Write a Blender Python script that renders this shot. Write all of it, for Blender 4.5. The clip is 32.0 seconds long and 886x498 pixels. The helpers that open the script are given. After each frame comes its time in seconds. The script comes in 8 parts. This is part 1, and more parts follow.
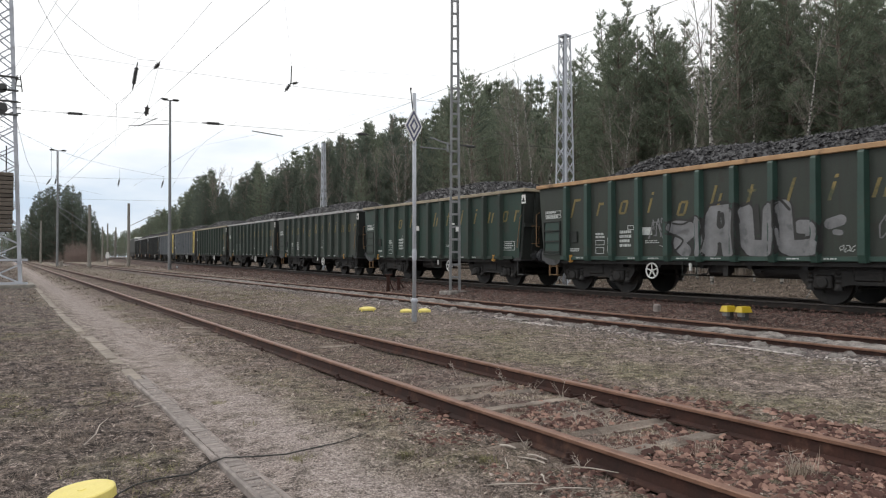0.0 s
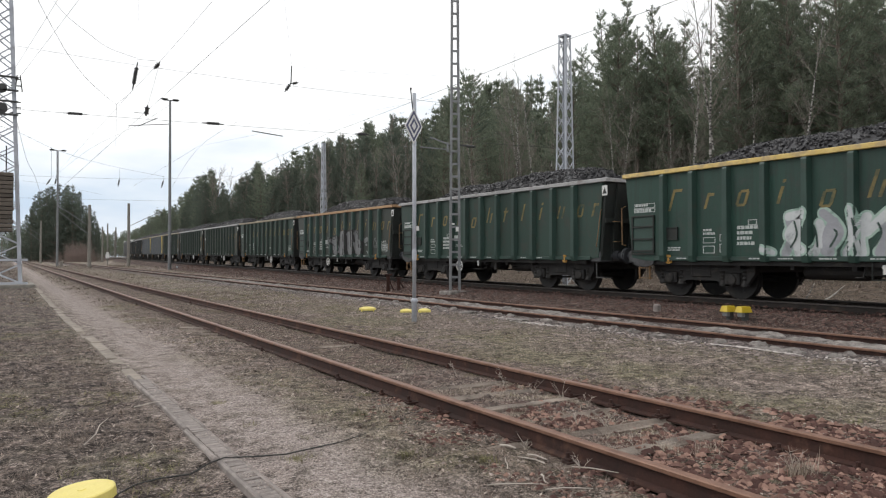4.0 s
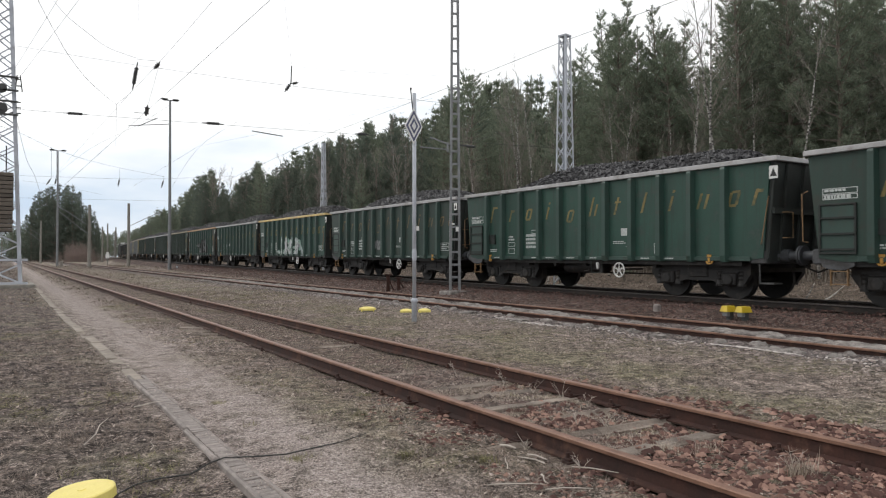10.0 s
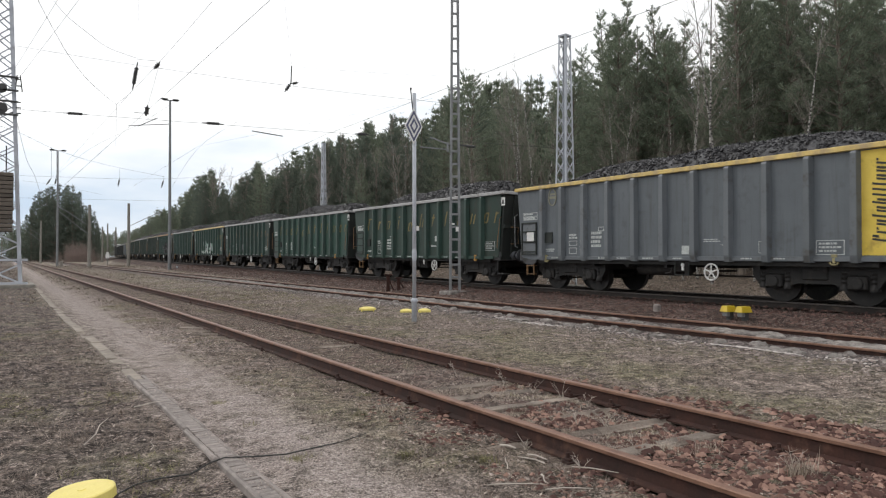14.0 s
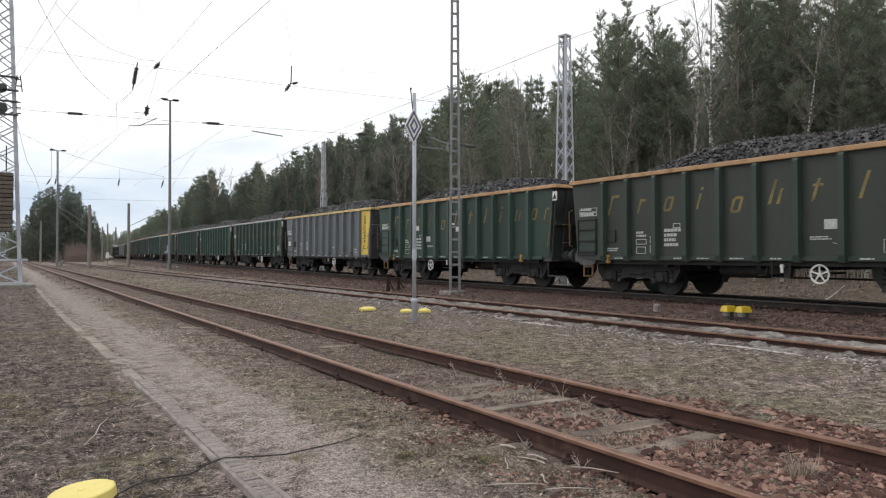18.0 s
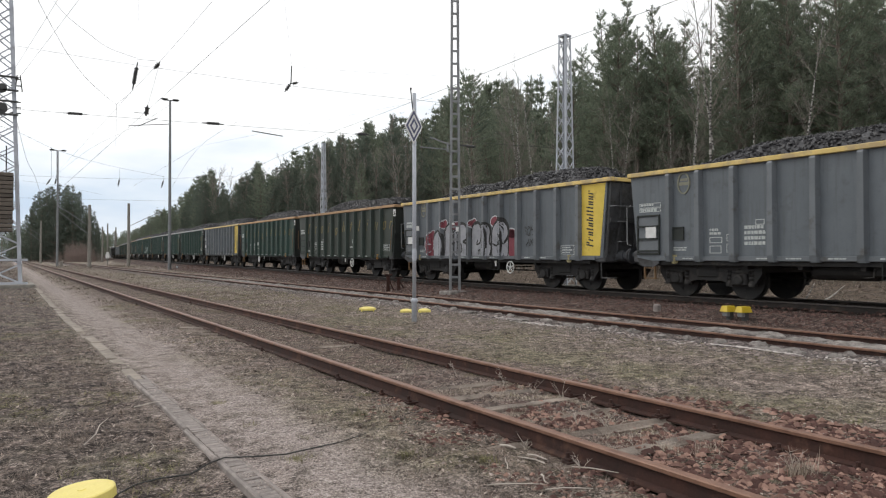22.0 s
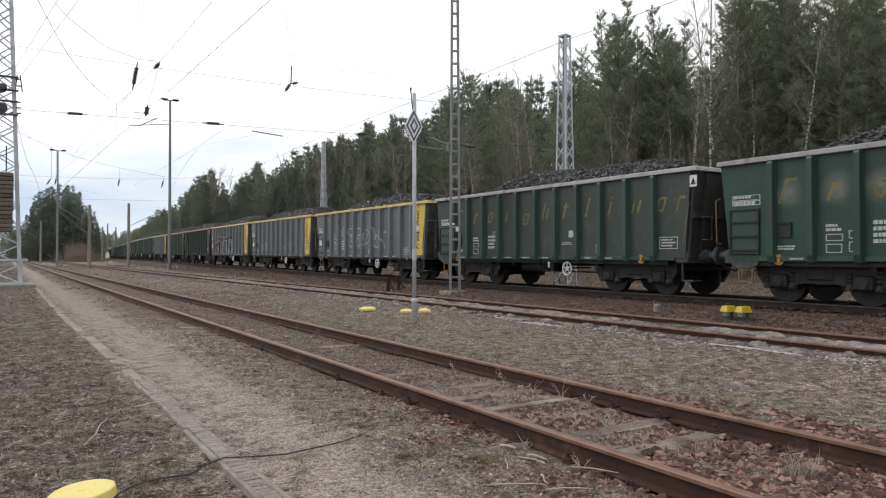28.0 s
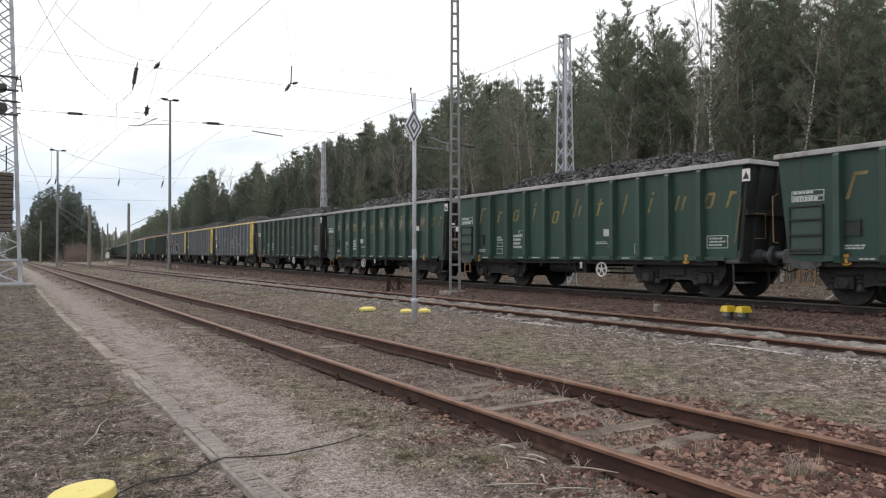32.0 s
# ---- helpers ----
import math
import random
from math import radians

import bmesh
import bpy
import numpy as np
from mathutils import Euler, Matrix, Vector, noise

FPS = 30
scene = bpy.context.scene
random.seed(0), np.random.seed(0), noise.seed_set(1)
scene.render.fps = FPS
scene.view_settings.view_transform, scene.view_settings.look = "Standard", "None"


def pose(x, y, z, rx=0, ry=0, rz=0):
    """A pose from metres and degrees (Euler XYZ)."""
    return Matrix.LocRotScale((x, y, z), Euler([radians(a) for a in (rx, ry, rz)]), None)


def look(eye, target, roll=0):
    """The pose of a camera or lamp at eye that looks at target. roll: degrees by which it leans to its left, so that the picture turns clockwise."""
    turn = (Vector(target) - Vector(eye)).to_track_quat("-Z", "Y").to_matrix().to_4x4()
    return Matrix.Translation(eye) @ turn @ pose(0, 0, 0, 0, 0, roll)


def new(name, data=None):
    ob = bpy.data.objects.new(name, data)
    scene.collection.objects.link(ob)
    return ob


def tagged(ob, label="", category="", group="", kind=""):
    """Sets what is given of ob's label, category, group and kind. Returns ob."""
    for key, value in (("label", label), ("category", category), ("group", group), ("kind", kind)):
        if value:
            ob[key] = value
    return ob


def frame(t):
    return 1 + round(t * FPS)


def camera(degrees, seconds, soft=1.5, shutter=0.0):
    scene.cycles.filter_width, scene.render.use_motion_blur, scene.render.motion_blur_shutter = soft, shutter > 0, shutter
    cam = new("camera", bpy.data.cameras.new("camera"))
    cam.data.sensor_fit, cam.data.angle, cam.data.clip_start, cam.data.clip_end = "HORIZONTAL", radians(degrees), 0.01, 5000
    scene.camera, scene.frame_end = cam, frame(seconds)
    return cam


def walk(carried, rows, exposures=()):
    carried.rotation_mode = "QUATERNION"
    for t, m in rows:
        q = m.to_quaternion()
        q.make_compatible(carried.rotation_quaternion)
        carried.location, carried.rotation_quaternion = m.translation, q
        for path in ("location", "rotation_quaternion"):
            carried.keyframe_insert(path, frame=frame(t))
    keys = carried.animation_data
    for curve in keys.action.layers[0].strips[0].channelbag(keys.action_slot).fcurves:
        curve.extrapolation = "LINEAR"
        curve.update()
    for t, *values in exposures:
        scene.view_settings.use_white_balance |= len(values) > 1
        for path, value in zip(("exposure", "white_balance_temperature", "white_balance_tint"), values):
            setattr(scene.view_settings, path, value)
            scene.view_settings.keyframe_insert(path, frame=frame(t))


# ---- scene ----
# x: across the tracks, y: along them, z: up
cam = camera(64.2, 32.0, soft=1.15, shutter=0.12)
EYE = (0.0, 0.0, 1.40)
YAW = radians(31.77)
PITCH = 14.0 / 1250.0
CAM = look(EYE, (EYE[0] + math.sin(YAW), EYE[1] + math.cos(YAW), EYE[2] + PITCH), 0.0)
walk(cam, [(0.0, CAM), (32.0, CAM)])

# ---- light: overcast sky ----
SUN_EL, SUN_AZ = radians(40), radians(-35)  # azimuth from +y towards +x
world = bpy.data.worlds.new("world")
scene.world = world
world.use_nodes = True
wn, wl = world.node_tree.nodes, world.node_tree.links
bg = wn["Background"]
sky = wn.new("ShaderNodeTexSky")
sky.sky_type, sky.sun_disc = "NISHITA", False
sky.sun_elevation, sky.sun_rotation = SUN_EL, SUN_AZ
sky.air_density, sky.dust_density = 1.2, 2.0
wco = wn.new("ShaderNodeTexCoord")
wmap = wn.new("ShaderNodeMapping")
wmap.inputs["Scale"].default_value = (1.0, 1.0, 3.5)
wl.new(wco.outputs["Generated"], wmap.inputs["Vector"])
cloud = wn.new("ShaderNodeTexNoise")
cloud.inputs["Scale"].default_value, cloud.inputs["Detail"].default_value = 2.6, 6.0
wl.new(wmap.outputs["Vector"], cloud.inputs["Vector"])
wramp = wn.new("ShaderNodeValToRGB")
wramp.color_ramp.elements[0].position, wramp.color_ramp.elements[0].color = 0.30, (0.62, 0.76, 0.94, 1)
wramp.color_ramp.elements[1].position, wramp.color_ramp.elements[1].color = 0.62, (1.20, 1.20, 1.20, 1)
# the cloud thickens with height above the horizon
wsep = wn.new("ShaderNodeSeparateXYZ")
wl.new(wco.outputs["Generated"], wsep.inputs[0])
wlift = wn.new("ShaderNodeMapRange")
wlift.inputs[1].default_value, wlift.inputs[2].default_value = 0.0, 0.30
wlift.inputs[3].default_value, wlift.inputs[4].default_value = -0.17, 0.30
wl.new(wsep.outputs["Z"], wlift.inputs[0])
wsum = wn.new("ShaderNodeMath")
wl.new(cloud.outputs["Fac"], wsum.inputs[0])
wl.new(wlift.outputs[0], wsum.inputs[1])
wl.new(wsum.outputs[0], wramp.inputs["Fac"])
wsky = wn.new("ShaderNodeMix")
wsky.data_type = "RGBA"
wsky.inputs["Factor"].default_value = 0.10
wgain = wn.new("ShaderNodeVectorMath")
wgain.operation = "SCALE"
wgain.inputs["Scale"].default_value = 0.10
wl.new(sky.outputs["Color"], wgain.inputs[0])
wl.new(wramp.outputs["Color"], wsky.inputs[6])
wl.new(wgain.outputs[0], wsky.inputs[7])
wl.new(wsky.outputs[2], bg.inputs["Color"])
bg.inputs["Strength"].default_value = 1.0
sun = new("sun", bpy.data.lights.new("sun", "SUN"))
sun.data.energy, sun.data.angle, sun.data.color = 0.8, radians(25), (1.0, 0.97, 0.92)
sun.matrix_world = look((60 * math.sin(SUN_AZ) * math.cos(SUN_EL), 60 * math.cos(SUN_AZ) * math.cos(SUN_EL), 60 * math.sin(SUN_EL)), (0, 0, 0))
scene.view_settings.exposure = 0.0
# ---- materials ----
def nodes_of(name):
    m = bpy.data.materials.new(name)
    m.use_nodes = True
    nt = m.node_tree
    return m, nt, nt.nodes["Principled BSDF"]


def coords(nt, where="Object"):
    return nt.nodes.new("ShaderNodeTexCoord").outputs[where]


def noise_of(nt, vec, scale, detail=4.0, rough=0.55):
    n = nt.nodes.new("ShaderNodeTexNoise")
    n.inputs["Scale"].default_value, n.inputs["Detail"].default_value, n.inputs["Roughness"].default_value = scale, detail, rough
    nt.links.new(vec, n.inputs["Vector"])
    return n.outputs["Fac"]


def ramp(nt, fac, *stops):
    r = nt.nodes.new("ShaderNodeValToRGB")
    els = r.color_ramp.elements
    while len(els) < len(stops):
        els.new(0.5)
    for e, (p, c) in zip(els, stops):
        e.position = p
        e.color = (*c, 1) if len(c) == 3 else c
    nt.links.new(fac, r.inputs["Fac"])
    return r.outputs["Color"]


def mix(nt, fac, a, b, how="MIX"):
    n = nt.nodes.new("ShaderNodeMix")
    n.data_type, n.blend_type = "RGBA", how
    for sock, v in ((n.inputs["Factor"], fac), (n.inputs[6], a), (n.inputs[7], b)):
        if isinstance(v, (int, float)):
            sock.default_value = v
        elif isinstance(v, tuple):
            sock.default_value = (*v, 1)
        else:
            nt.links.new(v, sock)
    return n.outputs[2]


def calc(nt, op, a, b=0.0, c=None):
    n = nt.nodes.new("ShaderNodeMath")
    n.operation = op
    for k, v in enumerate((a, b, c)):
        if v is None:
            continue
        if isinstance(v, (int, float)):
            n.inputs[k].default_value = v
        else:
            nt.links.new(v, n.inputs[k])
    return n.outputs[0]


def bump(nt, bsdf, height, strength=0.4, dist=0.02):
    b = nt.nodes.new("ShaderNodeBump")
    b.inputs["Strength"].default_value, b.inputs["Distance"].default_value = strength, dist
    nt.links.new(height, b.inputs["Height"])
    nt.links.new(b.outputs["Normal"], bsdf.inputs["Normal"])


def grey(v):
    return (v, v, v)


def surface(name, dark, light, scale=6.0, fine=60.0, rough=0.7, metal=0.0, relief=0.3, dist=0.005, spots=None, vary=0.0, spot_at=0.62, spot_scale=2.5, streak=None):
    """A weathered surface: two colours over two sizes of noise, with stains and fine relief."""
    m, nt, b = nodes_of(name)
    co = coords(nt)
    if vary:
        info = nt.nodes.new("ShaderNodeObjectInfo")
        shift = nt.nodes.new("ShaderNodeVectorMath")
        shift.operation = "ADD"
        sc = nt.nodes.new("ShaderNodeVectorMath")
        sc.operation = "SCALE"
        nt.links.new(co, shift.inputs[0])
        cmb = nt.nodes.new("ShaderNodeCombineXYZ")
        for k in range(3):
            nt.links.new(calc(nt, "MULTIPLY", info.outputs["Random"], 37.0 + 11 * k), cmb.inputs[k])
        nt.links.new(cmb.outputs[0], shift.inputs[1])
        co = shift.outputs[0]
    n1 = noise_of(nt, co, scale, 5.0)
    n2 = noise_of(nt, co, fine, 3.0, 0.7)
    f = calc(nt, "ADD", calc(nt, "MULTIPLY", n1, 0.65), calc(nt, "MULTIPLY", n2, 0.35))
    col = ramp(nt, f, (0.32, dark), (0.68, light))
    if spots:
        n3 = noise_of(nt, co, spot_scale, 6.0, 0.65)
        mask = ramp(nt, n3, (spot_at - 0.06, grey(0)), (spot_at + 0.06, grey(1)))
        col = mix(nt, mask, col, spots)
    if streak:
        mp = nt.nodes.new("ShaderNodeMapping")
        mp.inputs["Scale"].default_value = (9.0, 9.0, 0.5)
        nt.links.new(co, mp.inputs["Vector"])
        n4 = noise_of(nt, mp.outputs[0], 1.0, 4.0, 0.7)
        mask = ramp(nt, n4, (0.50, grey(0)), (0.75, grey(0.8)))
        col = mix(nt, mask, col, streak)
    if vary:
        v = calc(nt, "ADD", calc(nt, "MULTIPLY", info.outputs["Random"], vary), 1.0 - vary / 2)
        hsv = nt.nodes.new("ShaderNodeHueSaturation")
        nt.links.new(v, hsv.inputs["Value"])
        nt.links.new(col, hsv.inputs["Color"])
        col = hsv.outputs[0]
    nt.links.new(col, b.inputs["Base Color"])
    r = calc(nt, "ADD", calc(nt, "MULTIPLY", n1, 0.25), rough - 0.125)
    nt.links.new(r, b.inputs["Roughness"])
    b.inputs["Metallic"].default_value = metal
    bump(nt, b, f, relief, dist)
    return m


GREEN = surface("green_wagon_paint", (0.007, 0.035, 0.024), (0.015, 0.064, 0.044), 1.2, 40, 0.55, spots=(0.026, 0.046, 0.036), spot_at=0.60, vary=0.4, relief=0.12, streak=(0.012, 0.022, 0.017))
DULLGREEN = surface("dull_green_wagon_paint", (0.009, 0.029, 0.021), (0.019, 0.047, 0.034), 1.2, 40, 0.6, spots=(0.024, 0.034, 0.025), spot_at=0.58, vary=0.35, relief=0.12, streak=(0.018, 0.026, 0.019))
BLACKISH = surface("blackish_wagon_paint", (0.010, 0.012, 0.012), (0.024, 0.027, 0.026), 1.2, 40, 0.65, spots=(0.03, 0.03, 0.026), vary=0.4, relief=0.12, streak=(0.016, 0.016, 0.014))
# dust, with the sky's grazing sheen put into the pale rim colour
DUSTYRIM = surface("dusty_pale_rim_paint", (0.20, 0.17, 0.12), (0.33, 0.28, 0.20), 2, 50, 0.7, spots=(0.13, 0.11, 0.09), vary=0.3, relief=0.1)
HANDRAIL = surface("faded_orange_handrail", (0.15, 0.085, 0.04), (0.25, 0.15, 0.07), 3, 50, 0.65, relief=0.1)
OLIVE = surface("faded_olive_wagon_paint", (0.019, 0.027, 0.021), (0.036, 0.047, 0.035), 1.2, 40, 0.6, spots=(0.03, 0.032, 0.024), vary=0.3, relief=0.12, streak=(0.026, 0.026, 0.02))
GREYGREEN = surface("dusty_grey_green_wagon_paint", (0.024, 0.037, 0.031), (0.044, 0.060, 0.051), 1.2, 40, 0.6, spots=(0.055, 0.066, 0.060), spot_at=0.60, vary=0.2, relief=0.12, streak=(0.026, 0.032, 0.028))
WGREY = surface("grey_wagon_paint", (0.086, 0.099, 0.110), (0.118, 0.133, 0.147), 1.2, 40, 0.5, spots=(0.080, 0.090, 0.098), vary=0.2, relief=0.12, streak=(0.062, 0.068, 0.072))
YELLOW = surface("yellow_paint", (0.56, 0.40, 0.045), (0.70, 0.52, 0.09), 3, 50, 0.5, spots=(0.40, 0.28, 0.05), vary=0.2, relief=0.1)
ORANGE = surface("faded_orange_paint", (0.32, 0.18, 0.085), (0.50, 0.315, 0.165), 2, 50, 0.6, spots=(0.2, 0.12, 0.06), vary=0.3, relief=0.1)
RIMGREY = surface("pale_grey_rim_paint", (0.28, 0.275, 0.27), (0.45, 0.445, 0.45), 2, 50, 0.55, spots=(0.22, 0.20, 0.185), vary=0.3, relief=0.1)
# dusty yellow, paled further to hold the sky's reflection on the rim
RIMYELLOW = surface("dusty_yellow_rim_paint", (0.52, 0.37, 0.10), (0.68, 0.51, 0.19), 3, 50, 0.45, spots=(0.42, 0.31, 0.15), spot_at=0.52, vary=0.2, relief=0.1)
DUSTYGREY = surface("coal_dusted_grey_steel", (0.036, 0.037, 0.039), (0.090, 0.092, 0.096), 2, 50, 0.75, relief=0.2, spots=(0.030, 0.029, 0.028), spot_at=0.56, vary=0.2)
DUSTY = surface("coal_dusted_steel", (0.012, 0.015, 0.0135), (0.030, 0.036, 0.032), 2, 50, 0.75, relief=0.2, spots=(0.026, 0.024, 0.021), vary=0.2)
UNDER = surface("grimy_black_running_gear", (0.0050, 0.0046, 0.0044), (0.018, 0.016, 0.0145), 4, 60, 0.65, relief=0.4, spots=(0.034, 0.029, 0.025), spot_at=0.60, spot_scale=4.0, vary=0.4)
GREASED = surface("greased_grey_buffer_steel", (0.040, 0.043, 0.048), (0.085, 0.090, 0.098), 4, 60, 0.45, relief=0.2, spots=(0.02, 0.02, 0.02), vary=0.3)
COAL = surface("coal", (0.004, 0.004, 0.005), (0.027, 0.025, 0.028), 9, 45, 0.42, relief=0.6, dist=0.02)
WHITE = surface("white_paint", (0.55, 0.55, 0.53), (0.75, 0.75, 0.73), 4, 60, 0.5, relief=0.1)
MARK = surface("worn_white_marking", (0.30, 0.33, 0.32), (0.56, 0.58, 0.56), 14, 90, 0.6, relief=0.1)
LETTER = surface("worn_ochre_letter_paint", (0.08, 0.07, 0.025), (0.25, 0.185, 0.06), 2.2, 40, 0.6, relief=0.1, spots=(0.05, 0.06, 0.03), spot_at=0.58, spot_scale=1.6, vary=0.2)
DIMLETTER = surface("rust_dimmed_letter_paint", (0.055, 0.048, 0.024), (0.17, 0.118, 0.055), 2.2, 40, 0.65, relief=0.1, spots=(0.04, 0.05, 0.03), spot_at=0.55, spot_scale=1.6, vary=0.2)
BLACK = surface("black_marking", (0.012, 0.012, 0.012), (0.03, 0.03, 0.028), 6, 60, 0.6, relief=0.1)
SILVER = surface("silver_spray_paint", (0.11, 0.112, 0.116), (0.22, 0.222, 0.228), 3, 40, 0.5, relief=0.1, spots=(0.075, 0.077, 0.08))
# rust, darkened further for the deep shade below the rail head
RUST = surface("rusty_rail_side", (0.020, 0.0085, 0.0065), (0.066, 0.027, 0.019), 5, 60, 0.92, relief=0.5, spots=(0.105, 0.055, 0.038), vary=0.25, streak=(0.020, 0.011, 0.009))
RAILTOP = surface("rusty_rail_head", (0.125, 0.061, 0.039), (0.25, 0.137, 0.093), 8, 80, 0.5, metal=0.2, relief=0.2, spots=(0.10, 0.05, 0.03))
BRIGHTRAIL = surface("worn_rail_head", (0.06, 0.052, 0.048), (0.13, 0.112, 0.102), 8, 80, 0.4, metal=0.4, relief=0.2)
TIMBER = surface("weathered_sleeper_timber", (0.070, 0.055, 0.046), (0.32, 0.265, 0.22), 3, 55, 0.9, relief=0.7, dist=0.01, vary=0.3, spots=(0.09, 0.06, 0.045))
CONC = surface("weathered_concrete", (0.16, 0.15, 0.13), (0.31, 0.29, 0.26), 5, 50, 0.9, relief=0.5, dist=0.01, vary=0.2, spots=(0.13, 0.12, 0.10))
LIME = surface("crumbled_pale_concrete", (0.030, 0.027, 0.025), (0.36, 0.325, 0.30), 6, 50, 0.9, relief=0.7, dist=0.02, spots=(0.16, 0.14, 0.12))
STEEL = surface("galvanised_steel", (0.15, 0.155, 0.16), (0.26, 0.265, 0.27), 3, 40, 0.55, metal=0.3, relief=0.15)
PALESTEEL = surface("pale_grey_painted_steel", (0.36, 0.38, 0.42), (0.52, 0.54, 0.59), 3, 40, 0.55, relief=0.15)
DARKSTEEL = surface("dark_steel", (0.03, 0.03, 0.03), (0.07, 0.07, 0.068), 4, 50, 0.6, relief=0.2)
EDGESLAB = surface("brownish_concrete_edging", (0.15, 0.125, 0.102), (0.34, 0.295, 0.25), 5, 50, 0.9, relief=0.5, dist=0.01, vary=0.25, spots=(0.11, 0.09, 0.072))
# set a little above the wall greens for the light the posts catch
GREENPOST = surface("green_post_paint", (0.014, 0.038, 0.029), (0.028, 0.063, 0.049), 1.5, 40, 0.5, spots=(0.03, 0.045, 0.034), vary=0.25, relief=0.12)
GREYPOST = surface("grey_post_paint", (0.105, 0.117, 0.127), (0.148, 0.162, 0.174), 1.5, 40, 0.5, spots=(0.085, 0.085, 0.082), vary=0.2, relief=0.12)
# running line's rail sides, darkened in colour for the shade under the train
DARKRUST = surface("oily_dark_rail_side", (0.008, 0.007, 0.0065), (0.034, 0.025, 0.020), 5, 60, 0.85, relief=0.5, spots=(0.060, 0.042, 0.033), spot_at=0.60)
HOOK = surface("orange_hook_paint", (0.32, 0.16, 0.03), (0.5, 0.27, 0.05), 6, 60, 0.6, relief=0.1)
DULLHOOK = surface("dull_yellow_hook_paint", (0.20, 0.17, 0.08), (0.32, 0.28, 0.14), 6, 60, 0.6, relief=0.1)
# darker than the green posts, in place of shade on their rear faces
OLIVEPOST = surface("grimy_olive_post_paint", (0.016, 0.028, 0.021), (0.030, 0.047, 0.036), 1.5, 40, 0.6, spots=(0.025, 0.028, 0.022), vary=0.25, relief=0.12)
WIRE = surface("dull_wire", (0.05, 0.05, 0.05), (0.09, 0.09, 0.09), 4, 50, 0.6, relief=0.1)
BARK = surface("pine_bark", (0.10, 0.085, 0.073), (0.25, 0.205, 0.167), 3, 30, 0.95, relief=0.8, dist=0.03)
PAVEBRICK = surface("grey_brown_edging_block", (0.150, 0.130, 0.120), (0.33, 0.29, 0.268), 7, 60, 0.9, relief=0.6, dist=0.01, vary=0.2, spots=(0.12, 0.10, 0.09))
PLASTIC = surface("pale_yellow_plastic", (0.66, 0.54, 0.12), (0.80, 0.68, 0.22), 5, 80, 0.45, relief=0.1, spots=(0.62, 0.54, 0.22), spot_at=0.7)


def birch_bark():
    m, nt, b = nodes_of("birch_bark")
    co = coords(nt)
    mp = nt.nodes.new("ShaderNodeMapping")
    mp.inputs["Scale"].default_value = (2.0, 2.0, 7.0)
    nt.links.new(co, mp.inputs["Vector"])
    n = noise_of(nt, mp.outputs[0], 1.6, 4.0)
    nt.links.new(ramp(nt, n, (0.42, (0.05, 0.045, 0.04)), (0.54, (0.38, 0.36, 0.33)), (0.8, (0.5, 0.48, 0.45))), b.inputs["Base Color"])
    b.inputs["Roughness"].default_value = 0.8
    bump(nt, b, n, 0.3, 0.01)
    return m


def leafy(name, dark, light, rough=0.7, between=None, through_light=0.0, patch=0.0, hue=0.0):
    """Foliage whose sprigs differ from one another."""
    m, nt, b = nodes_of(name)
    geo = nt.nodes.new("ShaderNodeNewGeometry")
    info = nt.nodes.new("ShaderNodeObjectInfo")
    f = calc(nt, "ADD", calc(nt, "MULTIPLY", geo.outputs["Random Per Island"], 0.65), calc(nt, "MULTIPLY", info.outputs["Random"], 0.35))
    stops = ((0.0, dark), (1.0, light)) if between is None else ((0.0, dark), (0.55, between), (1.0, light))
    col = ramp(nt, f, *stops)
    if patch:
        # clumps that are darker or more bleached than the rest
        n = noise_of(nt, coords(nt), 5.5, 5.0, 0.65)
        col = mix(nt, patch, col, ramp(nt, n, (0.36, grey(0.18)), (0.48, grey(0.85)), (0.62, grey(1.5))), "MULTIPLY")
    if hue:
        hsv = nt.nodes.new("ShaderNodeHueSaturation")
        nt.links.new(calc(nt, "ADD", calc(nt, "MULTIPLY", info.outputs["Random"], hue), 0.5 - hue * 0.6), hsv.inputs["Hue"])
        nt.links.new(col, hsv.inputs["Color"])
        col = hsv.outputs[0]
    nt.links.new(col, b.inputs["Base Color"])
    b.inputs["Roughness"].default_value = rough
    b.inputs["Specular IOR Level"].default_value = 0.2
    if through_light:
        # thin blades let part of the light through
        tr = nt.nodes.new("ShaderNodeBsdfTranslucent")
        nt.links.new(b.inputs["Base Color"].links[0].from_socket, tr.inputs["Color"])
        mx = nt.nodes.new("ShaderNodeMixShader")
        mx.inputs[0].default_value = through_light
        nt.links.new(b.outputs[0], mx.inputs[1])
        nt.links.new(tr.outputs[0], mx.inputs[2])
        nt.links.new(mx.outputs[0], nt.nodes["Material Output"].inputs["Surface"])
    return m


BIRCH = birch_bark()
NEEDLES = leafy("pine_needles", (0.118, 0.150, 0.118), (0.285, 0.322, 0.228), through_light=0.5, hue=0.05)
# darker copy of NEEDLES: the farther pines carry crown shade in their colour
DARKNEEDLES = leafy("shaded_blue_green_needles", (0.086, 0.110, 0.093), (0.205, 0.233, 0.182), through_light=0.5, hue=0.04)
TWIGS = leafy("bare_twigs", (0.20, 0.177, 0.158), (0.42, 0.37, 0.325), 0.9, through_light=0.2)
DRYGRASS = leafy("dry_grass", (0.100, 0.078, 0.068), (0.56, 0.468, 0.395), 0.9, (0.215, 0.174, 0.148), patch=0.85)
STRAW = leafy("pale_straw", (0.24, 0.195, 0.155), (0.62, 0.54, 0.45), 0.9)
GRAVEL = leafy("path_gravel", (0.13, 0.104, 0.095), (0.60, 0.51, 0.465), 0.9, (0.35, 0.29, 0.26))
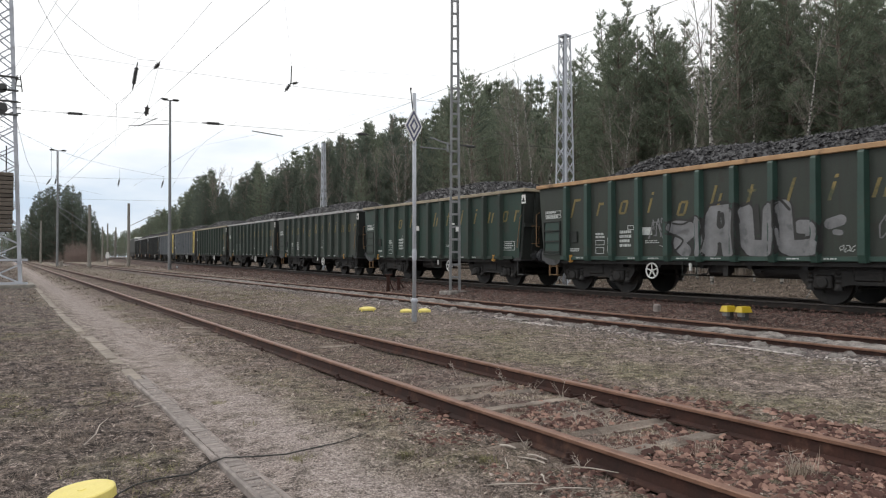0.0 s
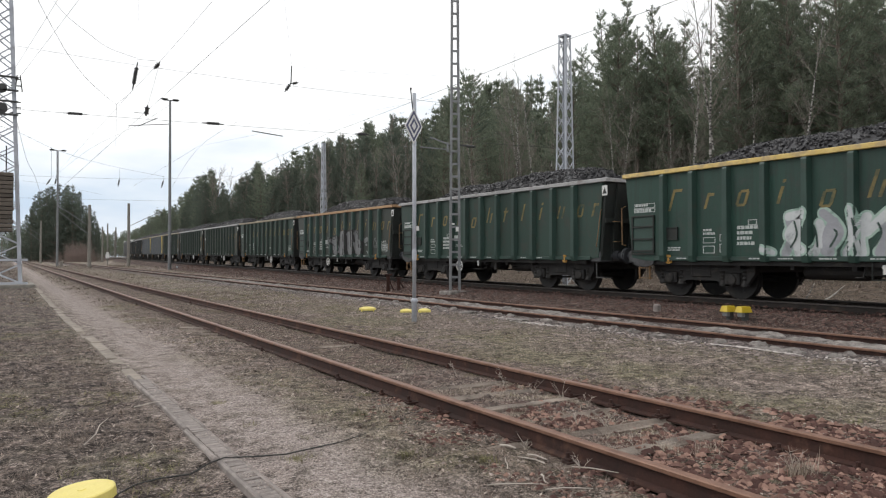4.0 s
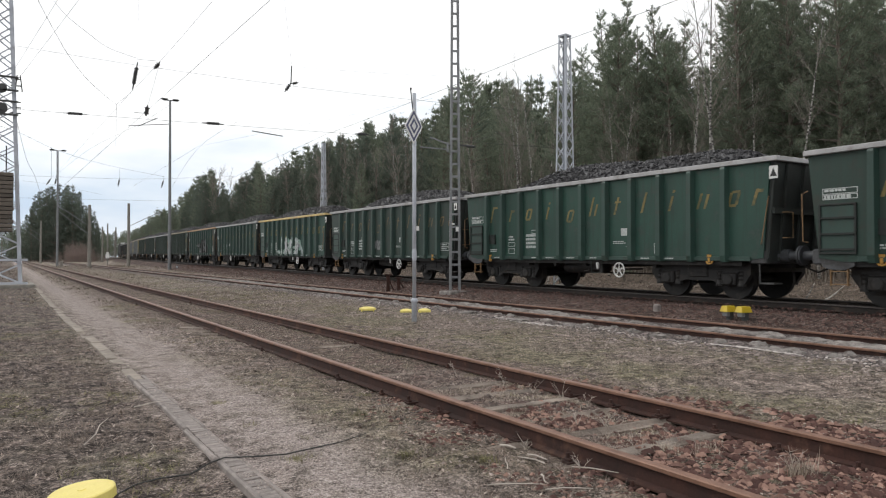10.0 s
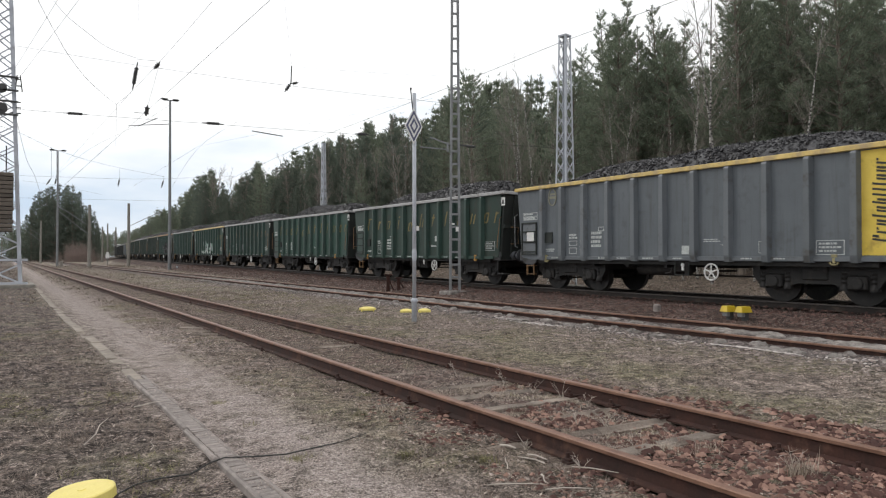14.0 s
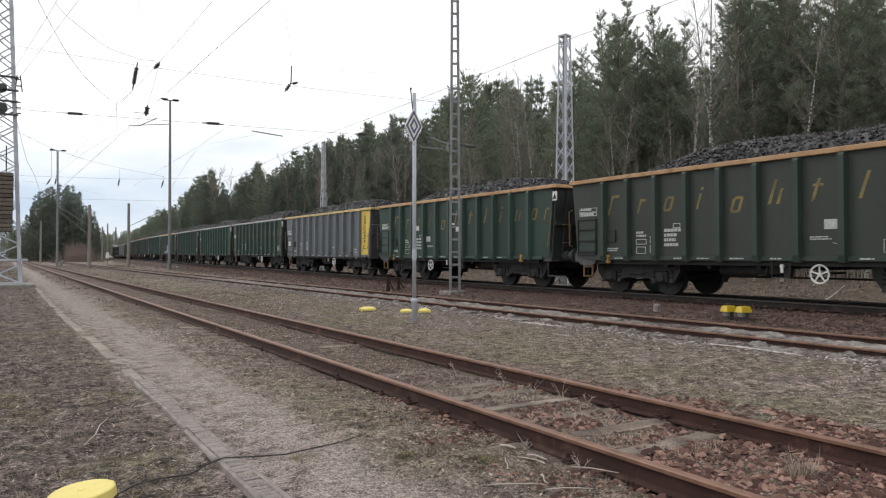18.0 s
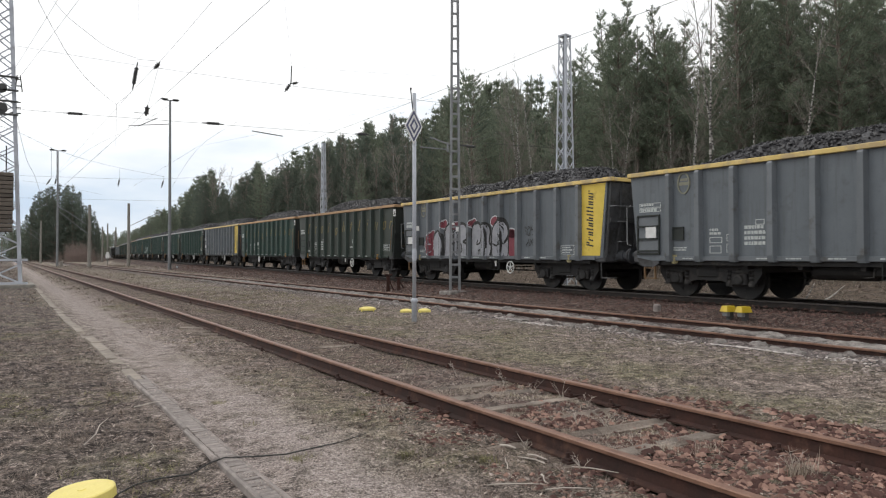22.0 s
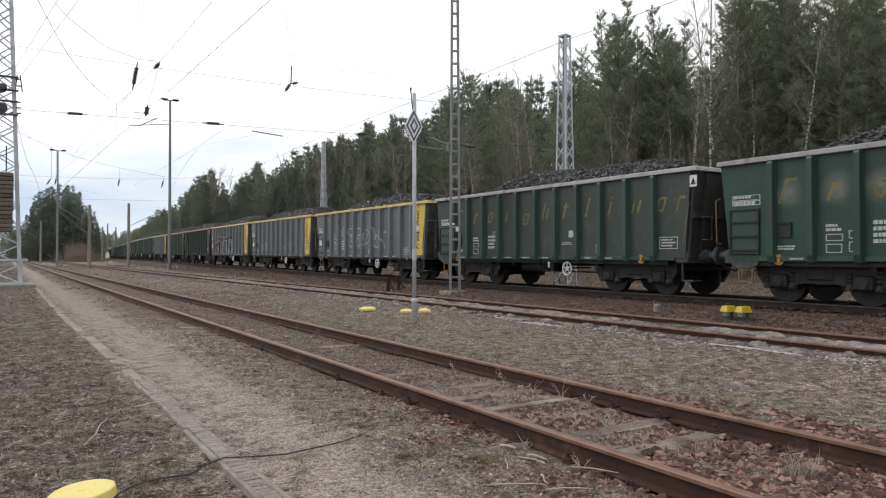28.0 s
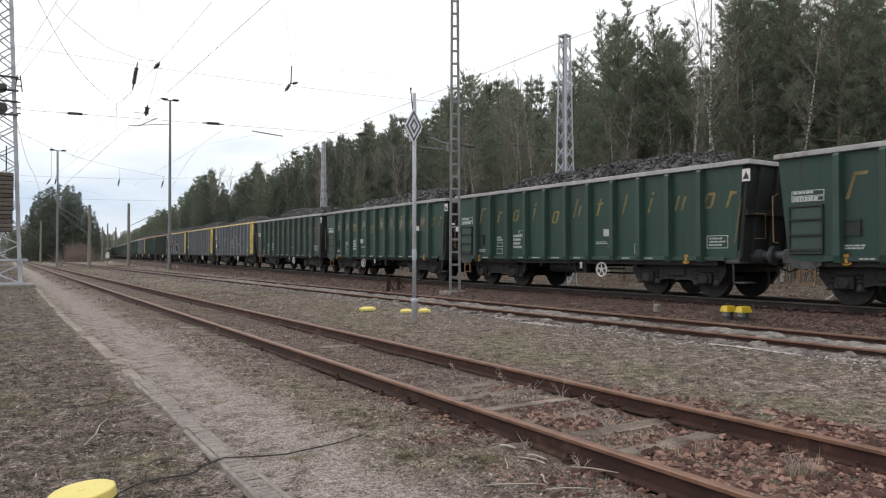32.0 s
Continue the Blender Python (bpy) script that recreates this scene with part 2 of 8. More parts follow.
MOSSGRASS = leafy("greenish_grass", (0.105, 0.098, 0.050), (0.33, 0.305, 0.165), 0.9, patch=0.6)
REDTWIGS = leafy("reddish_brush", (0.19, 0.147, 0.13), (0.33, 0.26, 0.23), 0.9)
STONES = leafy("ballast_stones", (0.022, 0.013, 0.012), (0.40, 0.255, 0.20), 0.9, (0.112, 0.061, 0.052))
LINESTONES = leafy("line_ballast_stones", (0.022, 0.015, 0.014), (0.215, 0.136, 0.114), 0.9, (0.082, 0.048, 0.041))
GREYSTONES = leafy("grey_stones", (0.11, 0.090, 0.082), (0.62, 0.55, 0.50), 0.9, (0.27, 0.225, 0.2))
# ---- building tools ----
class Shape:
    """Collects vertices and faces; one Shape becomes one mesh."""

    def __init__(self):
        self.v, self.f, self.mi = [], [], []

    def add(self, verts, faces, mat=0):
        n = len(self.v)
        self.v += [tuple(p) for p in verts]
        self.f += [tuple(i + n for i in f) for f in faces]
        self.mi += [mat] * len(faces)
        return self

    def box(self, x0, x1, y0, y1, z0, z1, bevel=0.0, mat=0):
        if bevel <= 0:
            vs = [(x, y, z) for z in (z0, z1) for y in (y0, y1) for x in (x0, x1)]
            return self.add(vs, [(0, 2, 3, 1), (4, 5, 7, 6), (0, 1, 5, 4), (2, 6, 7, 3), (0, 4, 6, 2), (1, 3, 7, 5)], mat)
        b = min(bevel, (x1 - x0) / 2.01, (y1 - y0) / 2.01, (z1 - z0) / 2.01)
        vs = []
        for z, i in ((z0, b), (z0 + b, 0), (z1 - b, 0), (z1, b)):
            j = b if i == 0 else 0
            vs += [(x0 + i + j * 0, y0 + i + b, z), (x0 + i + b, y0 + i, z), (x1 - i - b, y0 + i, z), (x1 - i, y0 + i + b, z),
                   (x1 - i, y1 - i - b, z), (x1 - i - b, y1 - i, z), (x0 + i + b, y1 - i, z), (x0 + i, y1 - i - b, z)]
        fs = [tuple(range(7, -1, -1)), tuple(range(24, 32))]
        for r in range(3):
            for k in range(8):
                fs.append((r * 8 + k, r * 8 + (k + 1) % 8, r * 8 + 8 + (k + 1) % 8, r * 8 + 8 + k))
        return self.add(vs, fs, mat)

    def ring_sweep(self, rings, closed=True, caps=True, mat=0):
        """Joins rings of equally many points."""
        n, k = len(rings), len(rings[0])
        vs = [p for r in rings for p in r]
        fs = []
        for a in range(n - 1):
            for b in range(k if closed else k - 1):
                c = (b + 1) % k
                fs.append((a * k + b, a * k + c, a * k + k + c, a * k + k + b))
        if caps:
            fs.append(tuple(range(k - 1, -1, -1)))
            fs.append(tuple((n - 1) * k + b for b in range(k)))
        return self.add(vs, fs, mat)

    def tube(self, points, radius, sides=6, mat=0):
        """A round bar along points; radius may be a list."""
        pts = [Vector(p) for p in points]
        rad = radius if isinstance(radius, (list, tuple)) else [radius] * len(pts)
        rings = []
        for i, p in enumerate(pts):
            d = (pts[min(i + 1, len(pts) - 1)] - pts[max(i - 1, 0)]).normalized()
            a = d.cross(Vector((0, 0, 1)) if abs(d.z) < 0.95 else Vector((1, 0, 0))).normalized()
            b = d.cross(a)
            rings.append([p + (a * math.cos(2 * math.pi * k / sides) + b * math.sin(2 * math.pi * k / sides)) * rad[i] for k in range(sides)])
        return self.ring_sweep(rings, mat=mat)

    def disc(self, centre, axis, radius, half, sides=16, mat=0):
        c, a = Vector(centre), Vector(axis).normalized()
        return self.tube([c - a * half, c + a * half], radius, sides, mat)

    def beam(self, p, q, w, h, mat=0):
        """A square bar from p to q."""
        p, q = Vector(p), Vector(q)
        d = (q - p).normalized()
        a = d.cross(Vector((0, 0, 1)) if abs(d.z) < 0.95 else Vector((0, 1, 0))).normalized() * (w / 2)
        b = d.cross(a).normalized() * (h / 2)
        return self.ring_sweep([[p + a + b, p - a + b, p - a - b, p + a - b], [q + a + b, q - a + b, q - a - b, q + a - b]], mat=mat)

    def plate(self, outline, depth, mat=0):
        """An outline of points, thickened by the vector depth."""
        d = Vector(depth)
        a = [Vector(p) for p in outline]
        return self.ring_sweep([a, [p + d for p in a]], mat=mat)

    def mesh(self, name, mats, smooth=False):
        me = bpy.data.meshes.new(name)
        me.from_pydata(self.v, [], self.f)
        for m in mats if isinstance(mats, (list, tuple)) else [mats]:
            me.materials.append(m)
        if any(self.mi):
            me.polygons.foreach_set("material_index", self.mi)
        if smooth:
            me.polygons.foreach_set("use_smooth", [True] * len(me.polygons))
        me.update()
        return me


def part(name, shape, mats, parent, label="", at=None, smooth=False):
    """One mesh object under a thing or a part. shape: a Shape or a mesh that is shared."""
    me = shape if isinstance(shape, bpy.types.Mesh) else shape.mesh(name, mats, smooth)
    ob = new(name, me)
    ob.parent = parent
    if at is not None:
        ob.matrix_basis = at
    return tagged(ob, label) if label else ob


def thing(name, label, category, at=None, group="", kind="", shape=None, mats=None, smooth=False):
    """A top-level thing: an Empty at its base, or one mesh where a shape is given."""
    ob = new(name, shape.mesh(name, mats, smooth) if shape else None)
    if at is not None:
        ob.matrix_basis = at
    return tagged(ob, label, category, group, kind)


def smooth01(a, b, t):
    t = min(1.0, max(0.0, (t - a) / (b - a)))
    return t * t * (3 - 2 * t)


# ---- plan of the line ----
X_A, X_B, X_C = 4.10, 10.75, 15.55      # centres of the siding, the second track, the running line
Z_A, Z_B, Z_C = 0.15, 0.15, 0.40        # tops of their rails
GAUGE = 1.505
BEND_AT, BEND_R, BEND_END = 15.4, 1392.0, 134.0


def line_c(s):
    """Place and heading (radians to the right) of the running line, s metres along it."""
    if s <= BEND_AT:
        return X_C, s, 0.0
    a = (min(s, BEND_END) - BEND_AT) / BEND_R
    x, y = X_C + BEND_R * (1 - math.cos(a)), BEND_AT + BEND_R * math.sin(a)
    if s > BEND_END:
        x, y = x + (s - BEND_END) * math.sin(a), y + (s - BEND_END) * math.cos(a)
    return x, y, a


def grade(s):
    """How far the running line has climbed, s metres along it."""
    return 0.005 * min(max(0.0, s - 2.6), 125.0) * smooth01(2.6, 52.5, s)


def bend(y):
    """How far the running line lies to the right of its straight start at y."""
    return line_c(y)[0] - X_C


def ground_z(x, y):
    """Height of the ground."""
    u = x - bend(y)
    z = 0.02 + 0.03 * noise.noise((x * 0.5, y * 0.5, 0.3)) + 0.02 * noise.noise((x * 1.7, y * 1.7, 4.0))
    bed = smooth01(12.1, 13.6, u) * (1 - smooth01(17.5, 19.0, u))
    z = z * (1 - 0.7 * bed) + 0.22 * bed
    z += 0.12 * smooth01(9.2, 10.0, u) * (1 - smooth01(12.0, 12.4, u)) * 0.3
    z -= 0.035 * smooth01(2.9, 3.4, x) * (1 - smooth01(4.9, 5.4, x))
    z -= 0.012 * smooth01(0.85, 1.08, x) * (1 - smooth01(1.13, 1.2, x))
    z += grade(y) * smooth01(11.4, 13.4, u)
    if u > 20:
        hill = (u - 20) * 0.10 + 0.0016 * max(0.0, u - 20) ** 2
        hill = min(hill, 14.0)
        z += hill * (1 - smooth01(250, 600, y)) + 0.25 * noise.noise((x * 0.15, y * 0.15, 9.0)) * smooth01(20, 26, u)
    if x < -12:
        z += 0.4 * smooth01(-12, -40, x)
    return z
# ---- ground: one sheet to the horizon ----
def ground_material():
    m, nt, b = nodes_of("ground")
    co = coords(nt)
    sep = nt.nodes.new("ShaderNodeSeparateXYZ")
    nt.links.new(co, sep.inputs[0])
    x = sep.outputs["X"]
    big, mid, fine, grit = noise_of(nt, co, 0.55, 4), noise_of(nt, co, 4.0, 6, 0.7), noise_of(nt, co, 22.0, 4, 0.7), noise_of(nt, co, 90.0, 2, 0.8)
    wob = wob_straight = calc(nt, "ADD", x, calc(nt, "MULTIPLY", calc(nt, "ADD", calc(nt, "SUBTRACT", mid, 0.5), calc(nt, "SUBTRACT", big, 0.5)), 0.9))

    # the running line's strips follow its bend
    y = sep.outputs["Y"]
    turn = calc(nt, "MAXIMUM", calc(nt, "SUBTRACT", calc(nt, "MINIMUM", y, BEND_END), BEND_AT), 0.0)
    drift = calc(nt, "ADD", calc(nt, "DIVIDE", calc(nt, "MULTIPLY", turn, turn), 2 * BEND_R), calc(nt, "MULTIPLY", calc(nt, "MAXIMUM", calc(nt, "SUBTRACT", y, BEND_END), 0.0), (BEND_END - BEND_AT) / BEND_R))
    wob_line = calc(nt, "SUBTRACT", wob, drift)

    def strip(a, c, soft):
        wob = wob_line if a > 12 else wob_straight
        up = nt.nodes.new("ShaderNodeMapRange")
        up.inputs[1].default_value, up.inputs[2].default_value = a - soft, a + soft
        nt.links.new(wob, up.inputs[0])
        dn = nt.nodes.new("ShaderNodeMapRange")
        dn.inputs[1].default_value, dn.inputs[2].default_value = c - soft, c + soft
        dn.inputs[3].default_value, dn.inputs[4].default_value = 1.0, 0.0
        nt.links.new(wob, dn.inputs[0])
        return calc(nt, "MULTIPLY", up.outputs[0], dn.outputs[0])

    f = calc(nt, "ADD", calc(nt, "MULTIPLY", mid, 0.40), calc(nt, "ADD", calc(nt, "MULTIPLY", fine, 0.36), calc(nt, "MULTIPLY", grit, 0.24)))
    fg = calc(nt, "ADD", calc(nt, "MULTIPLY", mid, 0.22), calc(nt, "ADD", calc(nt, "MULTIPLY", fine, 0.33), calc(nt, "MULTIPLY", grit, 0.45)))
    grass = ramp(nt, fg, (0.43, (0.040, 0.032, 0.028)), (0.475, (0.14, 0.117, 0.10)), (0.525, (0.285, 0.247, 0.208)), (0.575, (0.55, 0.45, 0.39)))
    moss = ramp(nt, fg, (0.43, (0.05, 0.047, 0.0305)), (0.57, (0.31, 0.285, 0.185)))
    col = mix(nt, ramp(nt, big, (0.44, grey(0)), (0.58, grey(0.85))), grass, moss)
    soil = ramp(nt, f, (0.43, (0.020, 0.015, 0.014)), (0.475, (0.066, 0.053, 0.047)), (0.525, (0.140, 0.117, 0.102)), (0.575, (0.32, 0.26, 0.225)))
    lichen = ramp(nt, f, (0.43, (0.035, 0.033, 0.024)), (0.575, (0.30, 0.275, 0.205)))
    soil = mix(nt, ramp(nt, big, (0.50, grey(0)), (0.62, grey(0.75))), soil, lichen)
    col = mix(nt, strip(-60, 1.2, 0.4), col, soil)
    g = calc(nt, "ADD", calc(nt, "MULTIPLY", grit, 0.55), calc(nt, "ADD", calc(nt, "MULTIPLY", fine, 0.3), calc(nt, "MULTIPLY", mid, 0.15)))
    path = ramp(nt, g, (0.42, (0.14, 0.115, 0.103)), (0.48, (0.300, 0.250, 0.228)), (0.54, (0.42, 0.360, 0.335)), (0.61, (0.64, 0.56, 0.53)))
    pm = calc(nt, "MULTIPLY", strip(1.30, 2.28, 0.30), ramp(nt, mid, (0.36, grey(0.55)), (0.52, grey(1))))
    col = mix(nt, pm, col, path)
    red = ramp(nt, f, (0.41, (0.032, 0.021, 0.0185)), (0.50, (0.098, 0.066, 0.057)), (0.60, (0.235, 0.165, 0.143)))
    col = mix(nt, calc(nt, "MULTIPLY", strip(2.95, 5.7, 0.45), ramp(nt, mid, (0.40, grey(0.25)), (0.60, grey(1)))), col, red)
    pale = ramp(nt, f, (0.42, (0.035, 0.031, 0.0305)), (0.50, (0.095, 0.086, 0.0839)), (0.60, (0.34, 0.28, 0.278)))
    col = mix(nt, calc(nt, "MULTIPLY", strip(8.9, 12.1, 0.5), 0.85), col, pale)
    brown = ramp(nt, f, (0.41, (0.026, 0.018, 0.0155)), (0.50, (0.078, 0.053, 0.045)), (0.60, (0.19, 0.134, 0.113)))
    col = mix(nt, strip(12.3, 17.9, 0.3), col, brown)
    # dark bed between the rails, with the train's shade put into its colour
    shaded_bed = ramp(nt, f, (0.38, (0.010, 0.009, 0.008)), (0.62, (0.060, 0.048, 0.042)))
    col = mix(nt, calc(nt, "MULTIPLY", strip(14.55, 17.0, 0.25), 0.9), col, shaded_bed)
    litter = ramp(nt, f, (0.40, (0.050, 0.040, 0.031)), (0.60, (0.24, 0.195, 0.15)))
    col = mix(nt, strip(20, 900, 1.5), col, litter)
    # grit and crumbs; the dark specks stand for shade in small hollows
    speck = noise_of(nt, co, 48.0, 3, 0.75)
    col = mix(nt, 0.75, col, ramp(nt, speck, (0.40, grey(0.18)), (0.50, grey(0.95)), (0.64, grey(1.0))), "MULTIPLY")
    col = mix(nt, ramp(nt, noise_of(nt, co, 37.0, 3, 0.75), (0.56, grey(0)), (0.65, grey(0.6))), col, (0.56, 0.49, 0.43))
    mott = ramp(nt, noise_of(nt, co, 7.0, 5, 0.65), (0.38, (0.36, 0.345, 0.35)), (0.50, (1.0, 0.965, 0.985)), (0.62, (1.38, 1.33, 1.35)))
    col = mix(nt, calc(nt, "SUBTRACT", 0.85, calc(nt, "MULTIPLY", pm, 0.75)), col, mott, "MULTIPLY")
    nt.links.new(col, b.inputs["Base Color"])
    b.inputs["Roughness"].default_value = 0.95
    b.inputs["Specular IOR Level"].default_value = 0.15
    bump(nt, b, f, 1.0, 0.05)
    return m


def spaced(*runs):
    out = []
    for a, b, d in runs:
        n = max(1, round((b - a) / d))
        out += [a + (b - a) * i / n for i in range(n)]
    return out + [runs[-1][1]]


def build_ground():
    xs = spaced((-900, -100, 100), (-100, -20, 8), (-20, -3, 1.0), (-3, 6, 0.10), (6, 20, 0.25), (20, 100, 3), (100, 300, 20), (300, 1500, 150))
    ys = spaced((-120, -20, 10), (-20, 1, 1.0), (1, 14, 0.14), (14, 40, 0.5), (40, 130, 2.5), (130, 400, 15), (400, 2500, 150))
    sh = Shape()
    n = len(xs)
    for y in ys:
        for x in xs:
            rough = 0.0
            if -3 < x < 9 and 0 < y < 25:
                rough = 0.026 * noise.noise((x * 5, y * 5, 1.0)) + 0.018 * noise.noise((x * 15, y * 15, 2.0))
                if 1.2 < x < 2.4:
                    rough *= 0.3
            sh.v.append((x, y, ground_z(x, y) + rough))
    for j in range(len(ys) - 1):
        for i in range(n - 1):
            sh.f.append((j * n + i, j * n + i + 1, j * n + n + i + 1, j * n + n + i))
            sh.mi.append(0)
    thing("ground", "dry trampled grass, gravel and soil between sidings", "ground", kind="structure", shape=sh, mats=[ground_material()], smooth=True)


build_ground()


# ---- tracks ----
RAIL = [(-0.062, 0), (0.062, 0), (0.062, 0.012), (0.010, 0.026), (0.009, 0.105), (0.034, 0.118), (0.034, 0.140), (0.026, 0.148),
        (-0.026, 0.148), (-0.034, 0.140), (-0.034, 0.118), (-0.009, 0.105), (-0.010, 0.026), (-0.062, 0.012)]


def rail_shape(path, off, top):
    """A rail along path, a list of (x, y, heading), shifted off to the right, its head at top."""
    sh = Shape()
    rings = []
    for x, y, a in path:
        cx, cy = x + off * math.cos(a), y - off * math.sin(a)
        rise = grade(y) if x > 14 else 0.0
        rings.append([(cx + px * math.cos(a), cy - px * math.sin(a), top - 0.148 + pz + rise) for px, pz in RAIL])
    sh.ring_sweep(rings)
    k = len(RAIL)
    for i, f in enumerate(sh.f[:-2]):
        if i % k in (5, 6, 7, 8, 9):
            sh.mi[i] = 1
    return sh


def sleeper_mesh(mat, seed):
    r = random.Random(seed)
    sh = Shape()
    w, l, h = 0.092, 1.27, 0.08
    sh.box(-l, l, -w, w, -0.14, h - 0.08, 0.018)
    vs = []
    for x, y, z in sh.v:
        vs.append((x + r.uniform(-0.02, 0.02), y + r.uniform(-0.03, 0.03), z + r.uniform(-0.03, 0.006)))
    sh.v = vs
    return sh.mesh("sleeper", mat)


def fixing_mesh():
    sh = Shape()
    sh.box(-0.135, 0.135, -0.05, 0.05, -0.012, 0.004)
    for side in (-1, 1):
        sh.box(side * 0.10 - 0.025, side * 0.10 + 0.025, -0.03, 0.03, 0.0, 0.026, 0.008)
        sh.disc((side * 0.105, 0, 0.04), (0, 0, 1), 0.016, 0.018, 6)
    return sh.mesh("rail_fixing", RUST)


def straight(x, y0, y1, step=20.0):
    n = max(1, int((y1 - y0) / step))
    return [(x, y0 + (y1 - y0) * i / n, 0.0) for i in range(n + 1)]


def build_track(name, label, path, top, head, sleepers, spacing, lift, fixings, side=RUST):
    tr = thing(name, label, "railway track", kind="structure")
    for off in (-GAUGE / 2, GAUGE / 2):
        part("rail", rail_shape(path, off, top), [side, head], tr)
    meshes = [sleeper_mesh(TIMBER, s) for s in range(5)]
    fix = fixing_mesh()
    r = random.Random(name)
    for x, y, a in sleepers:
        # most sleepers of the siding lie under soil, but for those close by
        sink = 0.0
        if name == "siding_track":
            sink = 0.0 if y < 3.3 else r.uniform(-0.034, -0.014) if y < 6.7 else 0.06 if r.random() < 0.8 else 0.0
        tip = 0.0
        if name == "siding_track" and 11.3 < y < 20.5:
            sink, tip = 0.027, 3.2
        sl = part("sleeper", meshes[r.randrange(5)], None, tr, at=pose(x, y, top - 0.168 + lift + (grade(y) if x > 14 else 0) - sink + r.uniform(-0.01, 0.01), r.uniform(-1, 1), tip + r.uniform(-0.6, 0.6), math.degrees(-a) + r.uniform(-1, 1)))
        if y < fixings and sink < 0.05 and not tip:
            for off in (-GAUGE / 2, GAUGE / 2):
                part("rail_fixing", fix, None, sl, at=pose(off, 0, 0.006 + max(sink, 0.0)))
    return tr


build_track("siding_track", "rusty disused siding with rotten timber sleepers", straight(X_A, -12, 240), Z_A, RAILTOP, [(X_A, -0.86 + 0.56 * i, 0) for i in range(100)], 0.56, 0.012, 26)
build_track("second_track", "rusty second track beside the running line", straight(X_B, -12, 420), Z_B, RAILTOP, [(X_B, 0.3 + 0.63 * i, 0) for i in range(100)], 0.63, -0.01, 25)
build_track("running_line", "running line on brown ballast that bends away", [line_c(-250 + 5.0 * i) for i in range(150)], Z_C, BRIGHTRAIL, [line_c(2 + 0.63 * i) for i in range(130)], 0.63, -0.02, 30, DARKRUST)
# ---- coal train ----
# a wagon's own space: y forward along the line, x to the right, z above the rail head
W_LEN, W_BODY, W_HALF, W_TOP, W_FLOOR = 12.71, 5.90, 1.43, 3.19, 0.90
PIVOT, AXLE, WHEEL_R = 3.78, 0.90, 0.46
POST_D = 0.13
POSTS = [-4.83 + 0.95 * i for i in range(10)] + [4.60]
REAR_OUT = 0.20  # how far the rear end wall stands behind the side walls


def wheelset_shape():
    sh = Shape()
    for x in (-0.755, 0.755):
        s = 1 if x > 0 else -1
        sh.disc((x, 0, 0), (1, 0, 0), WHEEL_R, 0.055, 28)
        sh.disc((x - s * 0.075, 0, 0), (1, 0, 0), WHEEL_R + 0.028, 0.016, 28)
        sh.disc((x + s * 0.06, 0, 0), (1, 0, 0), 0.13, 0.03, 14)
        for k in range(5):
            a = 2 * math.pi * k / 5
            sh.disc((x + s * 0.056, 0.27 * math.cos(a), 0.27 * math.sin(a)), (1, 0, 0), 0.035, 0.012, 8)
    sh.tube([(-1.05, 0, 0), (1.05, 0, 0)], 0.08, 10)
    return sh


def axlebox_shape():
    return Shape().box(-0.13, 0.11, -0.20, 0.20, -0.13, 0.17, 0.03)


def axle_cover_shape():
    return Shape().tube([(-0.13, 0, 0), (-0.155, 0, 0), (-0.17, 0, 0)], [0.13, 0.125, 0.09], 14)


def spring_shape():
    pts, rad = [], []
    for k in range(9):
        pts.append((-0.01, 0, -0.15 + 0.045 * k))
        rad.append(0.105 if k < 2 else (0.085, 0.068)[k % 2])
    return Shape().tube(pts, rad, 10)


def bogie_frame_shape():
    sh = Shape()
    for s in (-1, 1):
        out = [(0, -1.45, 0.60), (0, -1.45, 0.86), (0, -0.75, 0.86), (0, -0.45, 0.80), (0, 0.45, 0.80), (0, 0.75, 0.86), (0, 1.45, 0.86), (0, 1.45, 0.60),
               (0, 1.28, 0.37), (0, 0.58, 0.37), (0, 0.38, 0.43), (0, -0.38, 0.43), (0, -0.58, 0.37), (0, -1.28, 0.37)]
        sh.plate([(s * 1.0 - 0.07, y, z) for x, y, z in out], (0.14, 0, 0))
        sh.box(s * 1.0 - 0.10, s * 1.0 + 0.10, -0.30, 0.30, 0.50, 0.84, 0.03)
    sh.box(-1.0, 1.0, -0.30, 0.30, 0.55, 0.78, 0.03)
    for y in (-1.42, 1.42):
        sh.box(-1.0, 1.0, y - 0.05, y + 0.05, 0.64, 0.80)
    return sh


def brake_shape():
    sh = Shape()
    for y in (-0.36, 0.36):
        for x in (-0.755, 0.755):
            sh.box(x - 0.045, x + 0.045, y - 0.05, y + 0.05, 0.28, 0.66, 0.02)
    sh.tube([(-0.85, -0.36, 0.36), (0.85, -0.36, 0.36)], 0.03, 6)
    sh.tube([(-0.85, 0.36, 0.36), (0.85, 0.36, 0.36)], 0.03, 6)
    return sh


def handwheel_shape():
    sh = Shape()
    ring = [(0, 0.19 * math.cos(2 * math.pi * k / 24), 0.19 * math.sin(2 * math.pi * k / 24)) for k in range(25)]
    sh.tube(ring, 0.021, 8)
    for k in range(5):
        a = 2 * math.pi * k / 5 + 0.3
        sh.tube([(0, 0, 0), (0, 0.19 * math.cos(a), 0.19 * math.sin(a))], 0.017, 6)
    sh.disc((0, 0, 0), (1, 0, 0), 0.04, 0.03, 10)
    return sh


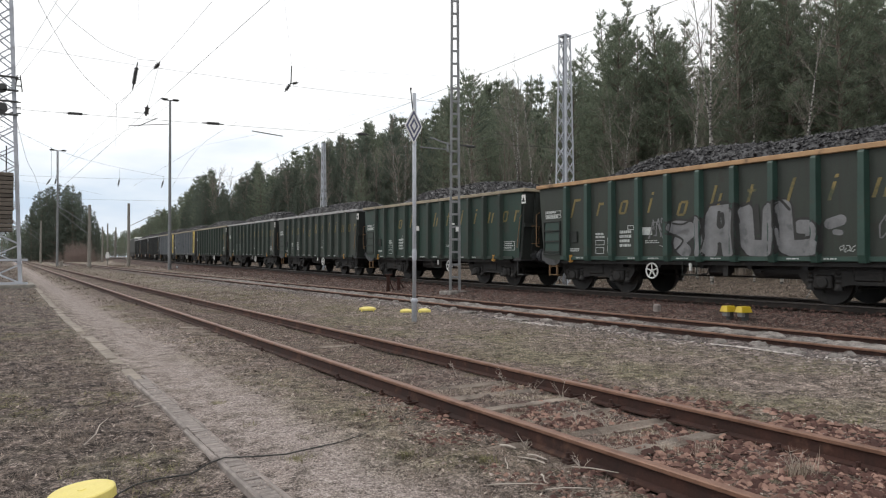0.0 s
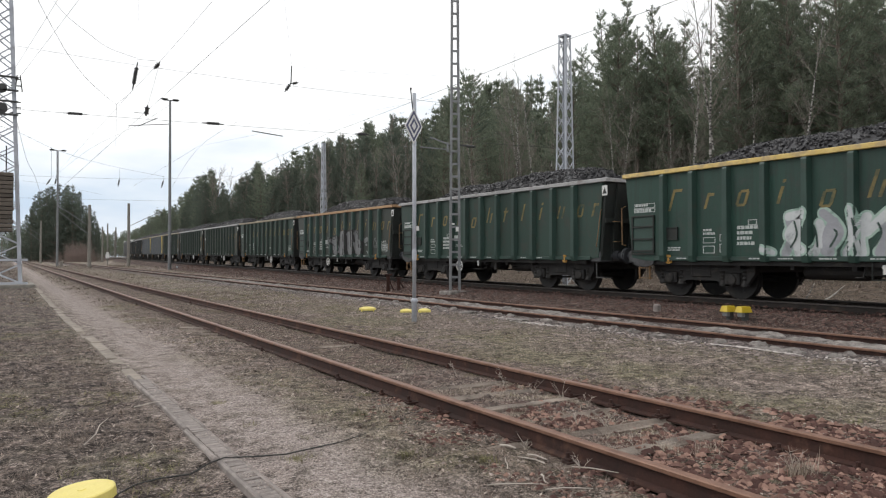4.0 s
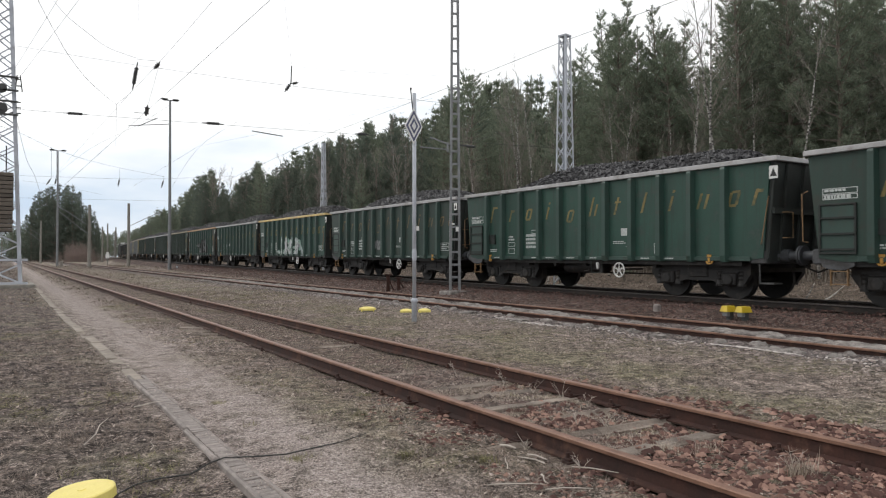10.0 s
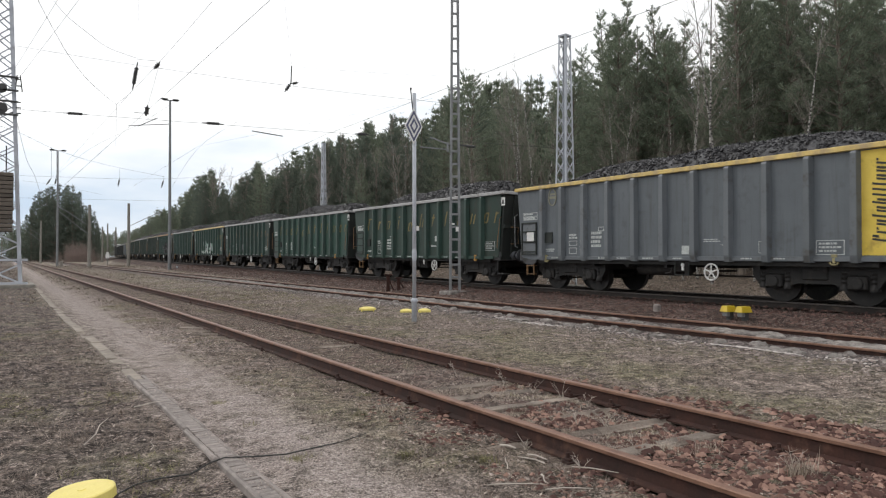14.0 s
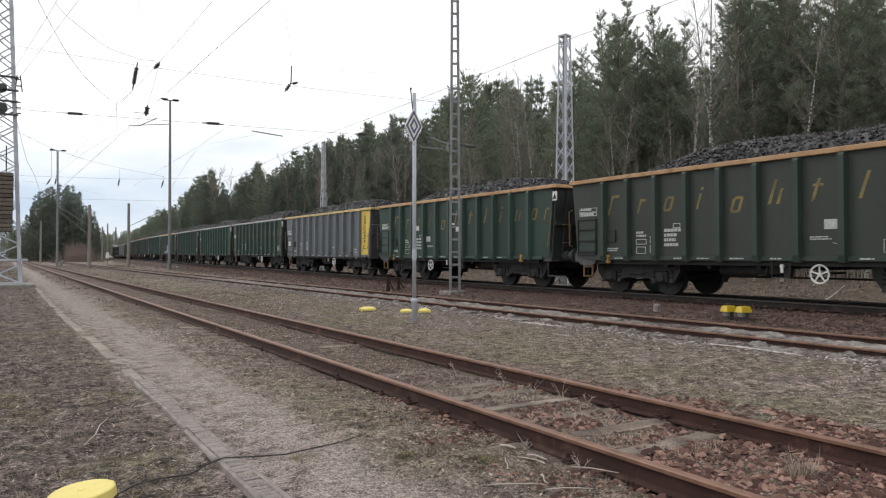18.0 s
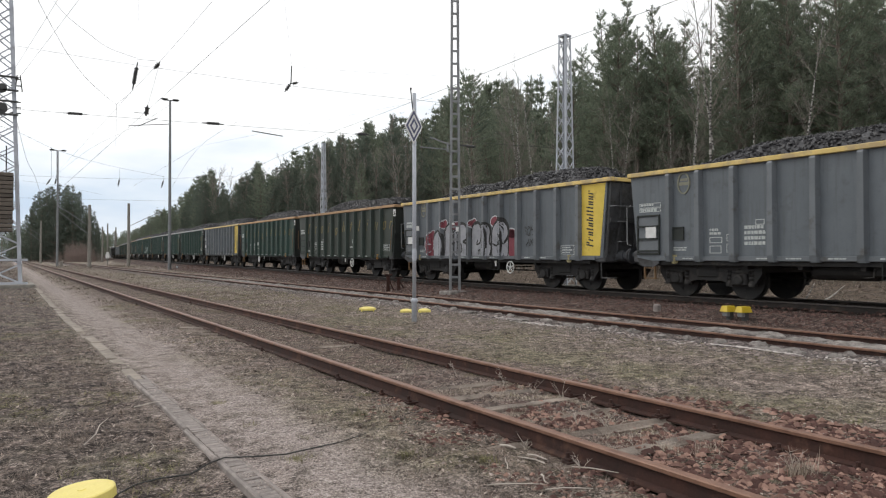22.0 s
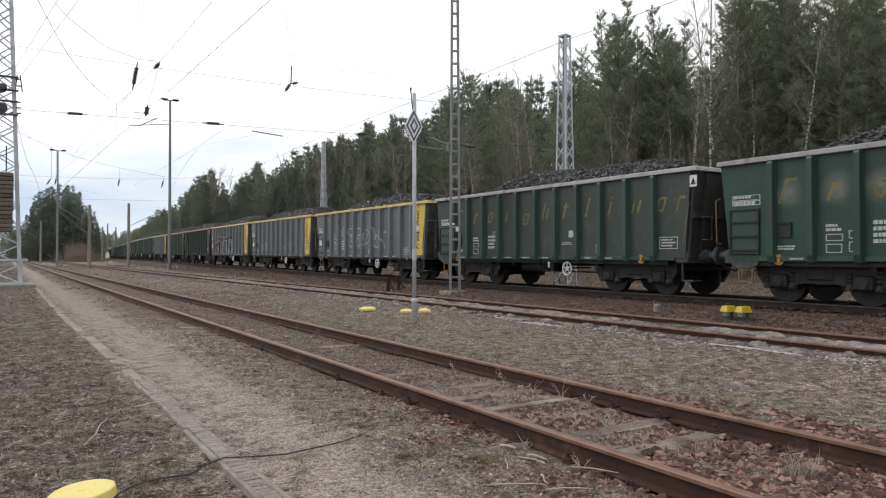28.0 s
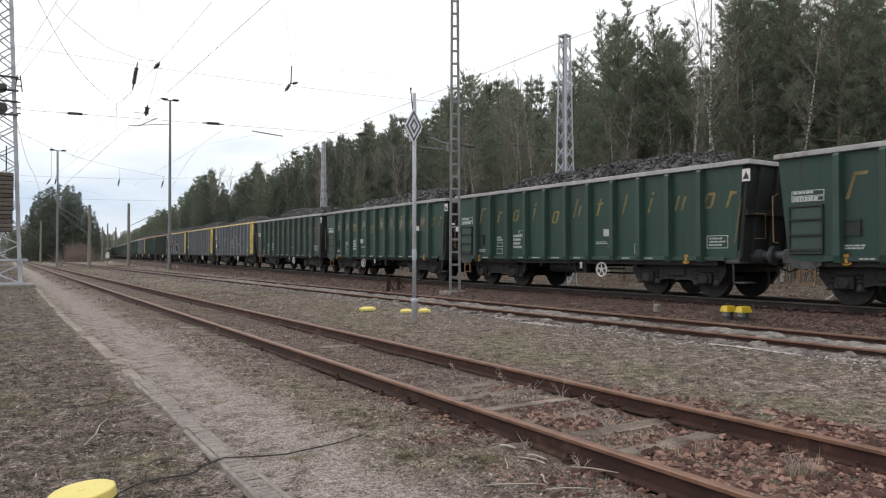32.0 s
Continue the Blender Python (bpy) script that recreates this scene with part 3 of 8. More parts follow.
def side_shape(s):
    """One side wall; s: -1 the left, 1 the right. Its ends lean in towards the bottom."""
    sh = Shape()
    x0, x1 = sorted((s * W_HALF, s * (W_HALF - 0.035)))
    out = [(-W_BODY - 0.05, 3.08), (-W_BODY + 0.12, 0.98), (-W_BODY + 0.70, W_FLOOR), (W_BODY - 0.70, W_FLOOR), (W_BODY - 0.22, 0.98), (W_BODY, 3.08)]
    sh.plate([(x0, y, z) for y, z in out], (x1 - x0, 0, 0))
    return sh


def post_shape(s):
    """A pressed side post, wide at the foot, its head sloped under the rim."""
    sh = Shape()
    d = POST_D
    rings = []
    for z, w, dd in ((W_FLOOR - 0.02, 0.09, 0.09), (1.03, 0.09, d), (3.02, 0.078, d), (3.07, 0.075, d - 0.02)):
        x = s * W_HALF
        rings.append([(x - s * 0.01, -w - 0.02, z), (x + s * dd, -w + 0.02, z), (x + s * dd, w - 0.02, z), (x - s * 0.01, w + 0.02, z)])
    sh.ring_sweep(rings)
    return sh


def end_shape(s):
    """One end wall; s: -1 the rear, 1 the front."""
    sh = Shape()
    y = s * (W_BODY - 0.06 + (REAR_OUT if s < 0 else 0.0))
    lean = -s * 0.22
    rings = []
    for z, dy in ((W_FLOOR, lean), (3.08, 0)):
        rings.append([(-W_HALF + 0.04, y + dy - 0.02, z), (W_HALF - 0.04, y + dy - 0.02, z), (W_HALF - 0.04, y + dy + 0.02, z), (-W_HALF + 0.04, y + dy + 0.02, z)])
    sh.ring_sweep(rings)
    return sh


def end_post_shape(s):
    y = s * (W_BODY - 0.06 + (REAR_OUT - 0.03 if s < 0 else 0.0))
    return Shape().beam((0, y - s * 0.16, W_FLOOR + 0.02), (0, y + s * 0.06, 3.05), 0.13, 0.10)


def end_beam_shape(s):
    y = s * (W_BODY - 0.17 + (REAR_OUT if s < 0 else 0.0))
    return Shape().box(-W_HALF + 0.06, W_HALF - 0.06, min(y, y + s * 0.09), max(y, y + s * 0.09), 1.95, 2.08)


def gusset_shape(s):
    """The set-back side plate that joins the side wall to the rear end wall."""
    x = s * (W_HALF - 0.05)
    return Shape().plate([(x, -W_BODY + 0.10, 3.08), (x, -W_BODY - 0.16, 3.08), (x, -W_BODY + 0.02, 0.98), (x, -W_BODY + 0.34, 0.98)], (-s * 0.03, 0, 0))


def headstock_shape(s):
    y = s * (W_BODY - 0.06)
    return Shape().box(-W_HALF + 0.02, W_HALF - 0.02, min(y - s * 0.40, y + s * 0.0), max(y - s * 0.40, y + s * 0.0), 0.84, 1.16, 0.03)


def skirt_shape():
    """The rounded sheet below the front corner, under the ladder."""
    sh = Shape()
    x = -W_HALF + 0.01
    sh.plate([(x, 5.72, 1.06), (x, 5.62, 0.80), (x, 5.45, 0.745), (x, 5.15, 0.745), (x, 4.98, 0.82), (x, 4.95, 1.06)], (0.05, 0, 0))
    return sh


def rim_shape():
    sh = Shape()
    for s in (-1, 1):
        x0, x1 = sorted((s * (W_HALF - 0.05), s * (W_HALF + 0.09)))
        sh.box(x0, x1, -W_BODY - 0.27, W_BODY + 0.06, 3.08, W_TOP, 0.012)
        y0, y1 = sorted((s * (W_BODY - 0.10), s * (W_BODY + 0.04))) if s > 0 else (-W_BODY - 0.262, -W_BODY - 0.11)
        sh.box(-W_HALF + 0.05, W_HALF - 0.05, y0, y1, 3.08, W_TOP - 0.004, 0.012)
    return sh


def underframe_shape():
    sh = Shape()
    for x in (-0.30, 0.30):
        sh.box(x - 0.05, x + 0.05, -W_BODY + 0.1, W_BODY - 0.1, 0.74, 0.92)
    for s in (-1, 1):
        sh.box(s * 1.32 - 0.04, s * 1.32 + 0.04, -W_BODY + 0.7, W_BODY - 0.7, 0.80, 0.90)
    for y in (-2.6, -1.3, 0, 1.3, 2.6):
        sh.box(-1.28, 1.28, y - 0.05, y + 0.05, 0.72, 0.89)
    sh.box(-W_HALF + 0.05, W_HALF - 0.05, -W_BODY + 0.15, W_BODY - 0.15, 0.895, 0.95)
    for y in (-PIVOT, PIVOT):
        sh.box(-0.9, 0.9, y - 0.25, y + 0.25, 0.775, 0.90)
    return sh


def tank_shape():
    sh = Shape()
    sh.tube([(-0.85, -0.72, 0.70), (-0.85, -0.62, 0.70), (-0.85, 0.62, 0.70), (-0.85, 0.72, 0.70)], [0.10, 0.19, 0.19, 0.10], 16)
    for y in (-0.4, 0.4):
        sh.box(-0.88, -0.82, y - 0.03, y + 0.03, 0.69, 0.88)
    return sh


def gear_shape():
    """Brake rods, valve and levers between the bogies."""
    sh = Shape()
    sh.box(-1.30, -1.16, -0.75, -0.62, 0.55, 0.90)
    sh.tube([(-1.2, -1.49, 0.66), (-0.5, -1.49, 0.66)], 0.025, 6)
    sh.tube([(-0.2, -3.0, 0.52), (-0.2, 3.0, 0.52)], 0.025, 6)
    sh.box(-1.1, -0.7, -0.5, -0.1, 0.60, 0.84, 0.03)
    sh.tube([(-1.25, -0.2, 0.80), (-1.32, -0.2, 0.60), (-1.34, -0.05, 0.58)], 0.018, 6)
    sh.disc((-0.35, 0.2, 0.66), (0, 1, 0), 0.14, 0.22, 12)
    return sh


def buffer_shape(s):
    sh = Shape()
    y = s * (W_BODY - 0.10)
    sh.tube([(0, y, 1.03), (0, y + s * 0.28, 1.03), (0, y + s * 0.281, 1.03), (0, s * (W_LEN / 2 - 0.05), 1.03), (0, s * (W_LEN / 2 - 0.049), 1.03), (0, s * (W_LEN / 2 - 0.012), 1.03)], [0.15, 0.14, 0.10, 0.10, 0.22, 0.21], 18)
    return sh


def coupling_shape():
    sh = Shape()
    y = -W_BODY - 0.02
    sh.box(-0.12, 0.12, y - 0.05, y + 0.1, 0.92, 1.12, 0.02)
    sh.tube([(0, y, 1.0), (0, y - 0.35, 0.88), (0, y - 0.62, 0.84), (0, y - 0.9, 1.0)], 0.04, 8)
    for x in (-0.38, 0.42):
        sh.tube([(x, y + 0.02, 0.98), (x, y - 0.18, 0.78), (x, y - 0.48, 0.66), (x, y - 0.78, 0.78), (x, y - 0.9, 0.98)], 0.022, 6)
    return sh


def coal_mesh(seed):
    """A long heap of coal: a low lumpy mound with lumps on it."""
    r = random.Random(seed)
    sh = Shape()
    nx, ny = 15, 60
    a, b = W_HALF - 0.07, W_BODY - 0.14

    def height(x, y):
        e = (1 - abs(x / a) ** 2.4) * (1 - abs(y / b) ** 7)
        w = 0.74 + 0.12 * noise.noise((y * 0.4, x * 0.4, seed * 3.1)) + 0.05 * math.cos(y * 0.9 + seed)
        rise = min(1.0, max(0.0, (b - 0.35 - 0.35 * math.sin(seed * 2.3) - y) / 3.0)) ** 0.7 if y > -1 else smooth01(b, b - 1.3, -y)
        return 2.95 + max(0.0, e) * (w + 0.03) * rise + 0.03 * noise.noise((x * 3, y * 3, seed))

    for j in range(ny + 1):
        for i in range(nx + 1):
            x, y = -a + 2 * a * i / nx, -b + 2 * b * j / ny
            sh.v.append((x + r.uniform(-0.03, 0.03) * (0 < i < nx), y, height(x, y) + r.uniform(-0.02, 0.03)))
    for j in range(ny):
        for i in range(nx):
            k = j * (nx + 1) + i
            sh.f.append((k, k + 1, k + nx + 2, k + nx + 1))
            sh.mi.append(0)
    for _ in range(3600):
        x, y = r.uniform(-a, a * 0.3) * 0.98, r.uniform(-b, b) * 0.98
        q = 0.036 + 0.036 * r.random() ** 1.4
        z = height(x, y) + q * 0.2
        d = [Vector((r.gauss(0, 1), r.gauss(0, 1), r.gauss(0, 1))).normalized() for _ in range(2)]
        u, v = d[0], d[0].cross(d[1]).normalized()
        w = u.cross(v)
        c = Vector((x, y, z))
        pts = [c + u * q * r.uniform(0.8, 1.5), c - u * q * r.uniform(0.8, 1.5), c + v * q, c - v * q * r.uniform(0.6, 1), c + w * q * 0.7, c - w * q * 0.7]
        sh.add(pts, [(0, 2, 4), (2, 1, 4), (1, 3, 4), (3, 0, 4), (2, 0, 5), (1, 2, 5), (3, 1, 5), (0, 3, 5)])
    return sh.mesh("coal_load", COAL)


def bars(sh, y, z, rows, width, size=0.045, gap=0.028, seed=0, x=None):
    """Lines of unreadable writing as short bars on the left side wall, read towards the rear."""
    r = random.Random(seed)
    x = -W_HALF if x is None else x
    for i in range(rows):
        w = 0.0
        zz = z - i * (size + gap)
        end = width * r.uniform(0.65, 1.0)
        while w < end:
            d = r.uniform(0.03, 0.10)
            sh.box(x - 0.004, x + 0.004, y - w - d, y - w, zz - size, zz)
            w += d + 0.02


def frame_bars(sh, y, z, w, h, t=0.012, x=None):
    """A painted rectangle outline."""
    x = -W_HALF if x is None else x
    for a, b, c, d in ((y - w, y, z - t, z), (y - w, y, z - h, z - h + t), (y - w, y - w + t, z - h + t, z - t), (y - t, y, z - h + t, z - t)):
        sh.box(x - 0.004, x + 0.004, a, b, c, d)


def slant(sh, y, z, w, h, lean=0.33, x=None, d=0.006):
    """A slanted stroke of the wordmark: foot at y, leaning to the rear as it rises."""
    x = -W_HALF if x is None else x
    sh.plate([(x - d, y, z), (x - d, y - w, z), (x - d, y - w - lean * h, z + h), (x - d, y - lean * h, z + h)], (2 * d, 0, 0))


def glyph(kind):
    """Plain slanted strokes as large as one sign of the wordmark, its foot at 0: 0 a tall bar, 1 a short bar with a tick, 2 a loop, 3 a tall and a short bar,
    4 a tall bar with a head, 5 a short bar with a dot, 6 a tall bar with a crossbar, 7 two short bars."""
    sh = Shape()
    t, tall, low, lean = 0.072, 0.53, 0.37, 0.33
    if kind == 2:
        for y in (0.0, -0.20):
            slant(sh, y, 0.04, t, low - 0.08)
        for z in (0.0, low - 0.06):
            slant(sh, -0.03 - lean * z, z, 0.20, 0.06)
    else:
        slant(sh, 0.0, 0.0, t, tall if kind in (0, 3, 4) else 0.47 if kind == 6 else low)
    if kind == 1:
        slant(sh, -t - lean * 0.29, 0.29, 0.12, 0.07)
    elif kind == 3:
        slant(sh, -0.20, 0.0, t, 0.33)
    elif kind == 4:
        slant(sh, -t - lean * 0.46, 0.46, 0.20, 0.07)
    elif kind == 5:
        slant(sh, -lean * 0.45, 0.45, t, 0.07)
    elif kind == 6:
        slant(sh, 0.06 - lean * 0.31, 0.31, 0.06, 0.055)
        slant(sh, -t - lean * 0.31, 0.31, 0.09, 0.055)
    elif kind == 7:
        slant(sh, -0.20, 0.0, t, 0.34)
    return sh


SIGNS = (4, 1, 2, 5, 2, 3, 6, 0, 5, 7, 2, 1)
SIGN_Y = (4.48, 3.42, 2.56, 1.56, 0.62, -0.33, -1.30, -2.26, -3.16, -4.02, -4.87, -5.50)
KIT = {}


def kit(key, make, mats, smooth=False):
    """A mesh that all wagons share."""
    if key not in KIT:
        KIT[key] = make().mesh(key.split(".")[0], mats, smooth)
    return KIT[key]


def ladder_shape():
    """A framed recess at the front corner with three rungs across it."""
    sh = Shape()
    x = -W_HALF
    for z in (1.13, 1.44, 1.76):
        sh.box(x - 0.055, x - 0.012, 4.95, 5.64, z, z + 0.04)
    for y in (4.94, 5.65):
        sh.box(x - 0.04, x, y - 0.025, y + 0.025, 1.07, 2.07, 0.008)
    for z in (1.05, 2.03):
        sh.box(x - 0.04, x, 4.915, 5.675, z, z + 0.045, 0.008)
    return sh


def recess_shape():
    return Shape().box(-W_HALF - 0.010, -W_HALF - 0.002, 4.965, 5.625, 1.095, 2.03)


def sill_shape():
    """The bottom chord of the side wall, a little proud of it."""
    return Shape().box(-W_HALF - 0.035, -W_HALF - 0.001, -W_BODY + 0.42, W_BODY - 1.0, 0.905, 1.005, 0.008)


def bracket_shape():
    """A hanging square frame round the brake valve."""
    sh = Shape()
    x = -W_HALF + 0.02
    sh.tube([(x, 0.21, 0.90), (x, 0.21, 0.55), (x, -0.21, 0.55), (x, -0.21, 0.90)], 0.016, 6)
    return sh


def valve_shape():
    x = -W_HALF + 0.06
    return Shape().disc((x, 0.0, 0.80), (1, 0, 0), 0.045, 0.02, 10).box(x - 0.02, x + 0.02, -0.025, 0.025, 0.66, 0.78)


def hang_steps_shape():
    sh = Shape()
    for y in (5.12, 5.46):
        sh.box(-W_HALF + 0.02, -W_HALF + 0.07, y - 0.011, y + 0.011, 0.42, 0.98)
    for z in (0.44, 0.70):
        sh.box(-W_HALF + 0.02, -W_HALF + 0.16, 5.12, 5.46, z, z + 0.018)
    return sh


def rear_rail_shape(look_of):
    """The bent handrail at the rear corner; the grey wagons have a long one across the end too."""
    sh = Shape()
    x = -W_HALF
    sh.tube([(x - 0.02, -W_BODY + 0.16, 1.28), (x - 0.09, -W_BODY + 0.10, 1.30), (x - 0.09, -W_BODY - 0.06, 2.26), (x - 0.02, -W_BODY - 0.03, 2.32)], 0.013, 6)
    if look_of == "y":
        sh.tube([(x + 0.05, -W_BODY - 0.06, 2.40), (x + 0.05, -W_BODY - 0.30, 2.40), (x + 0.75, -W_BODY - 0.30, 2.40), (x + 0.75, -W_BODY - 0.16, 2.40)], 0.012, 6)
    return sh


def end_rail_shape():
    """The bent grab rail on the rear end wall."""
    y, x = -W_BODY - 0.24, -W_HALF + 0.30
    return Shape().tube([(x, y + 0.10, 1.42), (x + 0.02, y, 1.42), (x + 0.24, y, 1.42), (x + 0.24, y, 1.98), (x + 0.02, y, 1.98), (x, y + 0.10, 1.98)], 0.012, 6)


def rear_step_shape():
    sh = Shape()
    x = -W_HALF + 0.06
    sh.tube([(x, -W_BODY + 0.25, 0.95), (x - 0.02, -W_BODY + 0.22, 0.42), (x - 0.02, -W_BODY - 0.1, 0.42)], 0.02, 6)
    sh.box(x - 0.05, x + 0.28, -W_BODY - 0.12, -W_BODY + 0.22, 0.40, 0.43)
    return sh


def front_rail_shape():
    sh = Shape()
    x = -W_HALF
    sh.tube([(x + 0.02, W_BODY + 0.02, 1.30), (x - 0.03, W_BODY + 0.10, 1.32), (x - 0.03, W_BODY + 0.12, 2.30), (x + 0.02, W_BODY + 0.02, 2.36)], 0.013, 6)
    return sh


def hook_shape():
    sh = Shape()
    sh.box(-0.015, 0.015, -0.055, 0.055, 0.0, 0.07)
    sh.box(-0.025, 0.015, -0.026, 0.026, -0.11, 0.0)
    sh.tube([(0, -0.085, -0.09), (0, -0.06, -0.13), (0, 0, -0.145), (0, 0.06, -0.13), (0, 0.085, -0.09)], 0.02, 6)
    return sh


def chock_shape():
    sh = Shape()
    sh.box(-W_HALF - 0.02, -W_HALF, 4.20, 4.50, 1.44, 1.72, 0.006)
    for y in (4.19, 4.51):
        sh.box(-W_HALF - 0.04, -W_HALF, y - 0.015, y + 0.015, 1.43, 1.73)
    for z in (1.43, 1.72):
        sh.box(-W_HALF - 0.04, -W_HALF, 4.175, 4.525, z - 0.015, z + 0.015)
    return sh


def panel_shape(s):
    """The large painted end panel of a grey wagon."""
    sh = Shape()
    x = -W_HALF
    sh.plate([(x, -4.84, 1.03), (x, -W_BODY + 0.24, 1.03), (x, -W_BODY + 0.02, 3.06), (x, -4.84, 3.06)], (-0.006, 0, 0))
    return sh


def wordmark_bars():
    """The upright wordmark of the end panel: plain bars as tall as its signs, (kind, height up the panel)."""
    out, z = [], 1.28
    for k in SIGNS:
        out.append((k, z))
        z += (0.062 if k in (0, 5, 6) else 0.112) + 0.040
    return out


def wordmark_bar(k):
    w, h = 0.058 if k in (0, 5, 6) else 0.108, 0.27 if k in (0, 3, 4, 5, 6) else 0.19
    x = -W_HALF - 0.010
    sh = Shape()

    def stroke_up(a, b, u, v):
        sh.plate([(x, -5.40 + a, u + 0.16 * a), (x, -5.40 + b, u + 0.16 * b), (x, -5.40 + b, v + 0.16 * b), (x, -5.40 + a, v + 0.16 * a)], (0.004, 0, 0))

    stroke_up(0.0, h, 0.0, 0.042)
    if w > 0.06:
        stroke_up(0.0 if k in (2, 3, 7) else 0.15, h - 0.09 if k == 3 else h, 0.060, w)
    return sh


def relief(y):
    """How far the side posts stand out at y."""
    d = min(abs(y - p) for p in POSTS)
    return POST_D if d < 0.066 else POST_D * (0.112 - d) / 0.046 if d < 0.112 else 0.0


def stroke(points, t, lift=0.006, tip=1.0):
    """A sprayed stroke of half-width t along points (y, z), smoothed, laid over wall and posts. tip: how far its ends are rounded."""
    pts = [Vector((0, y, z)) for y, z in points]
    if tip:
        a, b = (pts[0] - pts[1]).normalized() * t * 0.75, (pts[-1] - pts[-2]).normalized() * t * 0.75
        pts[0], pts[-1] = pts[0] + a, pts[-1] + b
    line = []
    for i in range(len(pts) - 1):
        a, b, c, d = pts[max(i - 1, 0)], pts[i], pts[i + 1], pts[min(i + 2, len(pts) - 1)]
        n = max(2, int((c - b).length / 0.035))
        for k in range(n):
            u = k / n
            line.append(0.5 * (2 * b + (c - a) * u + (2 * a - 5 * b + 4 * c - d) * u * u + (3 * b - a - 3 * c + d) * u ** 3))
    line.append(pts[-1])
    run = [0.0]
    for a, b in zip(line, line[1:]):
        run.append(run[-1] + (b - a).length)
    across = 2 if t < 0.04 else max(4, int(t / 0.022))
    sh = Shape()
    for i, p in enumerate(line):
        d = line[min(i + 1, len(line) - 1)] - line[max(i - 1, 0)]
        nrm = Vector((0, -d.z, d.y)).normalized()
        e = min(run[i], run[-1] - run[i])
        w = t * (math.sqrt(max(0.04, 1 - (1 - min(1.0, e / t)) ** 2)) if tip else 1.0)
        for k in range(across + 1):
            q = p + nrm * w * (2 * k / across - 1)
            sh.v.append((-W_HALF - lift - relief(q.y), q.y, max(W_FLOOR + 0.11, q.z)))
    m = across + 1
    for i in range(len(line) - 1):
        for k in range(across):
            sh.f.append((i * m + k, i * m + k + 1, i * m + m + k + 1, i * m + m + k))
            sh.mi.append(0)
    return sh


def arc(y, z, ry, rz, a0, a1, n=7):
    """Points of an arc, degrees from the front upwards."""
    return [(y + ry * math.cos(radians(a0 + (a1 - a0) * i / n)), z + rz * math.sin(radians(a0 + (a1 - a0) * i / n))) for i in range(n + 1)]


def bubble_piece():
    """Pale swollen letters with black outlines and a red shadow edged in white, one after the other: (paint, stroke)."""
    out = []
    domes = ((3.02, 0.36, 1.96), (2.20, 0.38, 2.20), (1.36, 0.42, 2.18), (0.44, 0.29, 2.18), (-0.12, 0.29, 2.12), (-0.95, 0.44, 2.22))
    for pts, r in (([(3.86, 1.40), (3.62, 1.44)], 0.26), ([(3.70, 1.60), (3.42, 1.84)], 0.16), ([(3.72, 1.30), (3.50, 1.08)], 0.16), ([(2.66, 2.16), (2.52, 2.24)], 0.13), ([(1.80, 2.06), (1.66, 2.14)], 0.12), ([(0.72, 2.14), (0.56, 2.20)], 0.13),
                   ([(-0.52, 2.16), (-0.70, 2.22)], 0.14), ([(-1.50, 1.76), (-1.70, 1.74)], 0.14), ([(-1.56, 1.70), (-1.64, 1.30), (-1.66, 1.10)], 0.24)):
        for mat, g, lift in ((PALETAG, 0.045, 0.003), (RED, 0.0, 0.0055)):
            out.append((mat, stroke(pts, r + g, lift)))
    for y, hw, top in domes:
        out.append((BLACK, stroke([(y, 1.02), (y - 0.02, 1.4), (y, top - hw * 0.85 + 0.05)], hw + 0.045, 0.0075)))
    for y, hw, top in domes:
        out.append((PALESPRAY, stroke([(y, 1.02), (y, 1.4), (y, top - hw * 0.85)], hw, 0.0095)))
        out.append((PALESPRAY, stroke([(y - hw * 0.9, 1.14), (y + hw * 0.9, 1.14)], 0.13, 0.0105, 0)))
    for pts, t in ((arc(3.05, 1.60, 0.36, 0.36, 25, 160), 0.035), (arc(2.20, 1.84, 0.36, 0.36, 20, 150), 0.035), (arc(1.42, 1.80, 0.42, 0.40, 60, 190), 0.045),
                   ([(1.02, 1.84), (1.06, 1.62), (1.30, 1.52), (1.0, 1.40), (1.02, 1.08)], 0.04), ([(1.95, 1.36), (1.72, 1.50), (1.45, 1.44), (1.40, 1.18), (1.56, 1.14), (1.52, 1.40)], 0.032),
                   (arc(0.40, 1.86, 0.27, 0.30, 60, 200), 0.035), ([(0.14, 1.9), (0.20, 1.5), (0.42, 1.42), (0.36, 1.56)], 0.03), (arc(-0.12, 1.80, 0.28, 0.32, 30, 190), 0.04),
                   ([(-0.40, 1.80), (-0.34, 1.50), (-0.46, 1.30), (-0.36, 1.04)], 0.035), ([(0.34, 1.20), (0.22, 1.22)], 0.03), ([(0.28, 1.20), (0.29, 1.06)], 0.025),
                   (arc(-1.0, 1.84, 0.44, 0.42, 60, 270, 10), 0.05), ([(-0.86, 1.56), (-0.96, 1.42), (-1.10, 1.56), (-1.02, 1.74)], 0.028), ([(-0.55, 1.42), (-0.75, 1.36), (-1.0, 1.40)], 0.03), ([(2.55, 1.9), (2.52, 1.5), (2.56, 1.1)], 0.022)):
        out.append((BLACK, stroke(pts, t, 0.0125)))
    return out


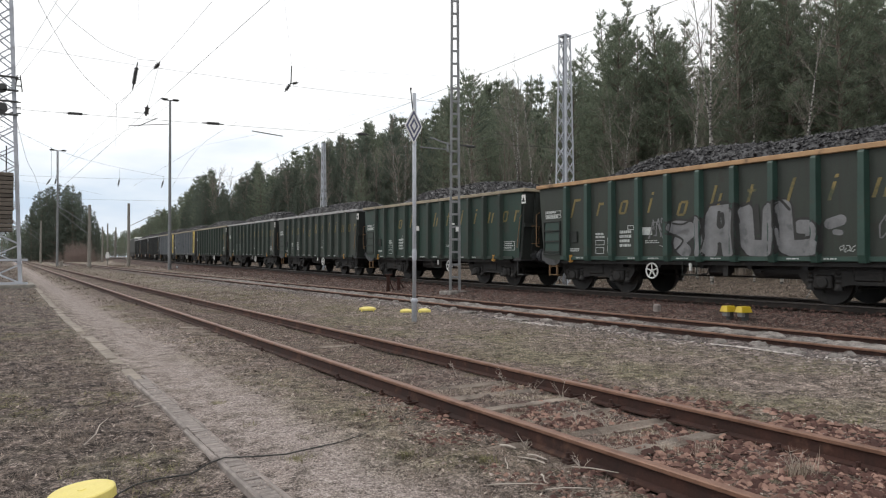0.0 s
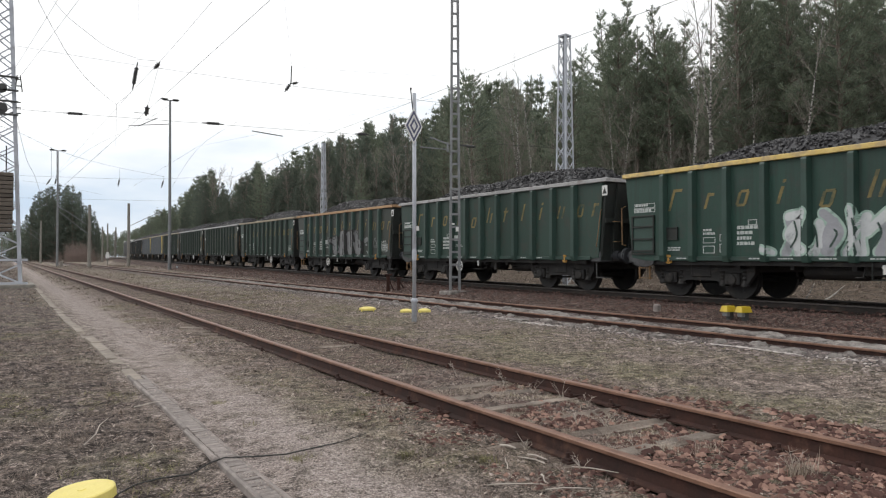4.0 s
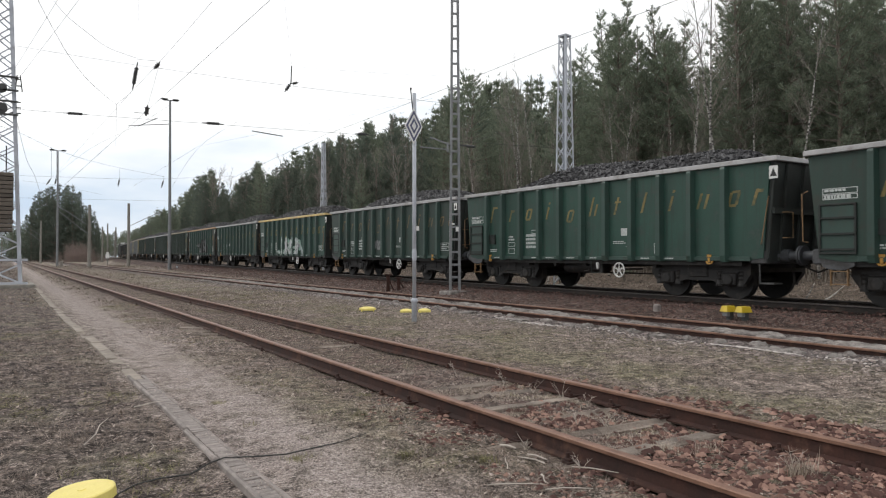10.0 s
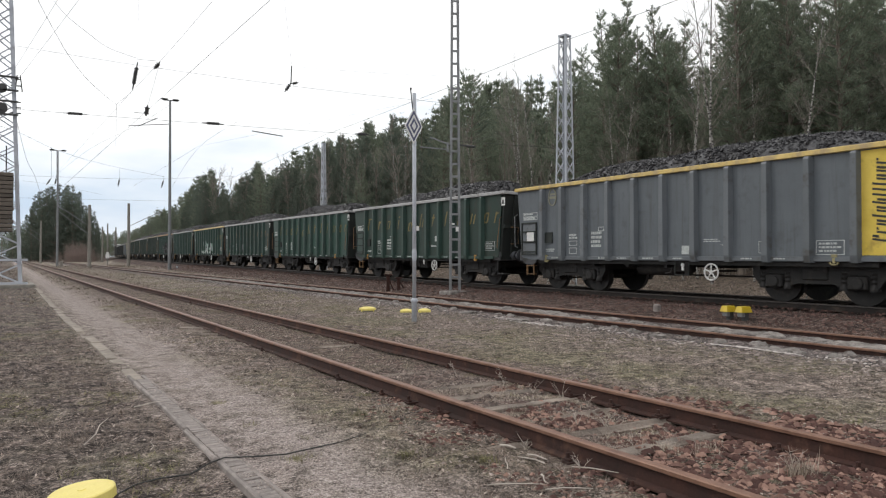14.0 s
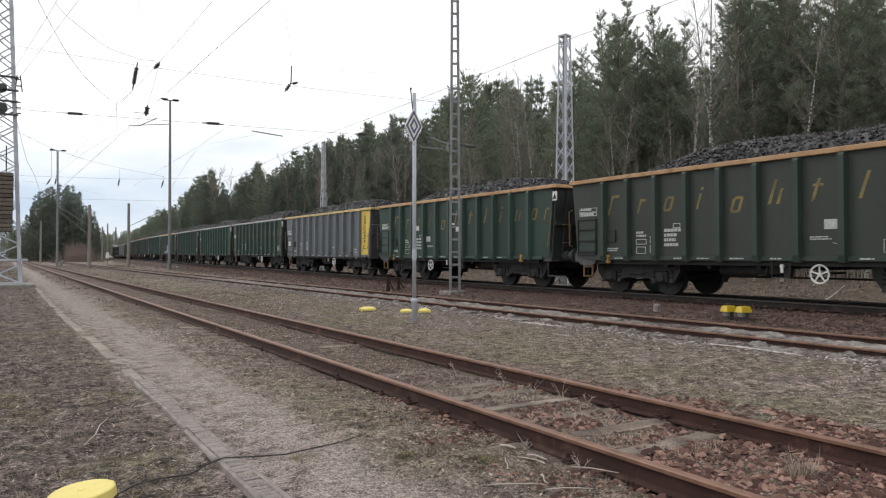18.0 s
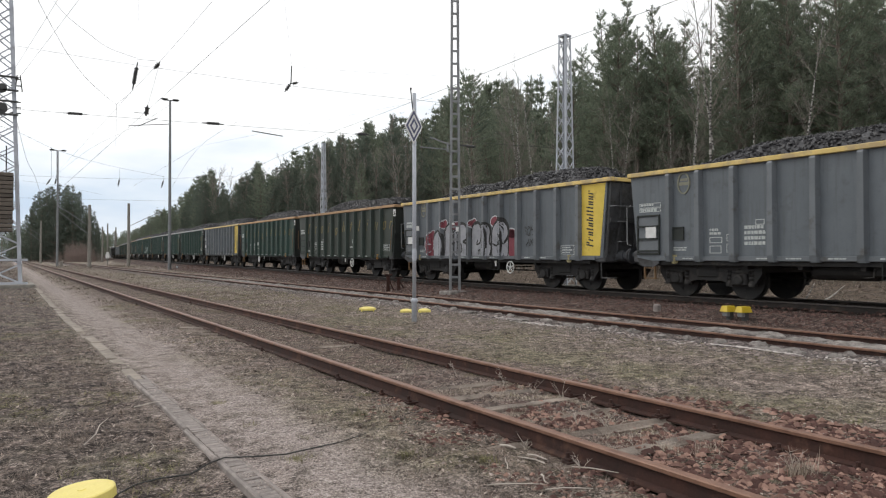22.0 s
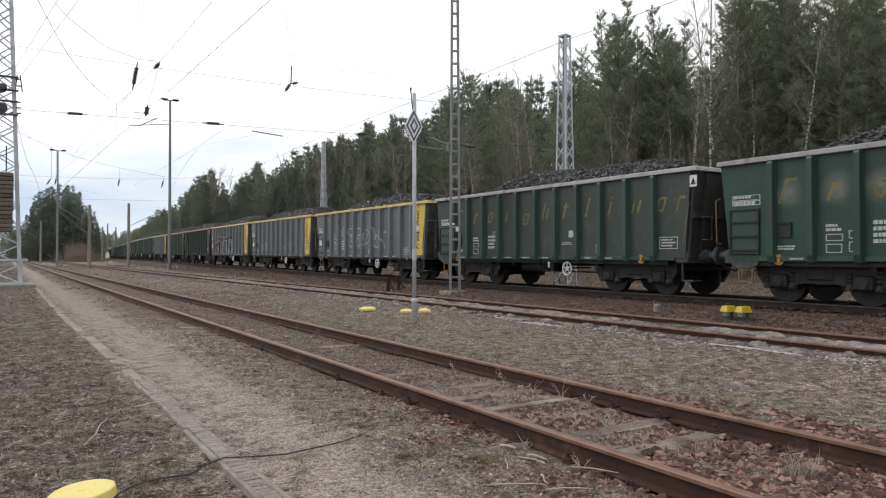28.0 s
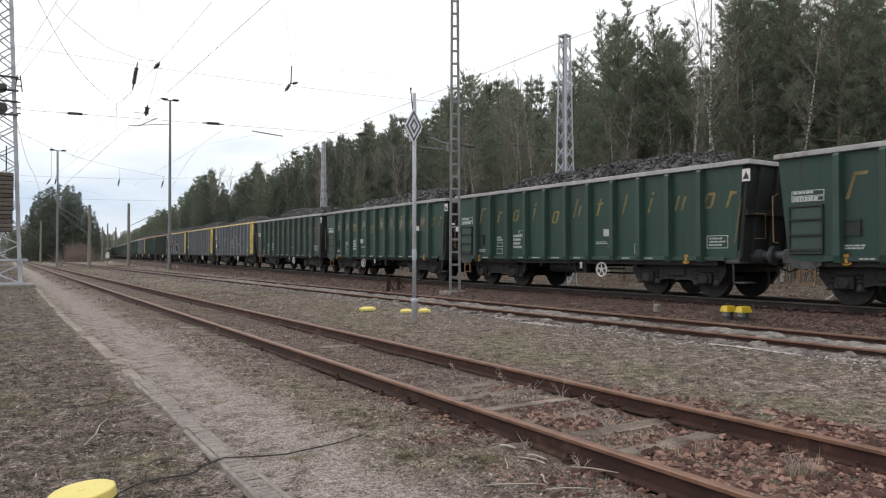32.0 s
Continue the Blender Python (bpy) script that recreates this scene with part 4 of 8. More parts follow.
def silver_piece():
    """Silver block letters with black edges."""
    out = []
    limbs = (([(0.70, 1.72), (0.20, 1.66), (0.55, 1.34), (0.30, 1.14)], 0.15), ([(-0.02, 1.86), (-0.06, 1.08)], 0.12), ([(-0.36, 1.10), (-0.44, 1.98)], 0.18), ([(-0.86, 1.98), (-0.88, 1.10)], 0.18), ([(-0.44, 1.48), (-0.86, 1.50)], 0.16), ([(-0.40, 2.08), (-0.88, 2.10)], 0.10),
             ([(-1.30, 2.06), (-1.36, 1.26)], 0.16), ([(-1.40, 1.20), (-1.88, 1.18)], 0.16), ([(-1.86, 1.14), (-1.90, 2.04)], 0.15), ([(-2.20, 2.08), (-2.28, 1.20)], 0.17), ([(-2.34, 1.18), (-2.92, 1.20)], 0.15), ([(-2.56, 1.62), (-2.84, 1.58), (-2.80, 1.36)], 0.13), ([(-3.18, 1.66), (-3.46, 1.74)], 0.10), ([(-3.30, 1.50), (-3.44, 1.48)], 0.05))
    for pts, t in limbs[:-2]:
        out.append((BLACK, stroke(pts, t * 1.12 + 0.05, 0.004)))
    for k, (pts, t) in enumerate(limbs):
        out.append((SILVER, stroke(pts, t * 1.12, 0.0065 + 0.0002 * k)))
    for pts, t in (([(0.88, 1.86), (0.40, 1.80), (0.02, 2.02)], 0.022), ([(0.86, 1.58), (0.42, 1.40), (0.70, 1.12)], 0.026), ([(-0.62, 2.04), (-0.60, 1.72), (-0.72, 1.74), (-0.70, 2.0)], 0.045), ([(-0.62, 1.30), (-0.66, 1.06)], 0.05), ([(-1.10, 2.2), (-1.06, 1.6), (-1.12, 1.06)], 0.045),
                   ([(-1.58, 2.14), (-1.62, 1.52)], 0.05), ([(-2.04, 2.2), (-2.08, 1.5), (-2.04, 1.08)], 0.045), ([(-2.46, 1.8), (-2.52, 1.42), (-2.86, 1.42)], 0.03), ([(-0.3, 2.2), (-0.7, 2.27), (-1.02, 2.2)], 0.025), ([(-1.2, 2.14), (-1.46, 2.22)], 0.03), ([(-2.1, 2.28), (-2.36, 2.0)], 0.03), ([(-3.06, 1.7), (-3.02, 1.1)], 0.025)):
        out.append((BLACK, stroke(pts, t, 0.0125)))
    return out


def mint_piece():
    """Pale spiky letters in a mint haze."""
    r = random.Random(9)
    out = []
    limbs = []
    for k in range(11):
        y = 1.30 - 0.32 * k
        top = 1.80 + 0.16 * math.sin(k * 1.9)
        limbs.append(([(y + 0.06, 1.06), (y - 0.10 + 0.2 * (k % 2), 1.42), (y - 0.04, top)], 0.085 + 0.03 * r.random()))
    limbs += [([(1.30, 1.84), (0.95, 1.86), (1.28, 1.46), (0.90, 1.14)], 0.09), ([(0.55, 1.9), (0.20, 1.5), (0.52, 1.1)], 0.09), ([(-0.30, 1.46), (-0.75, 1.86)], 0.09), ([(-1.2, 1.4), (-1.7, 1.44)], 0.09), ([(-1.9, 1.66), (-2.25, 1.3), (-2.5, 1.06)], 0.07), ([(1.86, 1.18), (1.62, 1.08)], 0.06)]
    for pts, t in limbs:
        out.append((MINT, stroke(pts, t + 0.05, 0.004)))
    for k, (pts, t) in enumerate(limbs):
        out.append((PALETAG if k % 3 else PALESPRAY, stroke(pts, t, 0.0065 + 0.0002 * k)))
    for k in range(8):
        y = 1.15 - 0.42 * k
        out.append((GREENPOST, stroke([(y, 1.75 - 0.1 * (k % 3)), (y - 0.06, 1.45), (y + 0.08 * (-1) ** k, 1.2)], 0.022, 0.0125)))
    return out


def line_signs():
    """Loose white signs drawn in one thin line each."""
    t = 0.030
    signs = ([(3.55, 2.17), (3.44, 1.92), (3.58, 1.66)], [(3.22, 2.04), (3.44, 1.90), (3.14, 1.74)], [(2.24, 2.40), (2.36, 2.22), (2.50, 2.10), (2.60, 1.56)], [(2.10, 2.26), (2.46, 1.94)], [(2.50, 1.98), (2.16, 1.92), (2.04, 1.66), (2.10, 1.46), (2.34, 1.52)],
             [(1.22, 2.26), (1.62, 2.26), (1.66, 2.02), (1.22, 1.96)], arc(1.38, 1.66, 0.24, 0.27, 60, 400, 12), [(1.20, 1.70), (1.36, 1.66), (1.34, 1.84)], arc(0.46, 2.10, 0.22, 0.18, 0, 340, 10), arc(0.43, 1.68, 0.28, 0.26, 60, 410, 12), [(0.70, 1.78), (0.40, 1.74), (0.44, 1.30)],
             arc(-0.44, 1.86, 0.28, 0.32, 40, 420, 14), [(-0.60, 2.02), (-0.34, 1.72)], [(-0.14, 1.48), (-0.60, 1.56)], [(-0.22, 2.25), (-0.27, 2.24)], [(-0.46, 2.32), (-0.50, 2.31)], [(-0.70, 2.24), (-0.74, 2.22)], [(-0.36, 1.36), (-0.40, 1.34)],
             [(-1.12, 2.26), (-1.26, 2.08), (-1.42, 1.86), (-1.34, 1.72), (-1.20, 1.78)], [(-1.16, 2.16), (-1.22, 1.74), (-1.20, 1.42), (-1.36, 1.48)], [(-1.24, 1.82), (-1.62, 1.90), (-1.96, 1.80), (-2.34, 1.32)], [(-1.86, 1.92), (-1.92, 2.14), (-1.98, 1.98)], [(-2.12, 2.06), (-2.46, 2.0)], [(-2.16, 1.94), (-2.40, 2.10)])
    return [(PALESPRAY, stroke(p, t, 0.008)) for p in signs]


def patch_shape():
    """A smear of overspray; its paint thins out towards the edge."""
    pts = []
    for i in range(24):
        a = 2 * math.pi * i / 24
        pts.append((-W_HALF - 0.003, 0.40 * math.cos(a), 0.44 * math.sin(a)))
    return Shape().add(pts, [tuple(range(24))])


def thin_spray():
    m, nt, b = nodes_of("dull_grey_overspray")
    co = coords(nt)
    info = nt.nodes.new("ShaderNodeObjectInfo")
    n1 = noise_of(nt, co, 5.0, 5.0)
    off = nt.nodes.new("ShaderNodeVectorMath")
    off.operation = "ADD"
    cmb = nt.nodes.new("ShaderNodeCombineXYZ")
    nt.links.new(calc(nt, "MULTIPLY", info.outputs["Random"], 53.0), cmb.inputs[1])
    nt.links.new(co, off.inputs[0])
    nt.links.new(cmb.outputs[0], off.inputs[1])
    sep = nt.nodes.new("ShaderNodeSeparateXYZ")
    nt.links.new(co, sep.inputs[0])
    d = calc(nt, "SQRT", calc(nt, "ADD", calc(nt, "POWER", calc(nt, "MULTIPLY", sep.outputs["Y"], 2.5), 2.0), calc(nt, "POWER", calc(nt, "MULTIPLY", sep.outputs["Z"], 2.27), 2.0)))
    e = calc(nt, "ADD", d, calc(nt, "MULTIPLY", calc(nt, "SUBTRACT", noise_of(nt, off.outputs[0], 2.4, 3.0), 0.5), 1.1))
    thin = nt.nodes.new("ShaderNodeMapRange")
    thin.inputs[1].default_value, thin.inputs[2].default_value = 0.95, 0.15
    thin.inputs[3].default_value, thin.inputs[4].default_value = 0.0, 0.72
    nt.links.new(calc(nt, "MAXIMUM", e, calc(nt, "SUBTRACT", calc(nt, "MULTIPLY", d, 2.0), 1.05)), thin.inputs[0])
    nt.links.new(ramp(nt, n1, (0.3, (0.12, 0.145, 0.13)), (0.7, (0.25, 0.26, 0.235))), b.inputs["Base Color"])
    nt.links.new(thin.outputs[0], b.inputs["Alpha"])
    b.inputs["Roughness"].default_value = 0.7
    return m


def scrawl_shape(seed, y0, y1, z0, z1, n=8, t=0.02, lift=0.012):
    """Loose spray lines."""
    r = random.Random(seed)
    out = []
    for i in range(n):
        yc = y0 + (y1 - y0) * (i + 0.5) / n
        w, h = (y1 - y0) / n, z1 - z0
        pts, p = [], [r.uniform(0, 6) for _ in range(4)]
        for k in range(15):
            a = k / 14 * 5.2
            pts.append((-W_HALF - lift, yc + 0.45 * w * math.sin(a * 1.2 + p[0]) + 0.1 * w * math.sin(3 * a + p[1]), (z0 + z1) / 2 + h * 0.42 * math.sin(a * 0.9 + p[2]) + 0.1 * h * math.sin(3.1 * a + p[3])))
        line = []
        for k, a in enumerate(pts):
            d = Vector(pts[min(14, k + 1)]) - Vector(pts[max(0, k - 1)])
            nrm = Vector((0, -d.z, d.y)).normalized() * t
            line += [Vector(a) + nrm, Vector(a) - nrm]
        out.append(Shape().add(line, [(2 * k, 2 * k + 1, 2 * k + 3, 2 * k + 2) for k in range(14)]))
    return out


def build_wagon(body, rim, look_of, label, seed, extra):
    """body: paint; rim: paint; look_of: 'g' green with wordmark along the side, 'y' grey with end panel."""
    w = thing("coal_wagon", label, "freight wagon", group="wagons of the coal train")
    end_mat = DUSTY if look_of == "g" else DUSTYGREY
    rail_mat = HANDRAIL if look_of == "g" else STEEL
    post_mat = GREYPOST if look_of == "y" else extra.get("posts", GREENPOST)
    for s in (-1, 1):
        part("side_wall", kit(f"side_wall.{s}.{body.name}", lambda: side_shape(s), body), None, w)
        part("end_wall", kit(f"end_wall.{s}.{look_of}", lambda: end_shape(s), end_mat), None, w, "coal-dusted dark end wall")
        for x in (-0.875, 0.875):
            part("buffer", kit(f"buffer.{s}", lambda: buffer_shape(s), GREASED, False), None, w, at=pose(x, 0, 0))
        for x in (-0.95, -0.32, 0.32, 0.95):
            part("end_post", kit(f"end_post.{s}.{look_of}", lambda: end_post_shape(s), end_mat), None, w, at=pose(x, 0, 0))
        part("end_gusset", kit(f"end_gusset.{s}.{look_of}", lambda: gusset_shape(s), end_mat), None, w)
        part("end_beam", kit(f"end_beam.{s}.{look_of}", lambda: end_beam_shape(s), end_mat), None, w)
        part("headstock", kit(f"headstock.{s}", lambda: headstock_shape(s), DUSTYGREY), None, w)
        for y in POSTS:
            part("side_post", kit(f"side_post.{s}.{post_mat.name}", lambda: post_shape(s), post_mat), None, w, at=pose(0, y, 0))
    part("corner_skirt", kit("corner_skirt", skirt_shape, DUSTYGREY), None, w)
    part("rim", kit(f"rim.{rim.name}", rim_shape, rim), None, w)
    part("underframe", kit("underframe", underframe_shape, UNDER), None, w)
    hw = extra.get("wheel", -1.45)
    part("air_tank", kit("air_tank", tank_shape, UNDER), None, w, at=pose(0, -1.86 if hw > 0 else 0.55, 0))
    part("sill", kit(f"sill.{post_mat.name}", sill_shape, post_mat), None, w)
    part("valve_bracket", kit("valve_bracket", bracket_shape, STEEL if look_of == "y" else DUSTY), None, w, at=pose(0, 0.25 if hw > 0 else -0.62, 0))
    part("brake_valve", kit("brake_valve", valve_shape, WHITE), None, w, at=pose(0, 0.25 if hw > 0 else -0.62, 0))
    part("brake_gear", kit("brake_gear", gear_shape, UNDER), None, w)
    part("coupling", kit("coupling", coupling_shape, UNDER), None, w)
    part("ladder", kit("ladder", ladder_shape, DUSTY), None, w)
    part("ladder_recess", kit(f"ladder_recess.{post_mat.name}", recess_shape, post_mat), None, w)
    part("hanging_steps", kit("hanging_steps", hang_steps_shape, HANDRAIL), None, w)
    part("handrail", kit("handrail.rear." + look_of, lambda: rear_rail_shape(look_of), rail_mat), None, w)
    part("grab_rail", kit("grab_rail." + look_of, end_rail_shape, rail_mat), None, w)
    part("handrail", kit("handrail.front." + look_of, front_rail_shape, rail_mat), None, w)
    part("shunter_step", kit("shunter_step", rear_step_shape, DARKSTEEL), None, w)
    part("label_box", kit("label_box", chock_shape, DUSTY), None, w)
    for y in (-4.40, 4.45):
        part("lifting_hook", kit("lifting_hook." + look_of, hook_shape, HOOK if look_of == "g" else DULLHOOK), None, w, at=pose(-W_HALF - 0.02, y, 0.98))
    part("handbrake_wheel", kit("handbrake_wheel", handwheel_shape, WHITE), None, w, "white five-spoked handbrake wheel", at=pose(-W_HALF + 0.05, hw, 0.64))
    for y in (-PIVOT, PIVOT):
        bg_ = part("bogie", kit("bogie", bogie_frame_shape, UNDER), None, w, "grimy two-axle bogie", at=pose(0, y, 0))
        part("brake_rigging", kit("brake_rigging", brake_shape, UNDER), None, bg_)
        for a in (-AXLE, AXLE):
            part("wheelset", kit("wheelset", wheelset_shape, UNDER, False), None, bg_, at=pose(0, a, WHEEL_R))
            for s in (-1, 1):
                turned = 0 if s < 0 else 180
                part("axlebox", kit("axlebox", axlebox_shape, UNDER), None, bg_, at=pose(s * 1.02, a, WHEEL_R, 0, 0, turned))
                part("axle_cover", kit("axle_cover", axle_cover_shape, UNDER), None, bg_, at=pose(s * 1.02, a, WHEEL_R, 0, 0, turned))
                for d in (-0.29, 0.29):
                    part("axle_spring", kit("axle_spring", spring_shape, UNDER), None, bg_, at=pose(s * 1.02, a + d, WHEEL_R))
    # markings
    for which in ("end_marking", "box_marking", "data_marking", "number_marking", "load_plate", "brake_marking", "jack_marking", "notice_frame", "sill_marking"):
        if which == "notice_frame" and seed % 3 == 1:
            continue
        mk = part(which, kit(f"{which}.{seed % 3}.{look_of}.{hw > 0}", lambda: mark_shape(which, seed % 3, look_of, hw), MARK), None, w)
        if which in ("sill_marking", "brake_marking", "number_marking", "data_marking"):
            tagged(mk, kind="stuff")
    if look_of == "y":
        part("notice", kit("notice", lambda: Shape().box(-W_HALF - 0.068, -W_HALF - 0.058, 5.00, 5.34, 1.48, 1.76), WHITE), None, w, "white paper notice on the ladder")
    if look_of == "g":
        part("warning_plate", kit("warning_plate", lambda: Shape().box(-W_HALF - 0.012, -W_HALF - 0.004, -W_BODY - 0.235, -W_BODY - 0.035, 2.70, 2.98), WHITE), None, w)
    if look_of == "g":
        part("warning_sign", kit("warning_sign", lambda: Shape().plate([(-W_HALF - 0.013, -W_BODY - 0.215, 2.75), (-W_HALF - 0.013, -W_BODY - 0.055, 2.75), (-W_HALF - 0.013, -W_BODY - 0.135, 2.93)], (-0.003, 0, 0)), BLACK), None, w)
    if look_of == "g":
        skip, paint = extra.get("skip", ()), extra.get("letters", LETTER)
        for i, (k, y) in enumerate(zip(SIGNS, SIGN_Y)):
            if i in skip:
                continue
            part("wordmark_shape", kit(f"wordmark_shape.{k}.{paint.name}", lambda: glyph(k), paint), None, w, at=pose(0, y, 2.14 - (0.14 if i == 4 else 0)))
        if extra.get("patches"):
            for i in extra["patches"]:
                part("faded_patch", kit("faded_patch", patch_shape, SILVERPATCH), None, w, at=pose(0, SIGN_Y[i] - 0.20, 2.36))
    else:
        part("end_panel", kit("end_panel", lambda: panel_shape(-1), YELLOW), None, w, "yellow end panel")
        for k, z in wordmark_bars():
            part("wordmark_bar", kit(f"wordmark_bar.{k}", lambda: wordmark_bar(k), BLACK), None, w, at=pose(0, 0, z))
        part("emblem", kit("emblem", emblem_shape, EMBLEM), None, w, "faded yellow round emblem")
    for tag in extra.get("tags", ()):
        mat, args = tag
        for sh in scrawl_shape(*args):
            part("sprayed_line", sh, [mat], w)
    for mat, sh in extra["piece"]() if "piece" in extra else ():
        part("sprayed_stroke", sh, [mat], w)
    load = part("coal_load", COALS[seed % len(COALS)], None, w, "heaped black coal load")
    return w


EMBLEM = surface("worn_emblem_paint", (0.15, 0.148, 0.11), (0.27, 0.265, 0.195), 6, 60, 0.6, relief=0.1)
SILVERPATCH = thin_spray()
RED = surface("red_spray_paint", (0.15, 0.026, 0.04), (0.24, 0.05, 0.065), 4, 40, 0.5, relief=0.1)
PALETAG = surface("pale_spray_paint", (0.40, 0.42, 0.43), (0.58, 0.60, 0.60), 3, 40, 0.5, relief=0.1, spots=(0.25, 0.26, 0.27))
PALESPRAY = surface("pale_grey_spray_paint", (0.22, 0.225, 0.245), (0.36, 0.365, 0.39), 3, 40, 0.5, relief=0.1, spots=(0.2, 0.21, 0.22))
MINT = surface("mint_spray_paint", (0.24, 0.36, 0.30), (0.40, 0.52, 0.45), 3, 40, 0.5, relief=0.1, spots=(0.12, 0.2, 0.16))
COALS = []


def emblem_shape():
    sh = Shape()
    c = (-W_HALF - 0.005, 4.18, 2.80)
    ring = [(c[0], c[1] + 0.17 * math.cos(2 * math.pi * k / 20), c[2] + 0.25 * math.sin(2 * math.pi * k / 20)) for k in range(21)]
    for a, b in zip(ring, ring[1:]):
        sh.beam(a, b, 0.035, 0.035)
    sh.box(c[0] - 0.003, c[0] + 0.004, c[1] - 0.20, c[1] + 0.20, c[2] - 0.05, c[2] + 0.03).box(c[0] - 0.003, c[0] + 0.004, c[1] - 0.11, c[1] + 0.11, c[2] + 0.06, c[2] + 0.12)
    return sh


def mark_shape(which, kind, look_of, wheel):
    """Small painted markings: bars for writing, outlines for signs."""
    sh = Shape()
    if which == "end_marking":
        bars(sh, 5.56, 2.36, 1, 0.60, 0.05, 0.03, 1)
        frame_bars(sh, 5.60, 2.38, 0.70, 0.12, 0.014)
        frame_bars(sh, 5.60, 2.25, 0.70, 0.10, 0.014)
        bars(sh, 5.56, 2.235, 1, 0.66, 0.07, 0.03, 4)
    elif which == "box_marking":
        bars(sh, 4.52, 1.24, 2, 0.40, 0.035, 0.02, 2)
    elif which == "data_marking":
        bars(sh, 3.44, 1.66, 2, 0.34, 0.055, 0.03, 3 + kind)
        frame_bars(sh, 3.44, 1.46, 0.34, 0.14, 0.016)
        frame_bars(sh, 3.44, 1.26, 0.32, 0.18, 0.016)
        frame_bars(sh, 2.98, 1.52, 0.24, 0.16, 0.016)
        frame_bars(sh, 2.98, 1.30, 0.24, 0.20, 0.016)
    elif which == "number_marking":
        bars(sh, 2.52, 1.70, 4, 0.52, 0.075, 0.045, 5 + kind)
        frame_bars(sh, 2.24, 1.83, 0.22, 0.12, 0.016)
    elif which == "load_plate":
        if look_of == "y":
            sh.box(-W_HALF - 0.006, -W_HALF + 0.004, -0.98, -0.64, 1.06, 1.27)
        else:
            y = 1.75 if wheel > 0 else -1.58
            sh.box(-W_HALF - 0.006, -W_HALF + 0.004, y - 0.36, y, 1.56, 1.76)
    elif which == "brake_marking":
        b = wheel + 0.17
        bars(sh, b, 1.42, 2, 0.46, 0.025, 0.02, 8)
        pts = [(-W_HALF - 0.004, b - 0.47 + 0.24 * math.cos(radians(90 + 12 * k)), 1.04 + 0.24 * math.sin(radians(90 + 12 * k))) for k in range(8)]
        for p, q in zip(pts, pts[1:]):
            sh.beam(p, q, 0.02, 0.008)
        sh.box(-W_HALF - 0.004, -W_HALF + 0.004, b - 0.66, b - 0.59, 1.10, 1.34)
    elif which == "jack_marking":
        frame_bars(sh, -2.72, 1.34, 0.22, 0.26)
        sh.box(-W_HALF - 0.004, -W_HALF + 0.004, -2.88, -2.80, 1.14, 1.26)
    elif which == "notice_frame":
        z = 1.50 if look_of == "g" else 1.34
        frame_bars(sh, -4.98 if look_of == "g" else -4.02, z, 0.58, 0.30, 0.016)
        bars(sh, -5.04 if look_of == "g" else -4.08, z - 0.05, 3, 0.44, 0.04, 0.035, 9)
    else:
        for i, y in enumerate((4.2, 2.2, 1.5, 0.6, -0.4, -2.3, -3.1)):
            bars(sh, y, 0.975, 1, 0.3, 0.03, 0.02, 20 + i, -W_HALF - 0.036)
    return sh


# the train, from front to rear, by place in the consist
TRAIN = []


